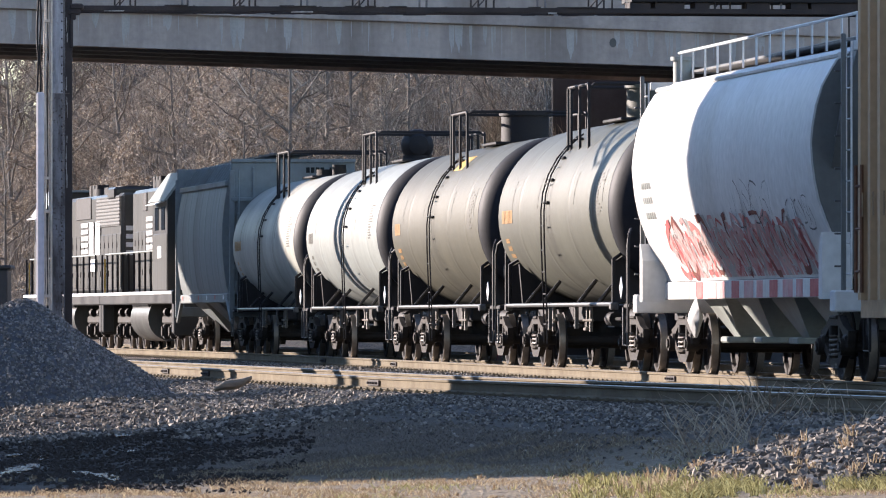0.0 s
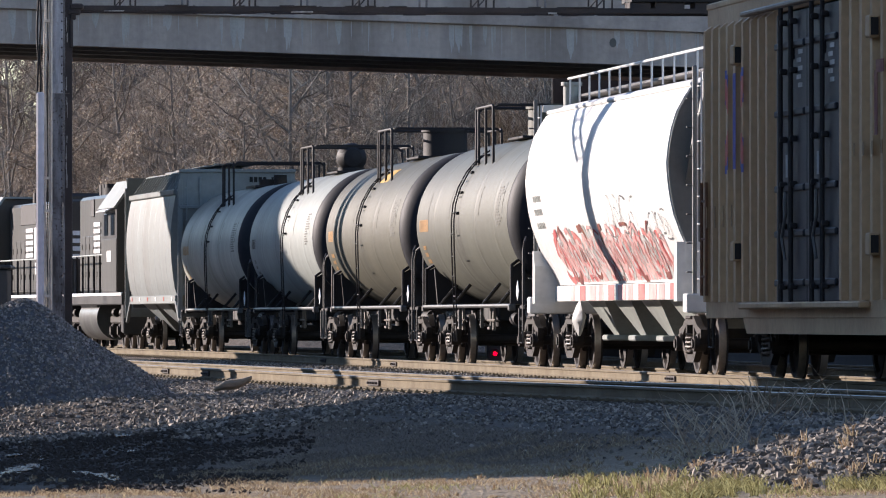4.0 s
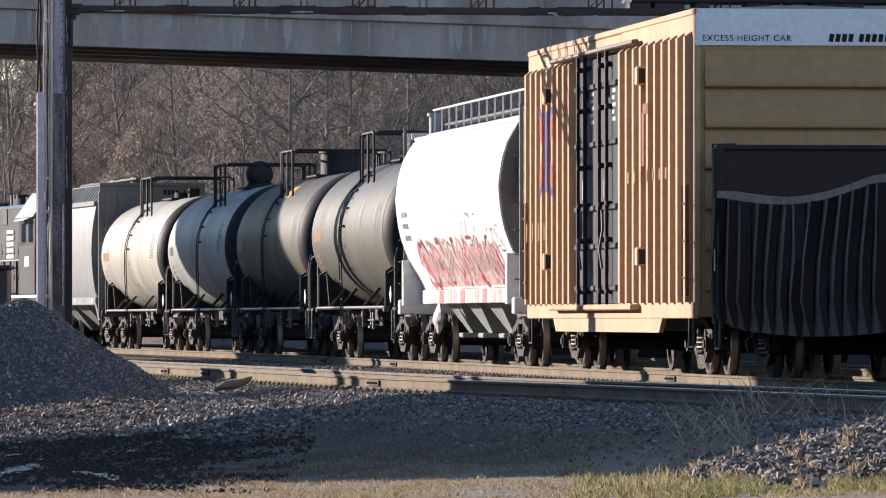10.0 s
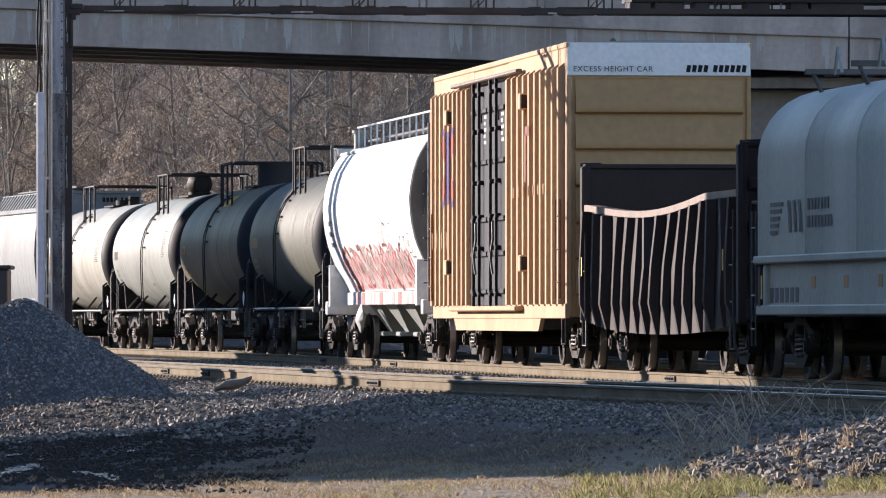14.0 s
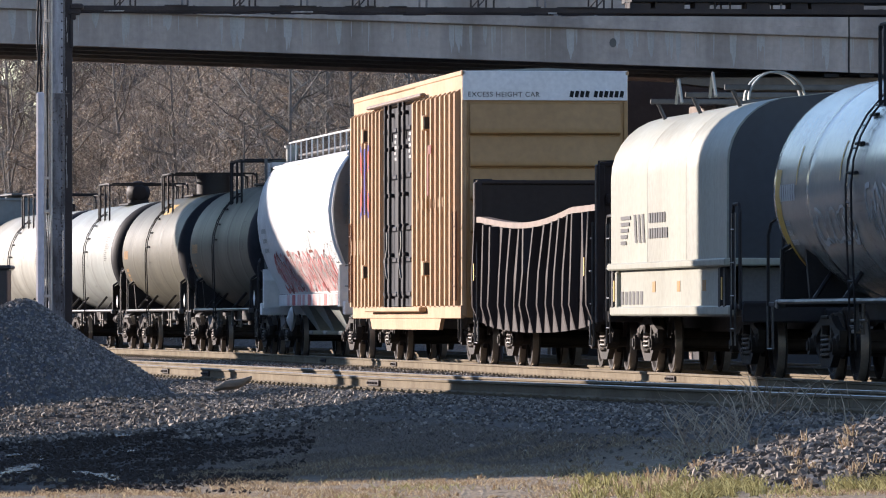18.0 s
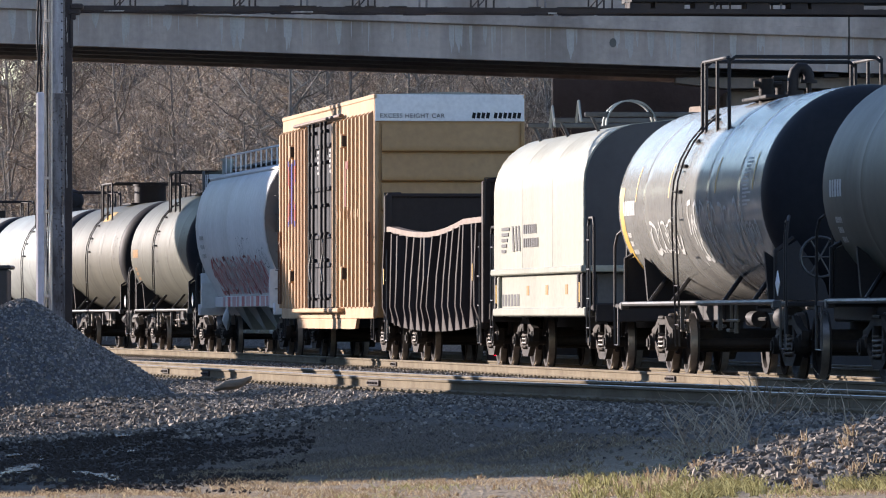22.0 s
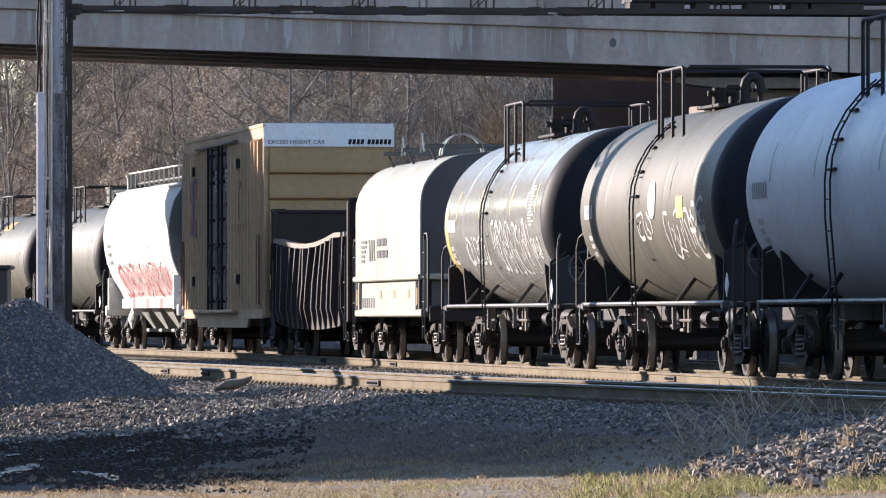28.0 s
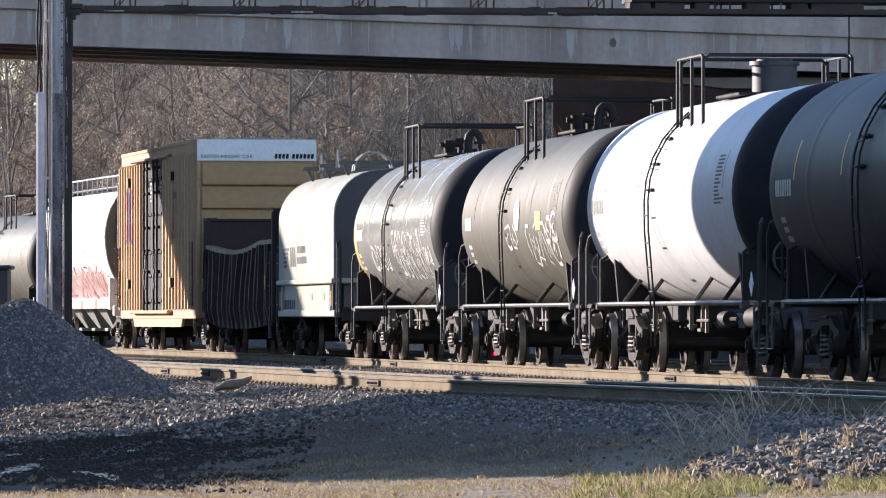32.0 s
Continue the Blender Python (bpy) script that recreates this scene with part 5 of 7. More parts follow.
def white_hopper(s):
    car = thing("covered_hopper", "white covered hopper with red graffiti along its lower side", "hopper car", "covered hoppers")
    y0, y1 = -8.15, 8.15
    zs = [1.38, 1.5, 1.65, 1.85, 2.1, 2.35, 2.6, 2.85, 3.1, 3.35, 3.6, 3.85, 4.05, 4.2, 4.3, 4.38]
    outline = [(-hopper_side(z, 0), z) for z in zs] + [(-0.5, 4.44), (0.5, 4.44)] + [(hopper_side(z, 0), z) for z in reversed(zs)]
    g = Geo()
    ys_ = [y0 + (y1 - y0) * i / 8 for i in range(9)]
    rings = []
    for i, y in enumerate(ys_):
        if 0 < i < 8:
            rings += [[(x * k, y + q, z) for x, z in outline] for q, k in ((-0.3, 1), (-0.03, 1), (0, 1.003), (0.03, 1), (0.3, 1))]
        else:
            rings.append([(x, y, z) for x, z in outline])
    g.loft(rings)
    part("body", g, WHITE_HOPPER, car)
    for sx in (-1, 1):
        part("side_sill", Geo().box((sx * 1.10, 0, 1.24), (0.06, 16.3, 0.26), 0.01), WHITE_HOPPER, car)
        part("roof_edge", Geo().tube([(sx * 1.22, y0, 4.26), (sx * 1.22, y1, 4.26)], 0.035, 6), WHITE_HOPPER, car)
        for sg in (-1, 1):
            part("corner_plate", Geo().loft([[(sx * 1.47, sg * 8.0, 1.08), (sx * 1.47, sg * 8.28, 1.08), (sx * 1.47, sg * 8.28, 1.95), (sx * 1.47, sg * 8.18, 1.95), (sx * 1.47, sg * 8.0, 1.7)],
                                             [(sx * 1.10, sg * 8.0, 1.08), (sx * 1.10, sg * 8.28, 1.08), (sx * 1.10, sg * 8.28, 1.95), (sx * 1.10, sg * 8.18, 1.95), (sx * 1.10, sg * 8.0, 1.7)]]), WHITE_HOPPER, car)
            part("end_post", Geo().box((sx * 1.32, sg * 9.05, 2.7), (0.06, 0.08, 3.6), 0.01), HOPPER_END, car)
            grab_irons(car, sx * 1.36, sg * 9.05, [1.5 + 0.42 * i for i in range(7)], 0.05, 0.07)
    for sg in (-1, 1):
        part("end_bulkhead", Geo().prism([(x * 0.985, 1.40 + (z - 1.38) * 0.99) for x, z in outline], sg * 8.16, sg * 8.20), HOPPER_END, car, "grimy grey end wall")
        part("end_slope_sheet", Geo().loft([[(-1.35, sg * 8.1, 2.6), (1.35, sg * 8.1, 2.6), (1.1, sg * 8.1, 4.3), (-1.1, sg * 8.1, 4.3)],
                                            [(-1.3, sg * 8.5, 3.3), (1.3, sg * 8.5, 3.3), (1.05, sg * 8.5, 4.3), (-1.05, sg * 8.5, 4.3)]]), HOPPER_END, car)
        part("end_sill", Geo().box((0, sg * 8.95, 1.05), (2.9, 0.4, 0.28), 0.02), WHITE_HOPPER, car)
        part("end_ladder", ladder_geo([(-1.25, 1.2), (-1.25, 4.4)], 0.4, 0.4), WHITE_HOPPER, car).matrix_basis = Matrix.Translation((0, sg * 9.05, 0))
        part("end_top_beam", Geo().box((0, sg * 9.02, 4.35), (2.4, 0.1, 0.12), 0.01), WHITE_HOPPER, car)
    # hopper bays below
    for k, y in enumerate((-4.6, -1.55, 1.55, 4.6)):
        part("hopper_bay", Geo().loft([[(-1.05, y - 1.3, 1.36), (1.05, y - 1.3, 1.36), (1.05, y + 1.3, 1.36), (-1.05, y + 1.3, 1.36)],
                                       [(-0.55, y - 0.28, 0.55), (0.55, y - 0.28, 0.55), (0.55, y + 0.28, 0.55), (-0.55, y + 0.28, 0.55)]]), SILVER_TANK, car)
        part("outlet_gate", Geo().box((0, y, 0.52), (1.5, 0.75, 0.09), 0.02), SILVER_TANK, car)
    part("centre_sill", Geo().box((0, 0, 0.98), (0.45, 17.6, 0.32), 0.03), BLACK_STEEL, car)
    # roof walk with its railing
    part("roof_walk", Geo().box((0, 0, 4.56), (1.25, 17.4, 0.05), 0.01), PIPE_STEEL, car)
    for k in range(5):
        part("loading_hatch", Geo().box((0, -6.6 + 3.3 * k, 4.50), (0.5, 2.6, 0.14), 0.04), WHITE_HOPPER, car)
    for sx in (-1, 1):
        part("railing_bar", Geo().tube([(sx * 0.82, -8.6, 4.84), (sx * 0.82, 8.6, 4.84)], 0.022, 6), WHITE_HOPPER, car)
        for i in range(15):
            part("railing_post", Geo().cyl((sx * 0.82, -8.4 + 1.2 * i, 4.42), (sx * 0.82, -8.4 + 1.2 * i, 4.84), 0.018, 5), WHITE_HOPPER, car)
    part("roof_vent", Geo().cyl((-0.75, 8.75, 4.1), (-0.75, 8.75, 4.75), 0.14, 12).cyl((-0.75, 8.75, 4.73), (-0.75, 8.75, 4.79), 0.18, 12), SILVER_TANK, car)
    part("bag", bag_geo, WHITE_TAG, car, "torn white plastic bag caught under the sill").matrix_basis = Matrix.Translation((-1.18, 4.6, 0.86))

    def surf(y, z):
        return (-hopper_side(z, 0.008), y, z)

    def base(y, z):
        return (-hopper_side(z, 0.005), y, z)
    rg = random.Random(19)
    for k in range(46):
        y = 5.3 - 0.25 * k
        zt = 2.05 + 0.28 * math.sin(k * 0.9) + rg.uniform(-0.15, 0.12)
        lean = rg.uniform(0.1, 0.9)
        wd = rg.uniform(0.10, 0.30)
        zz = [1.42 + (zt - 1.42) * q / 4 for q in range(5)]
        g = Geo().loft([[base(y + lean * (z - 1.42), z), base(y + lean * (z - 1.42) - wd, z)] for z in zz], False, False)
        part("graffiti", g, (PINK_TAG, RED_TAG, PINK_TAG, WHITE_TAG)[rg.randrange(4)], car, "pink and red sprayed letter stroke")
    def skin(u, v, lift=0.0):
        return (-hopper_side(v, 0.010 + lift), u, v)
    bubble_letters(car, [RED_TAG, MAROON_MARK, PINK_TAG], 6.0, -6.4, 1.44, 2.28, 15, skin, 3, "red and maroon sprayed outlines", 0.036, PINK_TAG)
    bubble_letters(car, [WHITE_TAG, PINK_TAG], 5.4, -5.8, 1.5, 2.1, 17, skin, 5, "pale sprayed highlights", 0.03)
    bubble_letters(car, [COIL_GREY, SILVER_TANK], -1.0, -4.4, 2.05, 2.75, 4, skin, 8, "thin dark sprayed tag", 0.009)
    bubble_letters(car, [COIL_GREY], -5.6, -7.4, 2.0, 2.45, 3, skin, 12, "grey sprayed tag", 0.010)
    for k in range(11):
        y = 6.0 - k * 1.13
        g = Geo()
        g.loft([[(-1.135, y, 1.12), (-1.135, y, 1.36)], [(-1.135, y - 0.55 - 0.3 * (k % 3) / 2, 1.12), (-1.135, y - 0.55 - 0.3 * (k % 3) / 2, 1.36)]], False, False)
        part("graffiti", g, (PINK_TAG, RED_TAG, PINK_TAG)[k % 3], car, "pink and red sprayed band")
    for k in range(3):
        g = Geo()
        for i in range(5):
            yy, zz = 7.3 - 0.2 * i, 2.75 - 0.22 * k
            g.loft([[surf(yy, zz), surf(yy, zz + 0.1)], [surf(yy - 0.12, zz), surf(yy - 0.12, zz + 0.1)]], False, False)
        part("lettering", g, SILVER_TANK, car, "small faded lettering")["kind"] = "stuff"
    running_gear(car, 6.75, 9.25)
    CARS.append((car, s, 6.75))
    return car


def bag_geo():
    g = Geo()
    rnd = random.Random(2)
    rings = []
    for i in range(7):
        z = -0.28 + 0.09 * i
        r = (0.05, 0.16, 0.24, 0.27, 0.22, 0.12, 0.04)[i]
        rings.append([(math.cos(a) * r * rnd.uniform(0.25, 0.5), math.sin(a) * r * rnd.uniform(0.7, 1.35), z + rnd.uniform(-0.04, 0.04)) for a in [2 * math.pi * k / 9 for k in range(9)]])
    return g.loft(rings)


def grey_hopper(s):
    car = thing("covered_hopper", "pale grey-green covered hopper with curved sides", "hopper car", "covered hoppers")
    zs = [1.42, 1.6, 1.9, 2.3, 2.7, 3.1, 3.5, 3.8, 4.05]
    ws = [1.42, 1.48, 1.53, 1.57, 1.59, 1.58, 1.54, 1.49, 1.44]
    half = 5.55
    outline = [(-w, z) for w, z in zip(ws, zs)] + [(-1.05, 4.62), (1.05, 4.62)] + [(w, z) for w, z in reversed(list(zip(ws, zs)))]
    rings = []
    for i in range(9):
        y = -half + 2 * half * i / 8
        rings += [[(x * k, y + q, z) for x, z in outline] for q, k in ((-0.25, 1), (-0.03, 1), (0, 1.006), (0.03, 1), (0.25, 1)) if abs(y + q) <= half + 0.05]
    part("body", Geo().loft(rings), GREY_HOPPER, car)
    for sx in (-1, 1):
        part("side_sill", Geo().box((sx * 1.44, 0, 1.32), (0.10, 2 * half + 0.3, 0.22), 0.02), GREY_HOPPER, car)
        part("top_chord", Geo().box((sx * 1.47, 0, 4.06), (0.10, 2 * half + 0.1, 0.14), 0.02), GREY_HOPPER, car)
        for i in range(17):
            part("roof_rib", Geo().box((sx * 1.25, -half + 0.35 + i * 0.65, 4.36), (0.55, 0.06, 0.05), 0.01, Matrix.Rotation(sx * 0.97, 3, "Y")), GREY_HOPPER, car)
        for sg in (-1, 1):
            part("end_post", Geo().box((sx * 1.46, sg * 6.65, 2.6), (0.12, 0.08, 3.5), 0.01), GREY_HOPPER, car)
            part("corner_brace", Geo().cyl((sx * 1.46, sg * half, 1.3), (sx * 1.46, sg * 6.6, 0.75), 0.05, 6), GREY_HOPPER, car)
            part("end_ladder", ladder_geo([(sx * 1.32, 1.1), (sx * 1.32, 4.35)], 0.34, 0.38), GREY_HOPPER, car).matrix_basis = Matrix.Translation((0, sg * 6.72, 0))
    for sg in (-1, 1):
        part("end_panel", Geo().box((0, sg * 6.62, 4.12), (2.95, 0.06, 1.0), 0.02), GREY_HOPPER, car)
        part("end_slope_sheet", Geo().loft([[(-1.4, sg * 5.5, 1.6), (1.4, sg * 5.5, 1.6), (1.4, sg * 5.5, 1.7), (-1.4, sg * 5.5, 1.7)],
                                            [(-1.4, sg * 6.6, 3.4), (1.4, sg * 6.6, 3.4), (1.4, sg * 6.6, 3.6), (-1.4, sg * 6.6, 3.6)]]), GREY_HOPPER, car)
        for z in (3.66, 4.58):
            part("end_rib", Geo().box((0, sg * 6.67, z), (2.98, 0.07, 0.09), 0.015), GREY_HOPPER, car)
        for x in (-0.95, 0.95):
            part("end_rib", Geo().box((x, sg * 6.67, 4.02), (0.07, 0.07, 0.80), 0.015), GREY_HOPPER, car)
        part("end_sill", Geo().box((0, sg * 6.5, 1.0), (2.9, 0.35, 0.25), 0.02), GREY_HOPPER, car)
    for i in range(7):
        part("lettering", Geo().box((0.35 + 0.115 * i + (0.1 if i > 3 else 0), -6.656, 4.36), (0.085, 0.006, 0.13)), BLACK_MARK, car, "dark lettering, illegible")
    for y in (-3.4, 0, 3.4):
        part("hopper_bay", Geo().loft([[(-1.4, y - 1.7, 1.4), (1.4, y - 1.7, 1.4), (1.4, y + 1.7, 1.4), (-1.4, y + 1.7, 1.4)],
                                       [(-0.5, y - 0.3, 0.5), (0.5, y - 0.3, 0.5), (0.5, y + 0.3, 0.5), (-0.5, y + 0.3, 0.5)]]), GREY_HOPPER, car)
    part("roof_walk", Geo().box((0, 0, 4.74), (0.9, 13.0, 0.05), 0.01), PIPE_STEEL, car)
    for k in range(5):
        part("loading_hatch", Geo().cyl((0, -4.6 + 2.3 * k, 4.6), (0, -4.6 + 2.3 * k, 4.80), 0.36, 16), GREY_HOPPER, car)
    for i in range(6):
        part("reflector", Geo().box((-1.500, -5 + 2 * i, 1.34), (0.006, 0.18, 0.10)), RED_MARK if i % 2 else WHITE_PAINT, car, "small reflector")
    part("centre_sill", Geo().box((0, 0, 0.98), (0.45, 13.0, 0.3), 0.03), BLACK_STEEL, car)
    running_gear(car, 4.9, 7.0)
    CARS.append((car, s, 4.9))
    return car


grey_hopper(113.9)
white_hopper(30.45)


# ---- high box car with plug doors ----
def box_car(s):
    car = thing("box_car", "tall faded yellow-orange box car with dark double plug doors", "box car")
    half, w, top = 9.4, 1.50, 5.22
    part("side_panel", Geo().box((w - 0.03, 0, 3.05), (0.06, 2 * half, 4.34), 0.01), BOX_ORANGE, car)
    d0, d1 = -1.80, 3.15
    for a, b in ((-half, d0), (d1, half)):
        part("side_panel", Geo().box((-w + 0.03, (a + b) / 2, 3.05), (0.06, b - a, 4.34), 0.01), BOX_ORANGE, car)
    part("side_panel", Geo().box((-w + 0.03, (d0 + d1) / 2, 5.05), (0.06, d1 - d0, 0.26), 0.01), BOX_ORANGE, car)
    for sx in (-1, 1):
        part("roof_cap", Geo().box((sx * (w - 0.025), 0, 5.235), (0.08, 2 * half + 0.06, 0.10), 0.02), BOX_ORANGE, car)
        part("side_sill", Geo().box((sx * (w - 0.01), 0, 0.95), (0.07, 2 * half, 0.24), 0.01), BOX_ORANGE, car)
        part("belly_sill", Geo().loft([[(sx * (w + 0.01), y, z) for y, z in ((-6.2, 0.84), (-5.85, 0.62), (5.85, 0.62), (6.2, 0.84))],
                                       [(sx * (w - 0.06), y, z) for y, z in ((-6.2, 0.84), (-5.85, 0.62), (5.85, 0.62), (6.2, 0.84))]]), BOX_ORANGE, car)
    # pressed side posts
    def post(y):
        o = [(-w + 0.0, y - 0.115), (-w - 0.105, y - 0.09), (-w - 0.105, y + 0.09), (-w + 0.0, y + 0.115)]
        g = Geo().loft([[(x, yy, 1.06) for x, yy in o], [(x - 0.0, yy, 1.14) for x, yy in o], [(x, yy, 4.88) for x, yy in o], [(-w + 0.0, yy, 4.96) for x, yy in o]])
        part("side_post", g, BOX_ORANGE, car)
    nl, nr = 9, 10
    for i in range(nl):
        post(d1 + 0.45 + (half - 0.35 - d1 - 0.45) * i / (nl - 1))
    for i in range(nr):
        post(-half + 0.35 + (d0 - 0.45 + half - 0.35) * i / (nr - 1))
    # plug doors
    mid = (d0 + d1) / 2
    for a, b in ((d0, mid), (mid, d1)):
        door = part("plug_door", Geo().box((-w + 0.0, (a + b) / 2, 2.97), (0.08, (b - a) - 0.03, 3.84), 0.015), DOOR_BLUE, car, "dark blue-black plug door")
        q = (b - a) / 3
        for k in range(2):
            y = a + q * (k + 1)
            part("locking_rod", Geo().cyl((-w - 0.12, y, 1.0), (-w - 0.12, y, 4.95), 0.032, 8), BLACK_STEEL, door)
            for z in (1.25, 2.05, 2.6, 3.2, 4.1, 4.75):
                part("rod_bracket", Geo().box((-w - 0.09, y, z), (0.10, 0.16, 0.08), 0.015), BLACK_STEEL, door)
        for z in (1.30, 1.95, 2.55, 3.55, 4.45):
            part("door_rib", Geo().box((-w - 0.06, (a + b) / 2, z), (0.05, (b - a) - 0.16, 0.09), 0.015), DOOR_BLUE, door)
        part("door_handle", Geo().tube([(-w - 0.13, a + q * 1.5, 1.6), (-w - 0.16, a + q * 1.5 + 0.08, 1.9), (-w - 0.13, a + q * 1.5 - 0.06, 2.2), (-w - 0.13, a + q * 1.5, 2.5)], 0.022, 6), PIPE_STEEL, door)
        for k in range(5):
            part("lettering", Geo().box((-w - 0.045, a + 0.5 + 0.12 * (k % 2), 3.9 + 0.11 * k), (0.004, 0.34, 0.06)), WHITE_TAG, door, "white stencilled lines, illegible")
        part("label_plate", Geo().box((-w - 0.045, a + 1.6, 2.85), (0.004, 0.16, 0.30)), WHITE_TAG, door)
        part("door_vent", Geo().box((-w - 0.05, a + 1.1, 4.35), (0.03, 0.22, 0.20), 0.01), BLACK_STEEL, door)
    part("door_track", Geo().box((-w - 0.10, mid + 0.1, 4.99), (0.11, 9.6, 0.07), 0.02), GON_RIM, car)
    part("door_track", Geo().box((-w - 0.10, mid + 0.1, 1.00), (0.16, 9.6, 0.09), 0.02), BOX_ORANGE, car)
    for y in (d1 + 2.9, d0 - 2.9):
        for z in (1.75, 4.45):
            part("door_stop", Geo().box((-w - 0.12, y, z), (0.14, 0.30, 0.28), 0.02), BOX_ORANGE, car)
            part("stop_face", Geo().box((-w - 0.12, y - 0.155, z), (0.10, 0.01, 0.22)), BLACK_STEEL, car)
    # roof and floor
    part("roof", Geo().loft([[(-w, y, 5.27), (0, y, 5.33), (w, y, 5.27), (w, y, 5.19), (-w, y, 5.19)] for y in (-half, half)]), SILVER_TANK, car)
    part("floor", Geo().box((0, 0, 1.0), (2.9, 2 * half - 0.1, 0.16), 0.01), BLACK_STEEL, car)
    part("centre_sill", Geo().box((0, 0, 0.80), (0.5, 2 * half, 0.34), 0.03), BLACK_STEEL, car)
    # corrugated ends
    for sg in (-1, 1):
        end = part("end_wall", Geo().box((0, sg * (half - 0.04), 3.0), (2.96, 0.06, 4.3), 0.01), BOX_END, car)
        for k in range(6):
            z = 1.20 + 0.585 * k
            prof = [(0.0, 0.0), (0.11, 0.03), (0.12, 0.07), (0.11, 0.14), (0.03, 0.44), (0.02, 0.56), (0.0, 0.575)]
            pts = [[(x, sg * (half - 0.01 + d), z + h) for d, h in prof] for x in (-1.36, 1.36)]
            part("end_corrugation", Geo().loft(pts), BOX_END, end)
        part("white_panel", Geo().box((0, sg * (half + 0.005), 5.01), (2.98, 0.05, 0.53), 0.008), WHITE_PAINT, end, "white height-warning panel")
        for sx in (-1, 1):
            part("corner_post", Geo().box((sx * 1.455, sg * (half - 0.035), 2.8), (0.08, 0.10, 3.85), 0.015), BOX_END if sx > 0 else BOX_ORANGE, car)
            part("corner_ladder", ladder_geo([(sx * (w + 0.10), 1.15), (sx * (w + 0.10), 2.75)], 0.42, 0.46, 0.024), LADDER_RUST, car).matrix_basis = Matrix.Translation((0, sg * (half - 0.28), 0))
            part("sill_step", Geo().tube([(sx * 1.5, sg * (half - 0.5), 0.85), (sx * 1.5, sg * (half - 0.5), 0.42), (sx * 1.5, sg * (half - 0.1), 0.42), (sx * 1.5, sg * (half - 0.1), 0.85)], 0.02, 5), BLACK_STEEL, car)
        part("end_platform", Geo().box((0, sg * (half + 0.15), 1.0), (2.4, 0.3, 0.05), 0.01), BLACK_STEEL, car)
    # the warning on the near end, and the number beside it as bars
    cu = bpy.data.curves.new("warning_text", "FONT")
    cu.body, cu.size, cu.extrude = "EXCESS HEIGHT CAR", 0.125, 0.002
    cu.space_character = 1.12
    me = bpy.data.meshes.new_from_object(bpy.data.objects.new("tmp_text", cu))
    me.materials.append(BLACK_MARK)
    tx = new("warning_text", me)
    tx.parent = car
    tx.matrix_basis = Matrix.Translation((-1.40, -half - 0.037, 4.81)) @ Matrix.Rotation(math.pi / 2, 4, "X")
    for i in range(10):
        gap = 0.06 if i > 3 else 0
        part("number_bar", Geo().box((0.48 + 0.094 * i + gap, -half - 0.035, 4.86), (0.066, 0.008, 0.115), 0, Matrix.Rotation(0.2, 3, "Y")), BLACK_MARK, car, "car number as black bars")
    # faded emblem and letters on the side
    ey = d1 + 3.2
    e = -w - 0.109
    posts_y = [d1 + 0.45 + (half - 0.35 - d1 - 0.45) * i / (nl - 1) for i in range(nl)]
    paint = {0: Geo(), 1: Geo()}
    for i in range(40):
        u = -1 + 2 * (i + 0.5) / 40
        y = ey + u * 1.05
        x = e if min(abs(y - q) for q in posts_y) < 0.12 else -w - 0.004
        for j in range(24):
            v = -1 + 2 * (j + 0.5) / 24
            z = 3.55 + v * 0.72
            arm = abs(abs(v) * 0.8 - (abs(u) - 0.18))
            tone = 0 if abs(u) < 0.30 and abs(v) < 0.9 else 1 if arm < 0.22 and abs(v) < 0.85 else 0 if arm < 0.36 and abs(v) > 0.3 else None
            if tone is not None:
                paint[tone].add([(x, y - 0.027, z - 0.03), (x, y + 0.027, z - 0.03), (x, y + 0.027, z + 0.03), (x, y - 0.027, z + 0.03)], [(0, 1, 2, 3)])
    for tone, mt in ((0, BLUE_MARK), (1, RED_MARK)):
        part("emblem", paint[tone], mt, car, "faded blue and red emblem")["kind"] = "stuff"
    part("stencil", Geo().box((e, d0 - 3.35, 3.95), (0.005, 0.55, 0.16)), MAROON_MARK, car, "faded maroon stencil").location = (0, 0, 0)
    part("stencil", Geo().box((e, d0 - 3.08, 3.5), (0.005, 0.22, 0.8)), MAROON_MARK, car, "faded maroon stencil")
    for k in range(7):
        part("lettering", Geo().box((e, d0 - 1.5 - k * 0.66, 2.95), (0.005, 0.13, 0.17)), FADED_MARK, car, "worn dark letters")
    for k in range(4):
        part("lettering", Geo().box((e, half - 0.6 - k * 0.75, 2.25), (0.005, 0.10, 0.30)), FADED_MARK, car, "worn dark letters")
    running_gear(car, 7.0, 9.75)
    CARS.append((car, s, 7.0))
    return car


box_car(9.55)


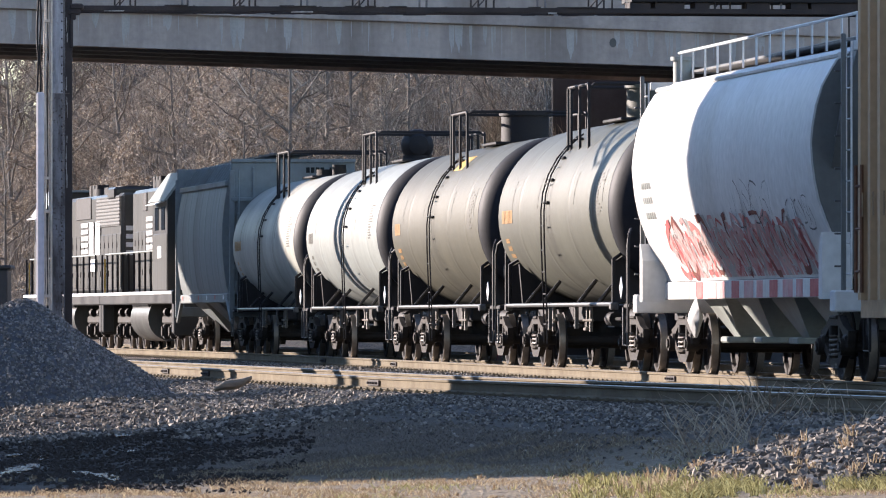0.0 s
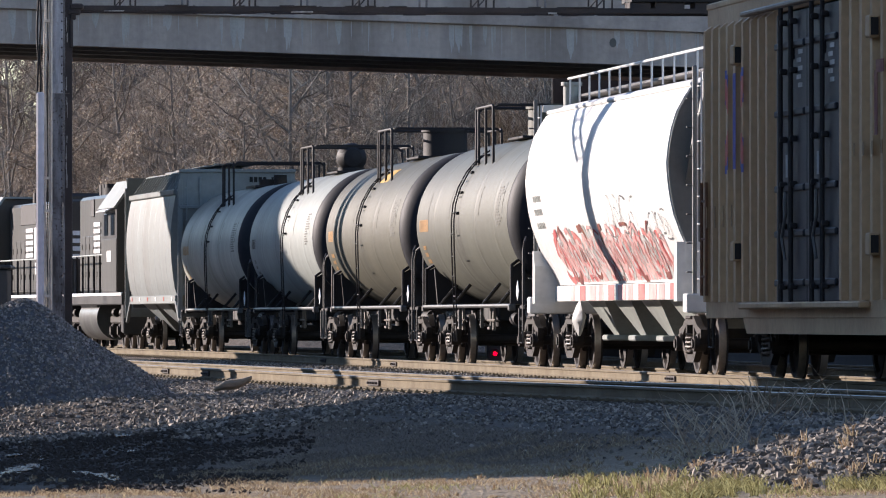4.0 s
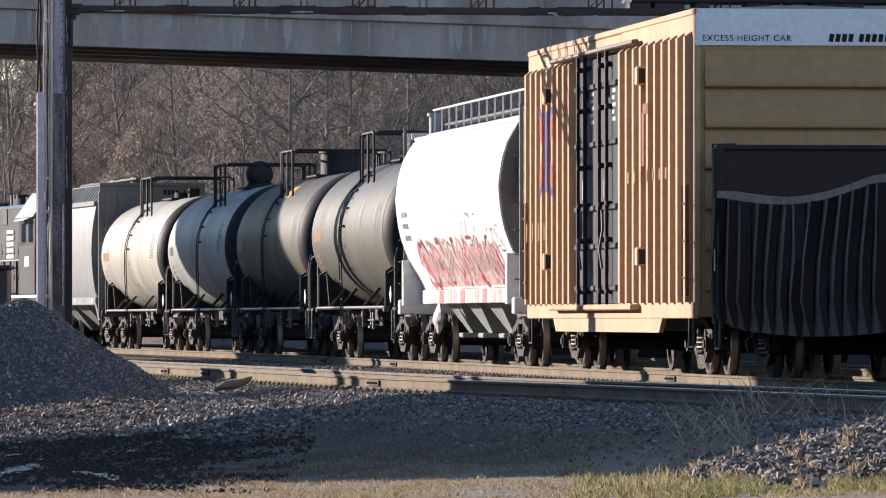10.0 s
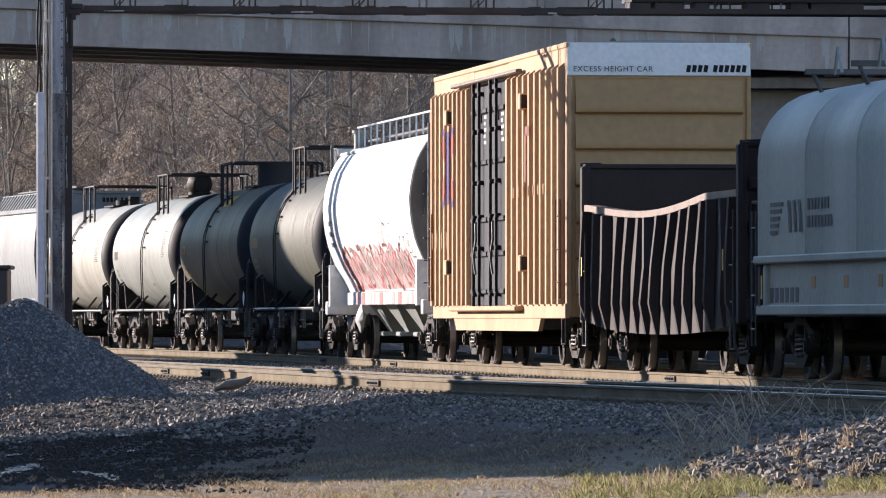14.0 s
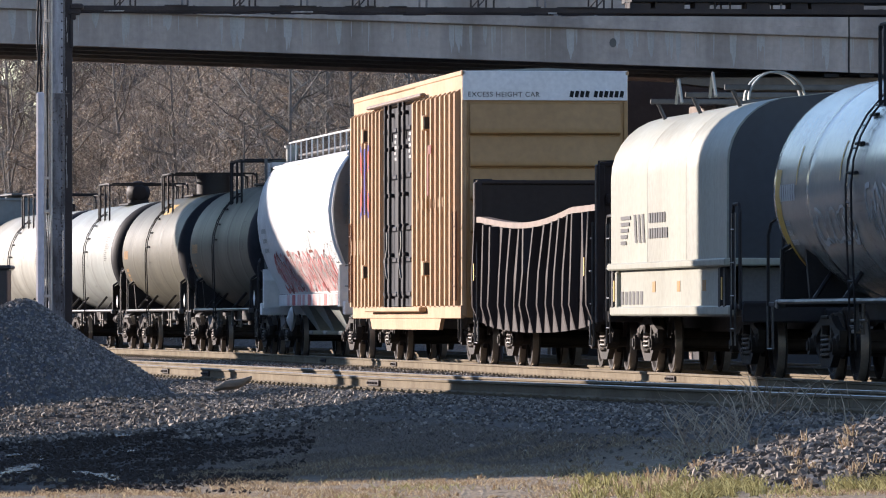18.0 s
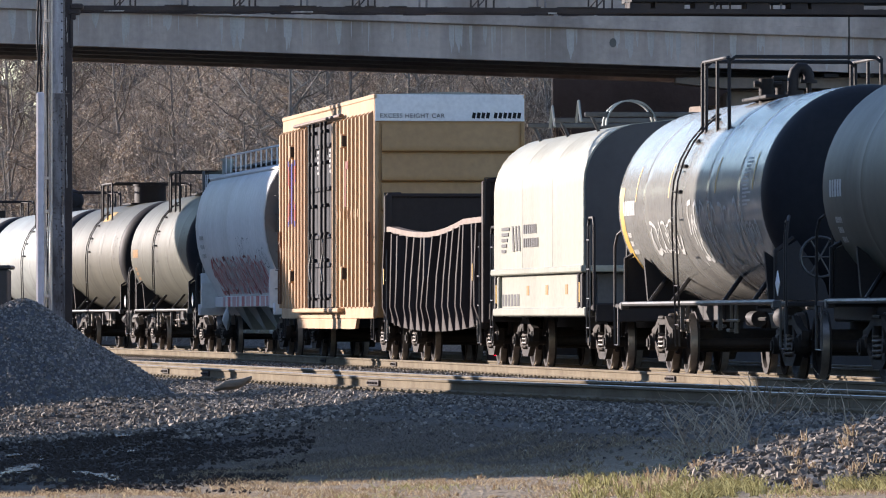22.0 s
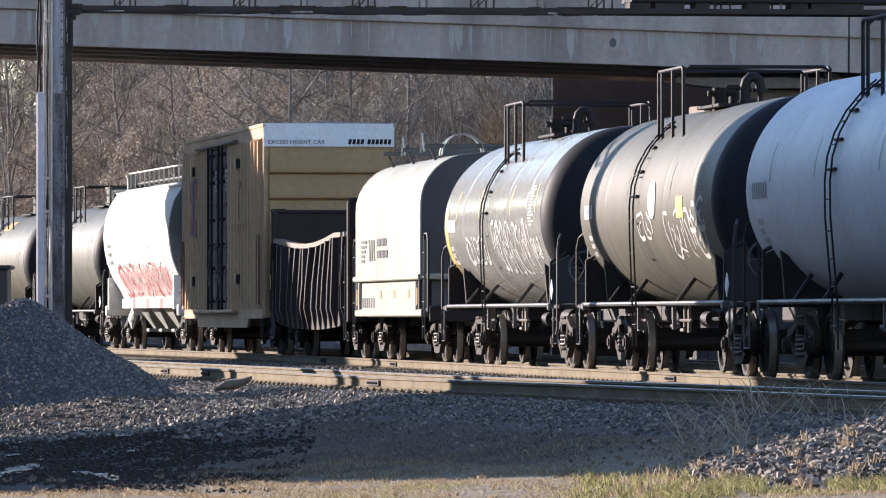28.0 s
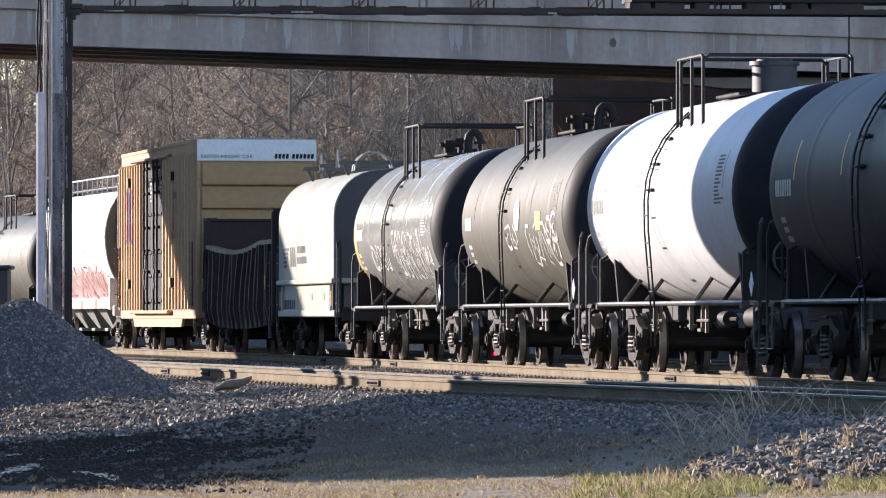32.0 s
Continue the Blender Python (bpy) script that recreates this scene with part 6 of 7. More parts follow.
# ---- black gondola with bowed sides ----
def gondola(s):
    car = thing("gondola_car", "black ribbed steel gondola with battered bowed sides", "gondola car")
    half = 8.1

    def bow(y):
        return math.cos(min(1.0, abs(y) / half) * math.pi / 2)

    def rim_z(y):
        return 2.53 - 0.17 * max(0.0, math.cos((y - 1.6) / 6.0 * math.pi / 2)) if abs(y - 1.6) < 6 else 2.53

    def bottom_z(y):
        return 0.75 - 0.16 * max(0.0, 1 - (y / 7.2) ** 2) ** 0.7

    ys_ = [-half + 2 * half * i / 36 for i in range(37)]
    for sx in (-1, 1):
        rings = []
        for y in ys_:
            b = bow(y) * 0.10
            rings.append([(sx * 1.38, y, bottom_z(y)), (sx * (1.38 - b * 0.3), y, 1.5), (sx * (1.38 - b), y, rim_z(y)), (sx * (1.35 - b), y, rim_z(y)), (sx * (1.35 - b * 0.3), y, 1.5), (sx * 1.35, y, bottom_z(y))])
        part("side_sheet", Geo().loft(rings), GON_BLACK, car)
        rr = [[(sx * (1.33 - bow(y) * 0.10) + dx, y, rim_z(y) + dz) for dx, dz in ((-0.09, 0), (0.09, 0), (0.09, 0.10), (-0.09, 0.10))] for y in ys_]
        part("top_rim", Geo().loft(rr), GON_RIM, car, "scraped brown steel top rim")
        n = 15
        rnd = random.Random(7 + sx)
        for i in range(n):
            y = -half + 0.55 + (2 * half - 1.1) * i / (n - 1)
            b = bow(y) * 0.10
            k = rnd.uniform(-0.24, 0.24)
            dp, wd = rnd.uniform(0.10, 0.17), rnd.uniform(0.8, 1.15)
            o = [(y - 0.13 * wd, 0.02), (y - 0.085 * wd, dp), (y + 0.085 * wd, dp), (y + 0.13 * wd, 0.02)]
            g = Geo().loft([[(sx * (1.37 + d * 0.35), yy, bottom_z(y)) for yy, d in o], [(sx * (1.37 + d), yy + k * 0.4, 1.05) for yy, d in o], [(sx * (1.37 + d - b * 0.4), yy + k, 1.6) for yy, d in o],
                            [(sx * (1.37 + d - b), yy - k, rim_z(y) - 0.01) for yy, d in o]])
            part("side_rib", g, GON_BLACK, car)
    for sg in (-1, 1):
        part("end_wall", Geo().box((0, sg * half, 2.0), (2.74, 0.10, 2.45), 0.02), GON_BLACK, car)
        part("end_rim", Geo().box((0, sg * half, 3.25), (2.8, 0.18, 0.08), 0.02), GON_BLACK, car)
        for z in (1.5, 2.1, 2.7):
            part("end_rib", Geo().box((0, sg * (half + 0.09), z), (2.6, 0.10, 0.18), 0.03), GON_BLACK, car)
        for sx in (-1, 1):
            part("corner_post", Geo().box((sx * 1.38, sg * (half - 0.02), 2.0), (0.14, 0.24, 2.5), 0.02), GON_BLACK, car)
            part("ladder", ladder_geo([(sx * 1.47, 0.8), (sx * 1.47, 2.35)], 0.42, 0.42, 0.018), PIPE_STEEL, car).matrix_basis = Matrix.Translation((0, sg * (half - 0.45), 0))
            part("corner_rail", Geo().tube([(sx * 1.42, sg * (half + 0.15), 2.5), (sx * 1.42, sg * (half + 0.15), 3.3), (sx * 1.1, sg * (half + 0.15), 3.3)], 0.02, 5), BLACK_STEEL, car)
            part("sill_step", Geo().tube([(sx * 1.45, sg * (half - 0.65), 0.85), (sx * 1.45, sg * (half - 0.65), 0.4), (sx * 1.45, sg * (half - 0.25), 0.4), (sx * 1.45, sg * (half - 0.25), 0.85)], 0.02, 5), PIPE_STEEL, car)
            part("reflector", Geo().box((sx * 1.54, sg * (half - 0.75), 1.65), (0.005, 0.1, 0.3)), YELLOW_MARK, car, "yellow reflector")
        part("end_sill", Geo().box((0, sg * (half + 0.1), 0.95), (2.7, 0.3, 0.3), 0.02), GON_BLACK, car)
    part("floor", Geo().box((0, 0, 1.0), (2.68, 2 * half, 0.12), 0.01), GON_BLACK, car)
    part("centre_sill", Geo().box((0, 0, 0.80), (0.5, 2 * half + 0.5, 0.34), 0.03), BLACK_STEEL, car)
    running_gear(car, 6.1, 8.75)
    CARS.append((car, s, 6.1))
    return car


gondola(-9.3)


# ---- coil car with a rounded hood ----
def coil_car(s):
    car = thing("coil_car", "off-white covered coil car with a rounded hood", "coil car")
    half = 5.85
    cx, zt, zb, r = 1.46, 4.0, 1.66, 0.95
    right = [(1.46, zb)] + [(1.46 - r + r * math.cos(a), zt - 0.06 - r + r * math.sin(a)) for a in [math.pi / 2 * i / 8 for i in range(9)]]
    outline = right + [(0, zt)] + [(-x, z) for x, z in reversed(right)]
    ys_ = [-half, -half + 0.04, -0.02, 0.02, half - 0.04, half]
    rings = []
    for y in (-half, -half + 0.03, -half + 0.1, -2.0, -1.97, -1.94, 1.94, 1.97, 2.0, half - 0.1, half - 0.03, half):
        k = 1.012 if abs(abs(y) - 1.97) < 0.005 or abs(y) > half - 0.05 else 1.0
        rings.append([(x * k, y, z) for x, z in outline])
    hood = part("hood", Geo().loft(rings), COIL_WHITE, car, "off-white rounded steel hood")
    for sg in (-1, 1):
        part("hood_end", Geo().prism([(x * 0.99, z - 0.01) for x, z in outline], sg * (half + 0.003), sg * (half + 0.02)), SLATE_END, hood, "dark slate hood end")
    part("hood_lip", Geo().box((0, 0, 1.62), (3.06, 2 * half + 0.2, 0.11), 0.02), COIL_WHITE, hood)
    for sx in (-1, 1):
        part("trough_side", Geo().box((sx * 1.38, -0.0, 1.26), (0.08, 2 * half - 0.3, 0.62), 0.01), COIL_WHITE, car)
        part("side_sill", Geo().box((sx * 1.42, 0, 0.94), (0.12, 2 * half + 0.3, 0.14), 0.02), COIL_WHITE, car)
        for y in (-half + 0.25, half - 0.55, half - 0.1, -half + 0.7):
            part("side_post", Geo().box((sx * 1.43, y, 1.26), (0.10, 0.22, 0.58), 0.02), BLACK_STEEL if y < -5 or y > 5.4 else COIL_WHITE, car)
        for sg in (-1, 1):
            part("end_handrail", Geo().tube([(sx * 1.42, sg * (half + 0.2), 0.95), (sx * 1.42, sg * (half + 0.2), 2.3), (sx * 1.42, sg * (half + 0.3), 2.42), (sx * 1.42, sg * (half + 0.75), 2.42), (sx * 1.42, sg * (half + 0.85), 2.3), (sx * 1.42, sg * (half + 0.85), 0.95)], 0.025, 6), BLACK_STEEL, car)
            part("ladder", ladder_geo([(sx * 1.46, 0.45), (sx * 1.46, 2.3)], 0.36, 0.42), PIPE_STEEL, car).matrix_basis = Matrix.Translation((0, sg * (half + 0.45), 0))
            part("reflector", Geo().box((sx * 1.49, sg * (half - 0.4), 1.25), (0.006, 0.10, 0.32)), YELLOW_MARK, car, "yellow reflector")
    # lifting frames on the hood
    for y in (-3.2, 0.6, 4.2):
        part("lifting_bar", Geo().box((0, y, 4.14), (2.2, 0.07, 0.08), 0.01), PIPE_STEEL, hood)
        for sx in (-1, 1):
            part("bar_leg", Geo().cyl((sx * 1.0, y, 4.14), (sx * 0.85, y, 3.82), 0.03, 6), PIPE_STEEL, hood)
    for y in (0.2, 3.6):
        part("lifting_eye", Geo().tube([(-0.75, y - 0.3, 4.1), (-0.75, y, 4.45), (-0.75, y + 0.3, 4.1)], 0.025, 5), SILVER_TANK, hood)
    arch = [math.pi * i / 14 for i in range(15)]
    for y in (-3.25, -2.85):
        strap = Geo().loft([[(-0.35 + 0.42 * math.cos(a) * q, y + dy, 3.96 + 0.42 * math.sin(a) * q) for q, dy in ((1.0, -0.07), (1.0, 0.07), (0.95, 0.07), (0.95, -0.07))] for a in arch])
        part("lifting_loop", strap, SILVER_TANK, hood, "bent steel lifting strap")
    # faded emblem: slanted bars and blocks
    e = -1.472
    for k in range(5):
        part("emblem_bar", Geo().box((e, 4.3 + 0.06 * k, 2.36 - 0.095 * k), (0.006, 1.05 - 0.12 * k, 0.055)), COIL_GREY, hood, "faded grey emblem bar")
    for k in range(3):
        part("emblem_block", Geo().add([(e, 3.3 - 0.42 * k, 1.97), (e, 3.08 - 0.42 * k, 1.97), (e, 3.22 - 0.42 * k, 2.40), (e, 3.44 - 0.42 * k, 2.40)], [(0, 1, 2, 3)]), COIL_GREY, hood, "faded grey emblem")
    for r_ in range(2):
        for k in range(7 + r_):
            part("emblem_block", Geo().box((e, 1.75 - 0.25 * k, 2.33 - 0.23 * r_), (0.006, 0.17, 0.15)), COIL_GREY, hood)
    for k in range(6):
        part("lettering", Geo().box((-1.425, 5.0 - 0.42 * k, 1.14), (0.006, 0.26, 0.2)), COIL_GREY, car, "grey car number as bars")
    for y in (1.6, -0.9, -3.4):
        part("label", Geo().box((-1.425, y, 1.3), (0.006, 0.3, 0.16)), ORANGE_MARK, car, "small orange label")
    part("trough", Geo().box((0, 0, 1.2), (2.5, 2 * half - 0.2, 0.7), 0.02), COIL_GREY, car)
    for sg in (-1, 1):
        part("end_platform", Geo().box((0, sg * (half + 0.5), 1.0), (2.8, 0.9, 0.07), 0.01), BLACK_STEEL, car)
        part("end_sill", Geo().box((0, sg * (half + 0.9), 0.92), (2.8, 0.1, 0.3), 0.02), BLACK_STEEL, car)
    part("centre_sill", Geo().box((0, 0, 0.80), (0.5, 2 * half + 2, 0.34), 0.03), BLACK_STEEL, car)
    running_gear(car, 4.9, 6.9)
    CARS.append((car, s, 4.9))
    return car


coil_car(-25.2)


# ---- locomotives ----
def locomotive(s, cab_back):
    """A hood unit; cab_back: the cab stands at the rear (camera) end."""
    car = thing("locomotive", "black diesel locomotive with white stripes and a long hood", "locomotive", "locomotives")
    half = 9.1
    sg = -1 if cab_back else 1
    part("underframe", Geo().box((0, 0, 1.38), (3.0, 2 * half, 0.34), 0.03), LOCO_BLACK, car)
    for sx in (-1, 1):
        part("walkway_edge", Geo().box((sx * 1.51, 0, 1.50), (0.03, 2 * half, 0.08), 0.005), WHITE_PAINT, car, "white walkway edge")
    h0, h1 = (-4.6, 6.25) if cab_back else (-9.0, 3.8)          # the long hood
    c0, c1 = (4.6, 8.0) if cab_back else (3.9, 6.4)             # the cab
    part("long_hood", Geo().box((0, (h0 + h1) / 2, 2.95), (1.75, h1 - h0, 2.8), 0.10), LOCO_GREY, car)
    part("hood_end", Geo().box((0, -sg * abs(h1 if cab_back else h0) - sg * 0.015, 2.95), (1.6, 0.03, 2.7), 0.01), LOCO_BLACK, car, "black hood end")
    part("short_hood", Geo().box((0, sg * (c1 + 0.45), 2.35), (1.75, 0.8, 1.6), 0.10), LOCO_BLACK, car)
    cab = part("cab", Geo().loft([[(x, sg * c0, z) for x, z in ((-1.5, 1.55), (1.5, 1.55), (1.5, 3.9), (1.05, 4.55), (-1.05, 4.55), (-1.5, 3.9))],
                                  [(x, sg * c1, z) for x, z in ((-1.5, 1.55), (1.5, 1.55), (1.5, 3.9), (1.05, 4.5), (-1.05, 4.5), (-1.5, 3.9))]]), LOCO_BLACK, car)
    part("cab_side", Geo().box((-1.505, sg * (c0 + c1) / 2, 2.3), (0.02, c1 - c0 - 0.1, 1.45), 0.01), LOCO_GREY, cab)
    part("cab_roof", Geo().loft([[(x, y, z) for x, z in ((-1.62, 3.86), (-1.08, 4.62), (1.08, 4.62), (1.62, 3.86), (1.55, 3.86), (1.03, 4.56), (-1.03, 4.56), (-1.55, 3.86))] for y in (sg * (c0 - 0.2), sg * (c1 + 0.2))]), SILVER_TANK, cab, "pale grey cab roof")
    for sx in (-1, 1):
        for f_ in (0.28, 0.72):
            part("window", Geo().box((sx * 1.505, sg * (c0 + (c1 - c0) * f_), 3.42), (0.02, 0.8, 0.6), 0.02), GLASS, cab)
        part("sunshade", Geo().box((sx * 1.62, sg * (c0 + c1) / 2, 3.82), (0.3, 2.2, 0.03), 0.01, Matrix.Rotation(sx * 0.35, 3, "Y")), WHITE_PAINT, cab)
    for x in (-0.9, 0.8):
        part("window", Geo().box((x, sg * (c1 + 0.01), 3.45), (0.42, 0.02, 0.75), 0.02), GLASS, cab)
    n_doors = int((h1 - h0) / 0.92)
    for i in range(n_doors):
        y = h0 + 0.5 + 0.92 * i
        door = part("hood_door", Geo().box((-0.885, y, 2.45), (0.02, 0.84, 1.5), 0.01), LOCO_GREY, car)
        part("door_latch", Geo().box((-0.90, y + 0.32, 2.9), (0.03, 0.06, 0.16), 0.005), BLACK_STEEL, door)
        part("door_latch", Geo().box((-0.90, y + 0.32, 2.1), (0.03, 0.06, 0.16), 0.005), BLACK_STEEL, door)
    # dark radiator openings and pale louvres high on the hood
    if cab_back:
        part("radiator_grille", Geo().box((-0.89, 2.9, 4.0), (0.03, 0.8, 0.5), 0.01), BLACK_STEEL, car)
    else:
        part("radiator_grille", Geo().box((-0.89, -6.2, 3.85), (0.03, 5.2, 0.85), 0.01), PIPE_STEEL, car)
        for i in range(9):
            part("louvre", Geo().box((-0.91, -6.2, 3.47 + 0.095 * i), (0.02, 5.1, 0.03)), LOCO_GREY, car)
        part("radiator_grille", Geo().box((-0.89, -0.6, 4.0), (0.03, 3.4, 0.62), 0.01), BLACK_STEEL, car)
    hm = (h0 + h1) / 2
    for y in (hm - 3.4, hm - 0.6, hm + 2.0):
        part("roof_fan", Geo().cyl((0, y, 4.3), (0, y, 4.58), 0.62, 20), LOCO_BLACK, car)
    for k in range(3):
        part("exhaust_pipe", Geo().cyl((-0.2, hm + 3.2 + 0.7 * k, 4.3), (-0.2, hm + 3.2 + 0.7 * k, 4.72), 0.2, 14), LOCO_GREY if k == 1 else BLACK_STEEL, car)
    part("dynamic_brake", Geo().box((0, hm - 4.6, 4.35), (1.9, 1.6, 0.35), 0.06), LOCO_BLACK, car)
    sy = 1.7 if cab_back else -0.9
    for i in range(5):
        part("stripe", Geo().box((-0.91, sy, 3.52 - 0.19 * i), (0.012, 1.5, 0.12)), WHITE_PAINT, car, "white stripe")
    for i in range(4):
        part("end_stripe", Geo().box((0, -9.05 if not cab_back else 6.3, 3.36 - 0.23 * i), (1.5, 0.012, 0.13)), WHITE_PAINT, car, "white end stripe")
    if not cab_back:
        for k in range(2):
            part("emblem_block", Geo().box((-0.912, -2.5 - 1.5 * k, 3.12), (0.012, 1.0, 0.95)), WHITE_PAINT, car, "white emblem block")
        part("emblem_block", Geo().box((-0.912, -3.0, 2.35), (0.012, 1.6, 0.35)), WHITE_PAINT, car, "white lettering block")
    part("cab_number", Geo().box((-1.52, sg * (c0 + c1) / 2, 2.55), (0.012, 0.9, 0.3)), WHITE_PAINT, car, "white cab number bar")
    for i in range(13):
        y = -half + 1.2 + i * 1.39
        part("handrail_post", Geo().cyl((-1.46, y, 1.55), (-1.46, y, 2.6), 0.03, 5), BLACK_STEEL, car)
    part("handrail", Geo().tube([(-1.46, -half + 1.2, 2.6), (-1.46, half - 1.2, 2.6)], 0.025, 5), SILVER_TANK, car)
    for e in (-1, 1):
        part("end_steps", Geo().box((-1.3, e * (half - 0.3), 0.9), (0.3, 0.5, 0.9), 0.03), LOCO_BLACK, car)
        part("pilot", Geo().box((0, e * half, 0.85), (2.9, 0.1, 0.9), 0.03), LOCO_BLACK, car)
        for x in (-1.35, -0.7, 0.7, 1.35):
            part("end_handrail", Geo().tube([(x, e * (half - 0.02), 1.5), (x, e * (half - 0.02), 2.5)], 0.022, 5), YELLOW_MARK if abs(x) > 1 else PIPE_STEEL, car)
    part("fuel_tank", Geo().lathe([(-2.2, 0.05), (-2.2, 0.62), (2.2, 0.62), (2.2, 0.05)], 24, (-0.75, 0, 0.85)).lathe([(-2.2, 0.05), (-2.2, 0.62), (2.2, 0.62), (2.2, 0.05)], 24, (0.75, 0, 0.85)), LOCO_GREY, car)
    part("air_reservoir", Geo().cyl((-1.2, -2.0, 1.25), (-1.2, 2.0, 1.25), 0.16, 14), LOCO_GREY, car)
    for q in (-1, 1):
        b = part("bogie", Geo().box((0, q * 5.6, 0.85), (1.7, 3.6, 0.3), 0.05), DARK_IRON, car)
        for sx in (-1, 1):
            g = Geo().box((sx * 1.05, q * 5.6, 0.80), (0.14, 4.6, 0.22), 0.04)
            for y in (-1.7, 0, 1.7):
                g.box((sx * 1.07, q * 5.6 + y, 0.5), (0.16, 0.34, 0.4), 0.04).cyl((sx * 1.0, q * 5.6 + y, 0.5), (sx * 1.2, q * 5.6 + y, 0.5), 0.13, 12)
            part("side_frame", g, DARK_IRON, b)
            for y in (-0.85, 0.85):
                part("brake_cylinder", Geo().cyl((sx * 1.12, q * 5.6 + y - 0.2, 1.0), (sx * 1.12, q * 5.6 + y + 0.2, 1.0), 0.12, 10), BLACK_STEEL, b)
        for y in (-1.7, 0, 1.7):
            axle_set(car, q * 5.6 + y)
    for e in (-1, 1):
        coupler(car, e * (half - 0.2), e)
    CARS.append((car, s, 5.6))
    return car


GLASS = bpy.data.materials.new("cab_window_glass")
GLASS.use_nodes = True
gp = GLASS.node_tree.nodes["Principled BSDF"]
gp.inputs["Base Color"].default_value, gp.inputs["Roughness"].default_value, gp.inputs["Specular IOR Level"].default_value = (0.02, 0.025, 0.03, 1), 0.05, 0.8
locomotive(130.9, True)
locomotive(149.2, False)

# ---- unseen long-shadow casters added beyond the left edge of the view: shed, bin, poles ----
shed = thing("shadow_shed", "unseen low shed added to cast the ground shadow", "shed")
# Outline bent so that its shadow edge falls right on the ground.
SHED = ((-34.0, 94.5), (-25.5, 91.6), (-23.8, 95.4), (-22.4, 97.6), (-19.0, 94.3), (-16.6, 91.3), (-14.0, 101.0), (-12.7, 109.5), (-11.6, 115.2), (-28.0, 127.5))
part("shed_walls", Geo().loft([[(x, y, z) for x, y in SHED] for z in (-1.2, 5.5)]), CONCRETE, shed)
part("shed_roof", Geo().loft([[(x, y, z) for x, y in SHED] for z in (5.504, 5.8)]), BLACK_STEEL, shed)
bin_ = thing("shadow_bin", "unseen raised block added to shade the right of the train", "loading bin")
# Added block, sized only for the shade it throws on the cars.
part("bin_body", Geo().box((-21.0, 113.0, 10.65), (2.0, 34.8, 6.1), 0.02), CONCRETE, bin_)
for x in (-21.8, -20.2):
    for y in (102, 129):
        part("bin_leg", Geo().box((x, y, 3.3), (0.4, 0.4, 8.5), 0.02), BLACK_STEEL, bin_)
for x, y, h in ((-16.0, 172.6, 11.0), (-16.6, 173.9, 10.0)):
    pole = thing("utility_pole", "weathered wooden utility pole", "utility pole")
    part("pole_shaft", Geo().cyl((x, y, -0.6), (x, y, h), 0.30, 14, 0.24), OLD_WOOD, pole)
    part("cross_arm", Geo().box((x, y, h - 0.6), (2.2, 0.1, 0.12), 0.01), OLD_WOOD, pole)


# ---- bare winter woods on the hillside ----
def branch(g_v, g_f, p, d, length, r, rnd, level, top):
    """A bent tapering limb and, from it, smaller ones."""
    n = 5 if level == 0 else 4 if level == 1 else 3
    sides = 7 if level == 0 else 4 if level == 1 else 3
    pts, rad = [p.copy()], [r]
    cur = d.copy()
    for i in range(n):
        cur = (cur + Vector((rnd.uniform(-1, 1), rnd.uniform(-1, 1), rnd.uniform(-0.4, 0.8))) * (0.10 if level == 0 else 0.22)).normalized()
        pts.append(pts[-1] + cur * (length / n))
        rad.append(r * (1 - 0.75 * (i + 1) / n))
    a = cur.orthogonal().normalized()
    o = len(g_v)
    for q, rr in zip(pts, rad):
        b = cur.cross(a).normalized()
        for k in range(sides):
            w = 2 * math.pi * k / sides
            g_v.append(q + (a * math.cos(w) + b * math.sin(w)) * rr)
    for i in range(n):
        for k in range(sides):
            j = (k + 1) % sides
            g_f.append((o + i * sides + k, o + i * sides + j, o + (i + 1) * sides + j, o + (i + 1) * sides + k))
    return pts, rad


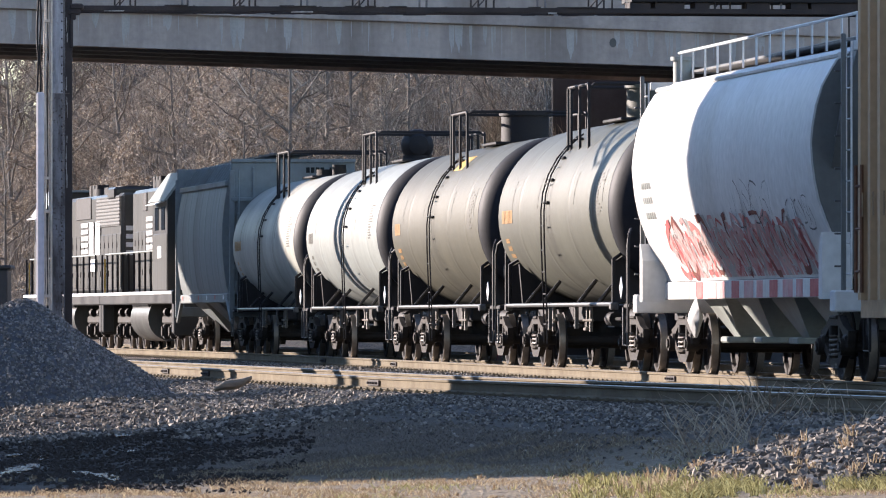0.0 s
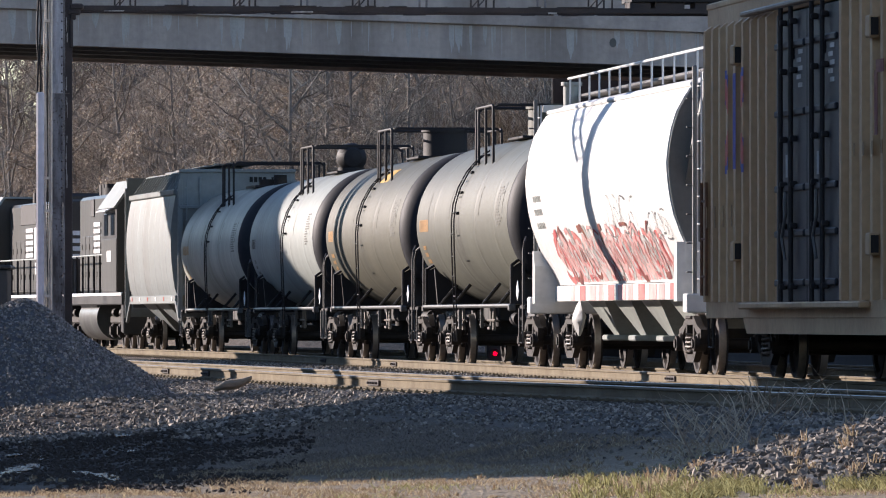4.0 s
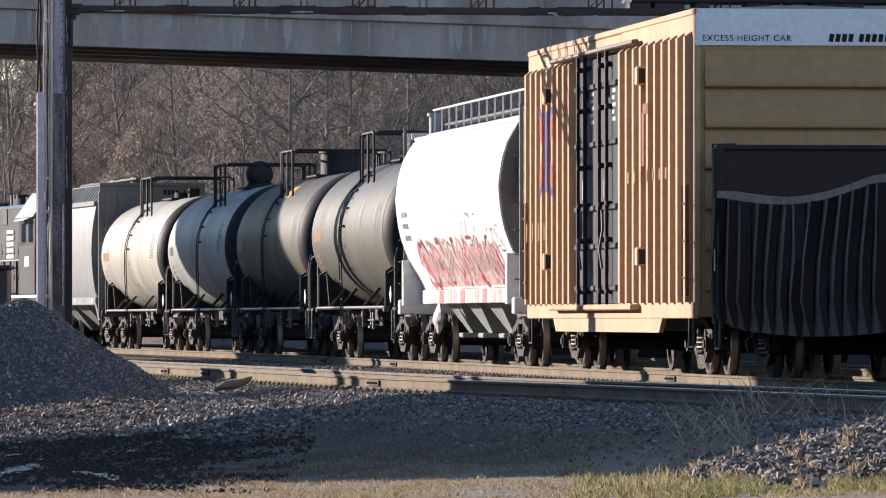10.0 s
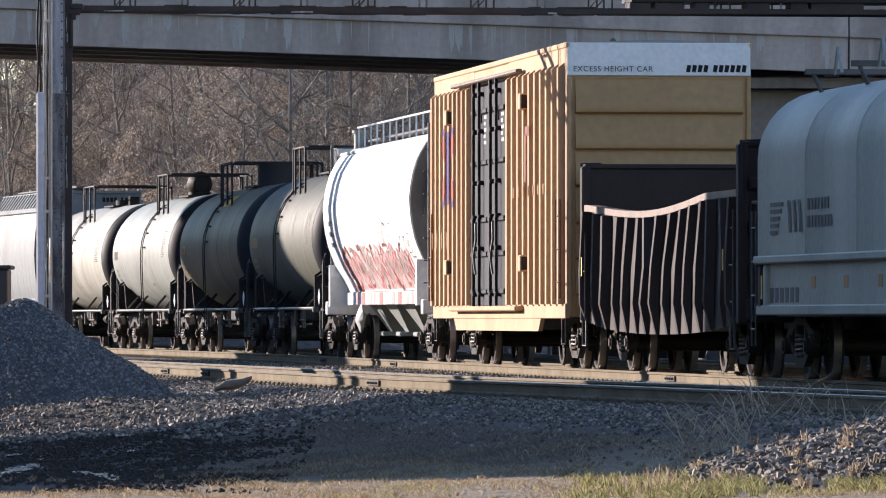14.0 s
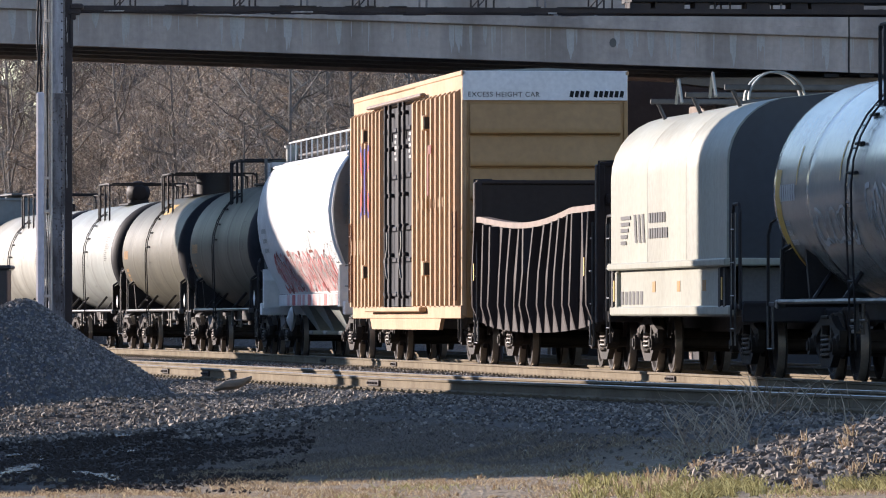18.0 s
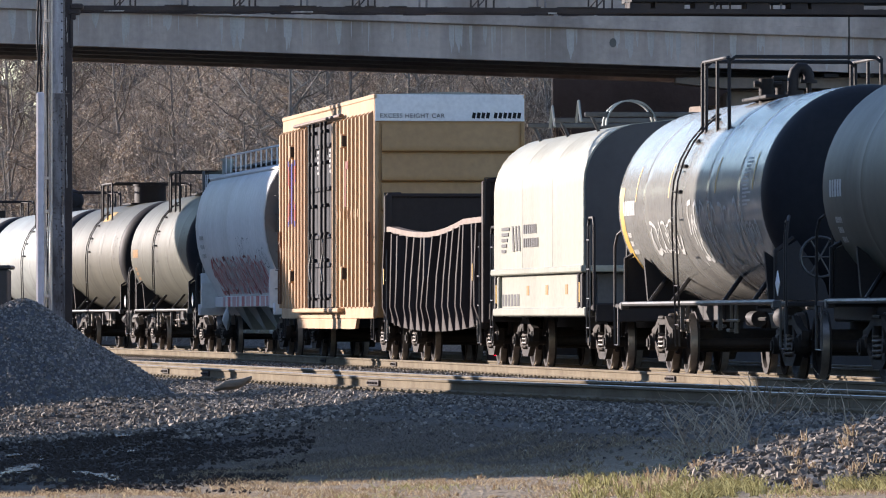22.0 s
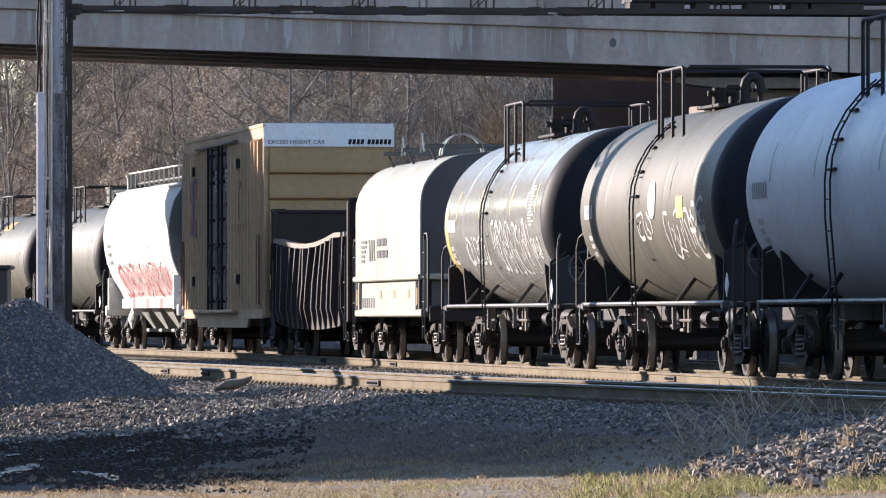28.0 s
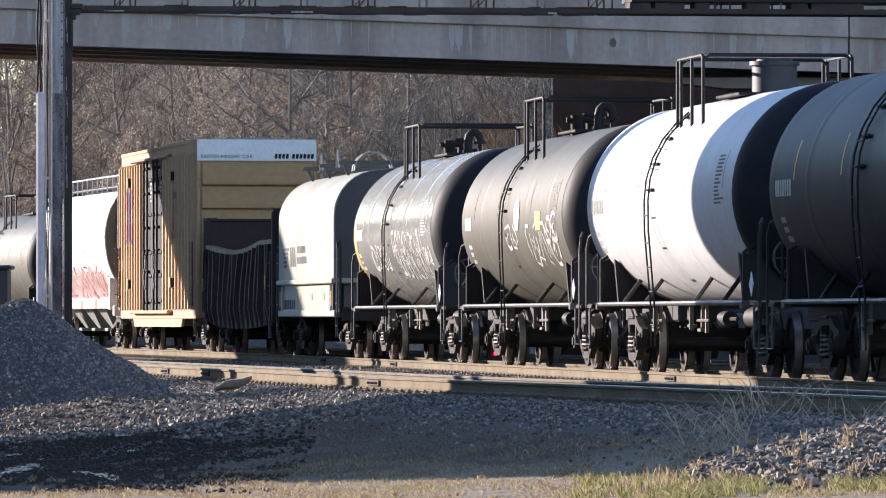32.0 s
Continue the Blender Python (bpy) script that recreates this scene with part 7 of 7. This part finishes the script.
def tree_meshes(seed, height, leafy=False):
    rnd = random.Random(seed)
    tv, tf, cv, cf, lv, lf = [], [], [], [], [], []
    pts, rad = branch(tv, tf, Vector((0, 0, -0.4)), Vector((rnd.uniform(-0.1, 0.1), rnd.uniform(-0.1, 0.1), 1)).normalized(), height * 0.82, height * 0.0105, rnd, 0, height)

    def along(ps, f):
        x = f * (len(ps) - 1)
        i = min(int(x), len(ps) - 2)
        return ps[i].lerp(ps[i + 1], x - i), (ps[i + 1] - ps[i]).normalized()

    def spread(dirn, amount):
        v = Vector((rnd.uniform(-1, 1), rnd.uniform(-1, 1), rnd.uniform(-0.25, 0.7)))
        return (dirn * (1 - amount) + v.normalized() * amount).normalized()

    for i in range(11):
        f = 0.28 + 0.70 * i / 10
        p, d = along(pts, f)
        length = height * rnd.uniform(0.26, 0.42) * (1.15 - 0.6 * f)
        l1, _ = branch(tv if i < 7 else cv, tf if i < 7 else cf, p, spread(d, 0.72), length, height * 0.0056 * (1.2 - f * 0.7), rnd, 1, height)
        for j in range(6):
            p2, d2 = along(l1, 0.2 + 0.78 * j / 5)
            l2, _ = branch(cv, cf, p2, spread(d2, 0.6), length * rnd.uniform(0.3, 0.55), height * 0.0024, rnd, 2, height)
            for k in range(5):
                p3, d3 = along(l2, 0.15 + 0.8 * k / 4)
                l3, _ = branch(cv, cf, p3, spread(d3, 0.6), length * rnd.uniform(0.14, 0.28), 0.011, rnd, 3, height)
                for m_ in range(2):
                    p4, d4 = along(l3, rnd.uniform(0.3, 1.0))
                    e = p4 + spread(d4, 0.6) * rnd.uniform(0.2, 0.5)
                    s_ = Vector((rnd.uniform(-1, 1), rnd.uniform(-1, 1), rnd.uniform(-1, 1))).normalized() * 0.007
                    o = len(cv)
                    cv.extend([p4 - s_, p4 + s_, e])
                    cf.append((o, o + 1, o + 2))
                    if leafy:
                        for _ in range(5):
                            c = p4.lerp(e, rnd.random()) + Vector((rnd.uniform(-0.15, 0.15), rnd.uniform(-0.15, 0.15), rnd.uniform(-0.15, 0.1)))
                            u = Vector((rnd.uniform(-1, 1), rnd.uniform(-1, 1), rnd.uniform(-1, 1))).normalized() * rnd.uniform(0.042, 0.078)
                            w = u.orthogonal() * 0.6
                            o = len(lv)
                            lv.extend([c - u, c + w, c + u, c - w])
                            lf.append((o, o + 1, o + 2, o + 3))
    made = []
    for nm, v, f, mt in (("trunk", tv, tf, BARK), ("crown", cv, cf, TWIG), ("leaves", lv, lf, OAK_LEAF)):
        if v:
            me = bpy.data.meshes.new(nm)
            me.from_pydata(v, [], f)
            me.materials.append(mt)
            made.append((nm, me))
    return made


TREES = [tree_meshes(20 + i, h, leafy) for i, (h, leafy) in enumerate(((13, False), (11, False), (14.5, False), (9.5, False), (12, True), (9, True), (7, False)))]


def plant(kind, x, y, turn, size):
    leafy = len(kind) > 2
    t = thing("tree", "bare winter tree with russet dead leaves on the hillside" if leafy else "bare grey-brown winter tree on the hillside", "tree", "hillside trees")
    for nm, me in kind:
        o = new(nm, me)
        o.parent = t
    t.matrix_basis = Matrix.Translation((x, y, ground_z(x, y))) @ Matrix.Rotation(turn, 4, "Z") @ Matrix.Diagonal((size, size, size, 1))


rnd = random.Random(77)
spots = []
tries = 0
while len(spots) < 270 and tries < 6000:
    tries += 1
    y = 258 + 95 * rnd.random() ** 1.3
    x = rnd.uniform(-0.066 * y, 0.042 * y)
    if x - main_x(y) < 8.0:
        continue
    if all((x - a) ** 2 + (y - b) ** 2 > 0.8 for a, b in spots):
        spots.append((x, y))
for i, (x, y) in enumerate(spots):
    kind = rnd.choice(TREES[:4]) if rnd.random() < 0.62 else rnd.choice(TREES[4:6])
    plant(kind, x, y, rnd.uniform(0, 6.28), rnd.uniform(0.42, 0.78))

# undergrowth: thin upright stems and russet scrub between the trees
uv, uf = [], []
for i in range(30000):
    y = 254 + 90 * rnd.random() ** 1.2
    x = rnd.uniform(-0.066 * y, 0.042 * y)
    if x - main_x(y) < 7.5:
        continue
    z = ground_z(x, y)
    h = rnd.uniform(0.6, 2.6)
    w = rnd.uniform(0.006, 0.018)
    lean = Vector((rnd.uniform(-0.3, 0.3), rnd.uniform(-0.3, 0.3), 1))
    p = Vector((x, y, z - 0.1))
    o = len(uv)
    uv.extend([p - Vector((w, 0, 0)), p + Vector((w, 0, 0)), p + lean * h * 0.5 + Vector((w * 0.7, 0, 0)), p + lean * h + Vector((rnd.uniform(-0.2, 0.2), 0, 0)), p + lean * h * 0.5 - Vector((w * 0.7, 0, 0))])
    uf.append((o, o + 1, o + 2, o + 3, o + 4))
    for _ in range(3):
        q = p + lean * h * rnd.uniform(0.3, 0.9)
        e = q + Vector((rnd.uniform(-0.6, 0.6), rnd.uniform(-0.4, 0.4), rnd.uniform(0.1, 0.7)))
        o = len(uv)
        uv.extend([q + Vector((0, 0, 0.012)), q - Vector((0, 0, 0.012)), e])
        uf.append((o, o + 1, o + 2))
stuff_mesh("undergrowth", uv, uf, TWIG, "thin bare brushwood covering the hillside", "undergrowth")
# scrub at the foot of the bank beside the bridge
sv, sf = [], []
for i in range(9000):
    x, y = 1.2 + 4.2 * rnd.random() ** 1.4, rnd.uniform(213.5, 216)
    h = rnd.uniform(4.5, 8.6) * (1 - 0.09 * (x - 1.2))
    z0 = rnd.uniform(2.4, h - 1.2)
    p = Vector((x, y, z0))
    e = p + Vector((rnd.uniform(-0.6, 0.6), rnd.uniform(-0.3, 0.3), rnd.uniform(0.15, 1.0)))
    o = len(sv)
    sv.extend([p - Vector((0.009, 0, 0.006)), p + Vector((0.009, 0, 0.006)), e])
    sf.append((o, o + 1, o + 2))
stuff_mesh("scrub", sv, sf, TWIG, "bare scrub at the foot of the bank", "scrub")

for x_, y_, k_ in ((1.7, 214.6, 0.95), (2.3, 214.9, 0.8), (2.9, 214.5, 0.7), (1.2, 215.4, 1.0)):
    plant(TREES[6], x_, y_, k_ * 9, k_)

# ---- ballast, stones, grass ----
rnd = random.Random(31)
spots = []
while len(spots) < 40000:
    y = 78 + 66 * rnd.random() ** 1.15
    d = rnd.triangular(-0.35, 3.4, 0.7)
    nx, _ = near_track(y)
    x = nx - 0.90 - d
    if d > 1.7 and rnd.random() < 0.55:
        continue
    if d > 0.8 and y < 104 and rnd.random() < 0.8:
        continue
    spots.append((x, y, ground_z(x, y) + 0.004))
v, f = scatter(spots, 0.014, 0.037, 8)
stuff_mesh("ballast_shoulder", v, f, BALLAST, "grey crushed stone along the siding", "ballast")
spots = []
while len(spots) < 30000:
    y = 84 + 110 * rnd.random() ** 1.2
    a, _ = near_track(y)
    b = main_x(y)
    x = rnd.uniform(a - 0.6, b - 0.78)
    if x > 0.06 * y:
        continue
    spots.append((x, y, -0.20))
v, f = scatter(spots, 0.018, 0.042, 9)
stuff_mesh("ballast_bed", v, f, BALLAST, "crushed stone between the tracks", "ballast")
# rougher stones scattered over the lit yard surface next to the heap
spots = []
while len(spots) < 9000:
    x, y = rnd.uniform(-7.5, -1.0), rnd.uniform(103, 122)
    nx, _ = near_track(y)
    if nx - 0.9 - x < 0.5 or (x < -3.6 and y < 107):
        continue
    spots.append((x, y, ground_z(x, y) + 0.006))
v, f = scatter(spots, 0.015, 0.05, 10)
stuff_mesh("yard_stones", v, f, BALLAST, "loose pale stones scattered on the yard", "stones")


def mound_z(x, y):
    d = math.hypot((x - 4.9) / 1.0, (y - 76.5) / 2.2)
    return -0.02 - 0.24 * d - 0.28 * max(0.0, d - 2.3) + 0.06 * noise.noise(Vector((x * 1.5, y * 0.7, 2)))


spots = []
while len(spots) < 15000:
    x, y = rnd.uniform(1.0, 5.6), rnd.uniform(70.5, 83.5)
    z = mound_z(x, y)
    if z > ground_z(x, y) - 0.03:
        spots.append((x, y, z))
v, f = scatter(spots, 0.022, 0.062, 12)
rocks = thing("rock_heap", "heap of coarse grey rocks in dry grass", "rock heap")
mx = [0.8 + 0.15 * i for i in range(34)]
my = [71 + 0.5 * i for i in range(29)]
mv = [(x, y, max(mound_z(x, y) - 0.03, ground_z(x, y) - 0.3)) for y in my for x in mx]
me = bpy.data.meshes.new("heap_core")
me.from_pydata(mv, [], [(j * 34 + i, j * 34 + i + 1, (j + 1) * 34 + i + 1, (j + 1) * 34 + i) for j in range(28) for i in range(33)])
me.materials.append(material("rubble_fines", (0.12, 0.11, 0.10), 0.9, 0, (0.07, 0.065, 0.06), 3, 30, 0.8, 1.0, 20))
hc = new("heap_core", me)
hc.parent = rocks
rk = stuff_mesh("rock", v, f, ROCK, "", "", rocks)


def blades(count, xr, yr, hr, seed, keep, wide=0.004):
    r_ = random.Random(seed)
    v, f = [], []
    n = 0
    while n < count:
        x, y = r_.uniform(*xr), r_.uniform(*yr)
        if not keep(x, y, r_):
            continue
        n += 1
        z = ground_z(x, y) - 0.01
        h = r_.uniform(*hr)
        w = wide * r_.uniform(0.6, 1.5)
        lx, ly = r_.uniform(-1.3, 1.3) * h, r_.uniform(-0.9, 0.9) * h
        h *= r_.uniform(0.5, 1.0)
        o = len(v)
        v.extend([(x - w, y, z), (x + w, y, z), (x + lx * 0.45 + w * 0.7, y + ly * 0.45, z + h * 0.65), (x + lx, y + ly, z + h), (x + lx * 0.45 - w * 0.7, y + ly * 0.45, z + h * 0.65)])
        f.append((o, o + 1, o + 2, o + 3, o + 4))
    return v, f


def patchy(scale, cut, seed):
    def keep(x, y, r_):
        nx, _ = near_track(y)
        if nx - x < 3.0:
            return False
        if x < -2.6 + 0.8 * noise.noise(Vector((x, y * 0.4, 4))) and y > 76:
            return False
        return noise.noise(Vector((x * scale, y * scale * 0.4, seed))) > cut + r_.uniform(-0.25, 0.25)
    return keep


v, f = blades(26000, (-5.2, 5.0), (69, 90), (0.02, 0.075), 1, patchy(1.3, -0.05, 1))
stuff_mesh("dry_grass", v, f, DRY_GRASS, "short dry straw-coloured grass", "grass")
v, f = blades(22000, (-3.6, 3.4), (83, 109), (0.015, 0.055), 2, patchy(0.7, -0.1, 2))
stuff_mesh("thin_grass", v, f, DUSTY_GRASS, "thin trodden grass on the slope", "grass")
v, f = blades(1800, (-1.5, 4.6), (69, 80), (0.03, 0.09), 3, patchy(1.1, 0.3, 3), 0.005)
stuff_mesh("green_grass", v, f, GREEN_GRASS, "green grass tufts among dry blades", "grass")
v, f = blades(2600, (2.0, 4.7), (70, 74.5), (0.06, 0.17), 5, lambda x, y, r_: noise.noise(Vector((x * 1.3, y * 0.4, 8))) > 0.05, 0.006)
stuff_mesh("long_grass", v, f, GREEN_GRASS, "longer green grass at the foot of the rocks", "grass")
v, f = blades(230, (1.2, 4.9), (80, 89), (0.2, 0.62), 6, lambda x, y, r_: noise.noise(Vector((x * 1.2, y * 0.3, 6))) > -0.05 and abs(0.0425 * y - x) < 1.2, 0.006)
stuff_mesh("weeds", v, f, WEED, "dry russet weed stems beside the siding", "weeds")


def tufts(count, xr, yr, hr, seed, floor):
    """Bunches of arching blades that share a root."""
    r_ = random.Random(seed)
    v, f = [], []
    for _ in range(count):
        x, y = r_.uniform(*xr), r_.uniform(*yr)
        z, h0 = floor(x, y) - 0.01, r_.uniform(*hr)
        for _ in range(r_.randint(9, 18)):
            a, h, out = r_.uniform(0, 6.28), h0 * r_.uniform(0.5, 1.1), r_.uniform(0.2, 1.1)
            w = r_.uniform(0.003, 0.007)
            bx, by = x + r_.uniform(-0.04, 0.04), y + r_.uniform(-0.04, 0.04)
            ex, ey = math.cos(a) * h * out, math.sin(a) * h * out
            o = len(v)
            v.extend([(bx - w, by, z), (bx + w, by, z), (bx + ex * 0.4 + w * 0.8, by + ey * 0.4, z + h * 0.7), (bx + ex, by + ey, z + h * (1.05 - 0.45 * out)), (bx + ex * 0.4 - w * 0.8, by + ey * 0.4, z + h * 0.7)])
            f.extend([(o, o + 1, o + 2, o + 4), (o + 4, o + 2, o + 3)])
    return v, f


v, f = tufts(70, (1.6, 4.7), (71, 77), (0.08, 0.24), 15, lambda x, y: max(ground_z(x, y), mound_z(x, y) - 0.02))
stuff_mesh("straw_tufts", v, f, DRY_GRASS, "pale straw tufts among the rocks", "grass")
v, f = tufts(170, (1.2, 4.6), (70.5, 76), (0.07, 0.19), 16, ground_z)
stuff_mesh("green_tufts", v, f, GREEN_GRASS, "yellow-green grass tufts before the rocks", "grass")
v, f = tufts(150, (-4.8, 2.2), (72, 82), (0.03, 0.085), 17, ground_z)
stuff_mesh("short_tufts", v, f, DRY_GRASS, "short straw tufts on the lit ground", "grass")

# clods of wet mud, and shallow puddles: place, half sizes, drift
PUDDLES = ((-4.88, 92.0, 0.17, 2.4, 0.0), (-4.85, 86.8, 0.15, 1.8, 0.0), (-4.78, 82.4, 0.14, 1.5, 0.0), (-4.20, 90.2, 0.07, 1.6, -0.087), (-3.86, 86.3, 0.09, 1.8, -0.087),
           (-3.50, 82.4, 0.13, 1.7, -0.087), (-4.35, 107.5, 0.15, 1.6, 0.0), (-5.5, 101.0, 0.11, 0.9, 0.0), (-5.0, 98.5, 0.10, 0.6, 0.0), (-3.95, 99.5, 0.05, 0.5, 0.0), (-4.75, 97.5, 0.07, 0.5, 0.0))
spots = []
while len(spots) < 15000:
    x, y = rnd.uniform(-6.6, -1.6), rnd.uniform(74.5, 108)
    wet_ = any(((x - px) / prx) ** 2 + ((y - py) / pry) ** 2 < 1 for px, py, prx, pry, _ in PUDDLES)
    if wet_ and rnd.random() < 0.35:
        continue
    if noise.noise(Vector((x * 1.1, y * 0.3, 7))) + rnd.uniform(-0.5, 0.5) - 0.35 * smooth(-3.2, -1.6, x) > -0.1:
        spots.append((x, y, ground_z(x, y)))
v, f = scatter(spots, 0.010, 0.042, 14)
MUD = material("wet_mud_clods", (0.037, 0.029, 0.024), 0.8, 0, (0.060, 0.047, 0.038), 2.0, 20, 0.8, 0.6, 30, spec=0.2)
stuff_mesh("mud_clods", v, f, MUD, "dark wet clods of churned mud", "mud")
WATER = bpy.data.materials.new("puddle_water")
WATER.use_nodes = True
wp = WATER.node_tree.nodes["Principled BSDF"]
wp.inputs["Base Color"].default_value, wp.inputs["Roughness"].default_value, wp.inputs["IOR"].default_value = (0.03, 0.028, 0.026, 1), 0.16, 1.33
wp.inputs["Specular IOR Level"].default_value = 0.22
rip = WATER.node_tree.nodes.new("ShaderNodeTexNoise")
rip.inputs["Scale"].default_value = 9.0
rbp = WATER.node_tree.nodes.new("ShaderNodeBump")
rbp.inputs["Strength"].default_value, rbp.inputs["Distance"].default_value = 0.35, 0.03
WATER.node_tree.links.new(rip.outputs["Fac"], rbp.inputs["Height"])
WATER.node_tree.links.new(rbp.outputs[0], wp.inputs["Normal"])


def puddle(x, y, rx, ry, seed, drift=0.0):
    r_ = random.Random(seed)
    zs_ = [ground_z(x + i * rx / 2, y + j * ry / 2) for i in (-1, 0, 1) for j in (-1, 0, 1)]
    z = 0.5 * max(zs_) + 0.5 * sum(zs_) / 9 + 0.012
    pts = []
    for k in range(28):
        a = 2 * math.pi * k / 28
        q = 1 + 0.55 * noise.noise(Vector((math.cos(a) * 1.3, math.sin(a) * 1.3, seed)))
        py = math.sin(a) * ry * q
        pts.append((x + math.cos(a) * rx * q + drift * py, y + py, z))
    me = bpy.data.meshes.new("puddle")
    me.from_pydata(pts + [(a, b, z - 0.03) for a, b, z in pts], [], [tuple(range(28))] + [(k, (k + 1) % 28, 28 + (k + 1) % 28, 28 + k) for k in range(28)])
    me.materials.append(WATER)
    tagged(new("puddle", me), "shallow muddy puddle reflecting the sky", "puddle", "puddles", "structure")


for k_, (x_, y_, a_, b_, d_) in enumerate(PUDDLES):
    puddle(x_, y_, a_, b_, k_ + 1, d_)

log = thing("driftwood_log", "weathered split log lying on the stones", "log")
rings = []
for i in range(9):
    f_ = i / 8
    w = 0.10 * math.sin(math.pi * (0.12 + 0.8 * f_)) + 0.015
    c = Vector((-3.46 + 0.56 * f_, 119.0 + 0.25 * f_, -0.25 + 0.17 * f_ + 0.02 * math.sin(f_ * 7)))
    rings.append([c + Vector((0, math.cos(a) * w, math.sin(a) * w * 0.7)) for a in [2 * math.pi * k / 9 for k in range(9)]])
part("log_body", Geo().loft(rings), OLD_WOOD, log)
st = tagged(new("boulder", Geo().add([Vector(p) * 0.11 + Vector((-2.72, 119.4, -0.30)) for p in stone_shapes(3, 1)[0]], STONE_FACES).mesh("boulder", [material("pale_rock", (0.33, 0.30, 0.27), 0.9)], False)), "pale angular stone beside the log", "stone")

# dwarf signal beyond the main track
ds = thing("dwarf_signal", "low track signal with a red lamp", "signal")
dx, dy = 1.10, 166.0
part("signal_case", Geo().box((dx, dy, 0.06), (0.34, 0.3, 0.62), 0.03), BLACK_STEEL, ds)
part("signal_lamp", Geo().cyl((dx, dy - 0.19, 0.09), (dx, dy - 0.16, 0.09), 0.045, 14), RED_LAMP, ds)
part("signal_hood", Geo().tube([(dx + 0.1 * math.cos(a), dy - 0.2, 0.09 + 0.1 * math.sin(a)) for a in [math.pi * i / 8 for i in range(9)]], 0.02, 5), BLACK_STEEL, ds)


# ---- motion: the train rolls forward along the bend, its wheels turning ----
def motions():
    times = [float(i) for i in range(33)]
    for car, s, half in CARS:
        walk(car, [(t, car_pose(s + advance(t), half)) for t in times])
    steps = [4 * i / 30 for i in range(241)]
    for ax, y, r in AXLES:
        walk(ax, [(t, Matrix.Translation((0, y, r)) @ Matrix.Rotation(-(advance(t) - advance(0)) / r, 4, "X")) for t in steps])


motions()
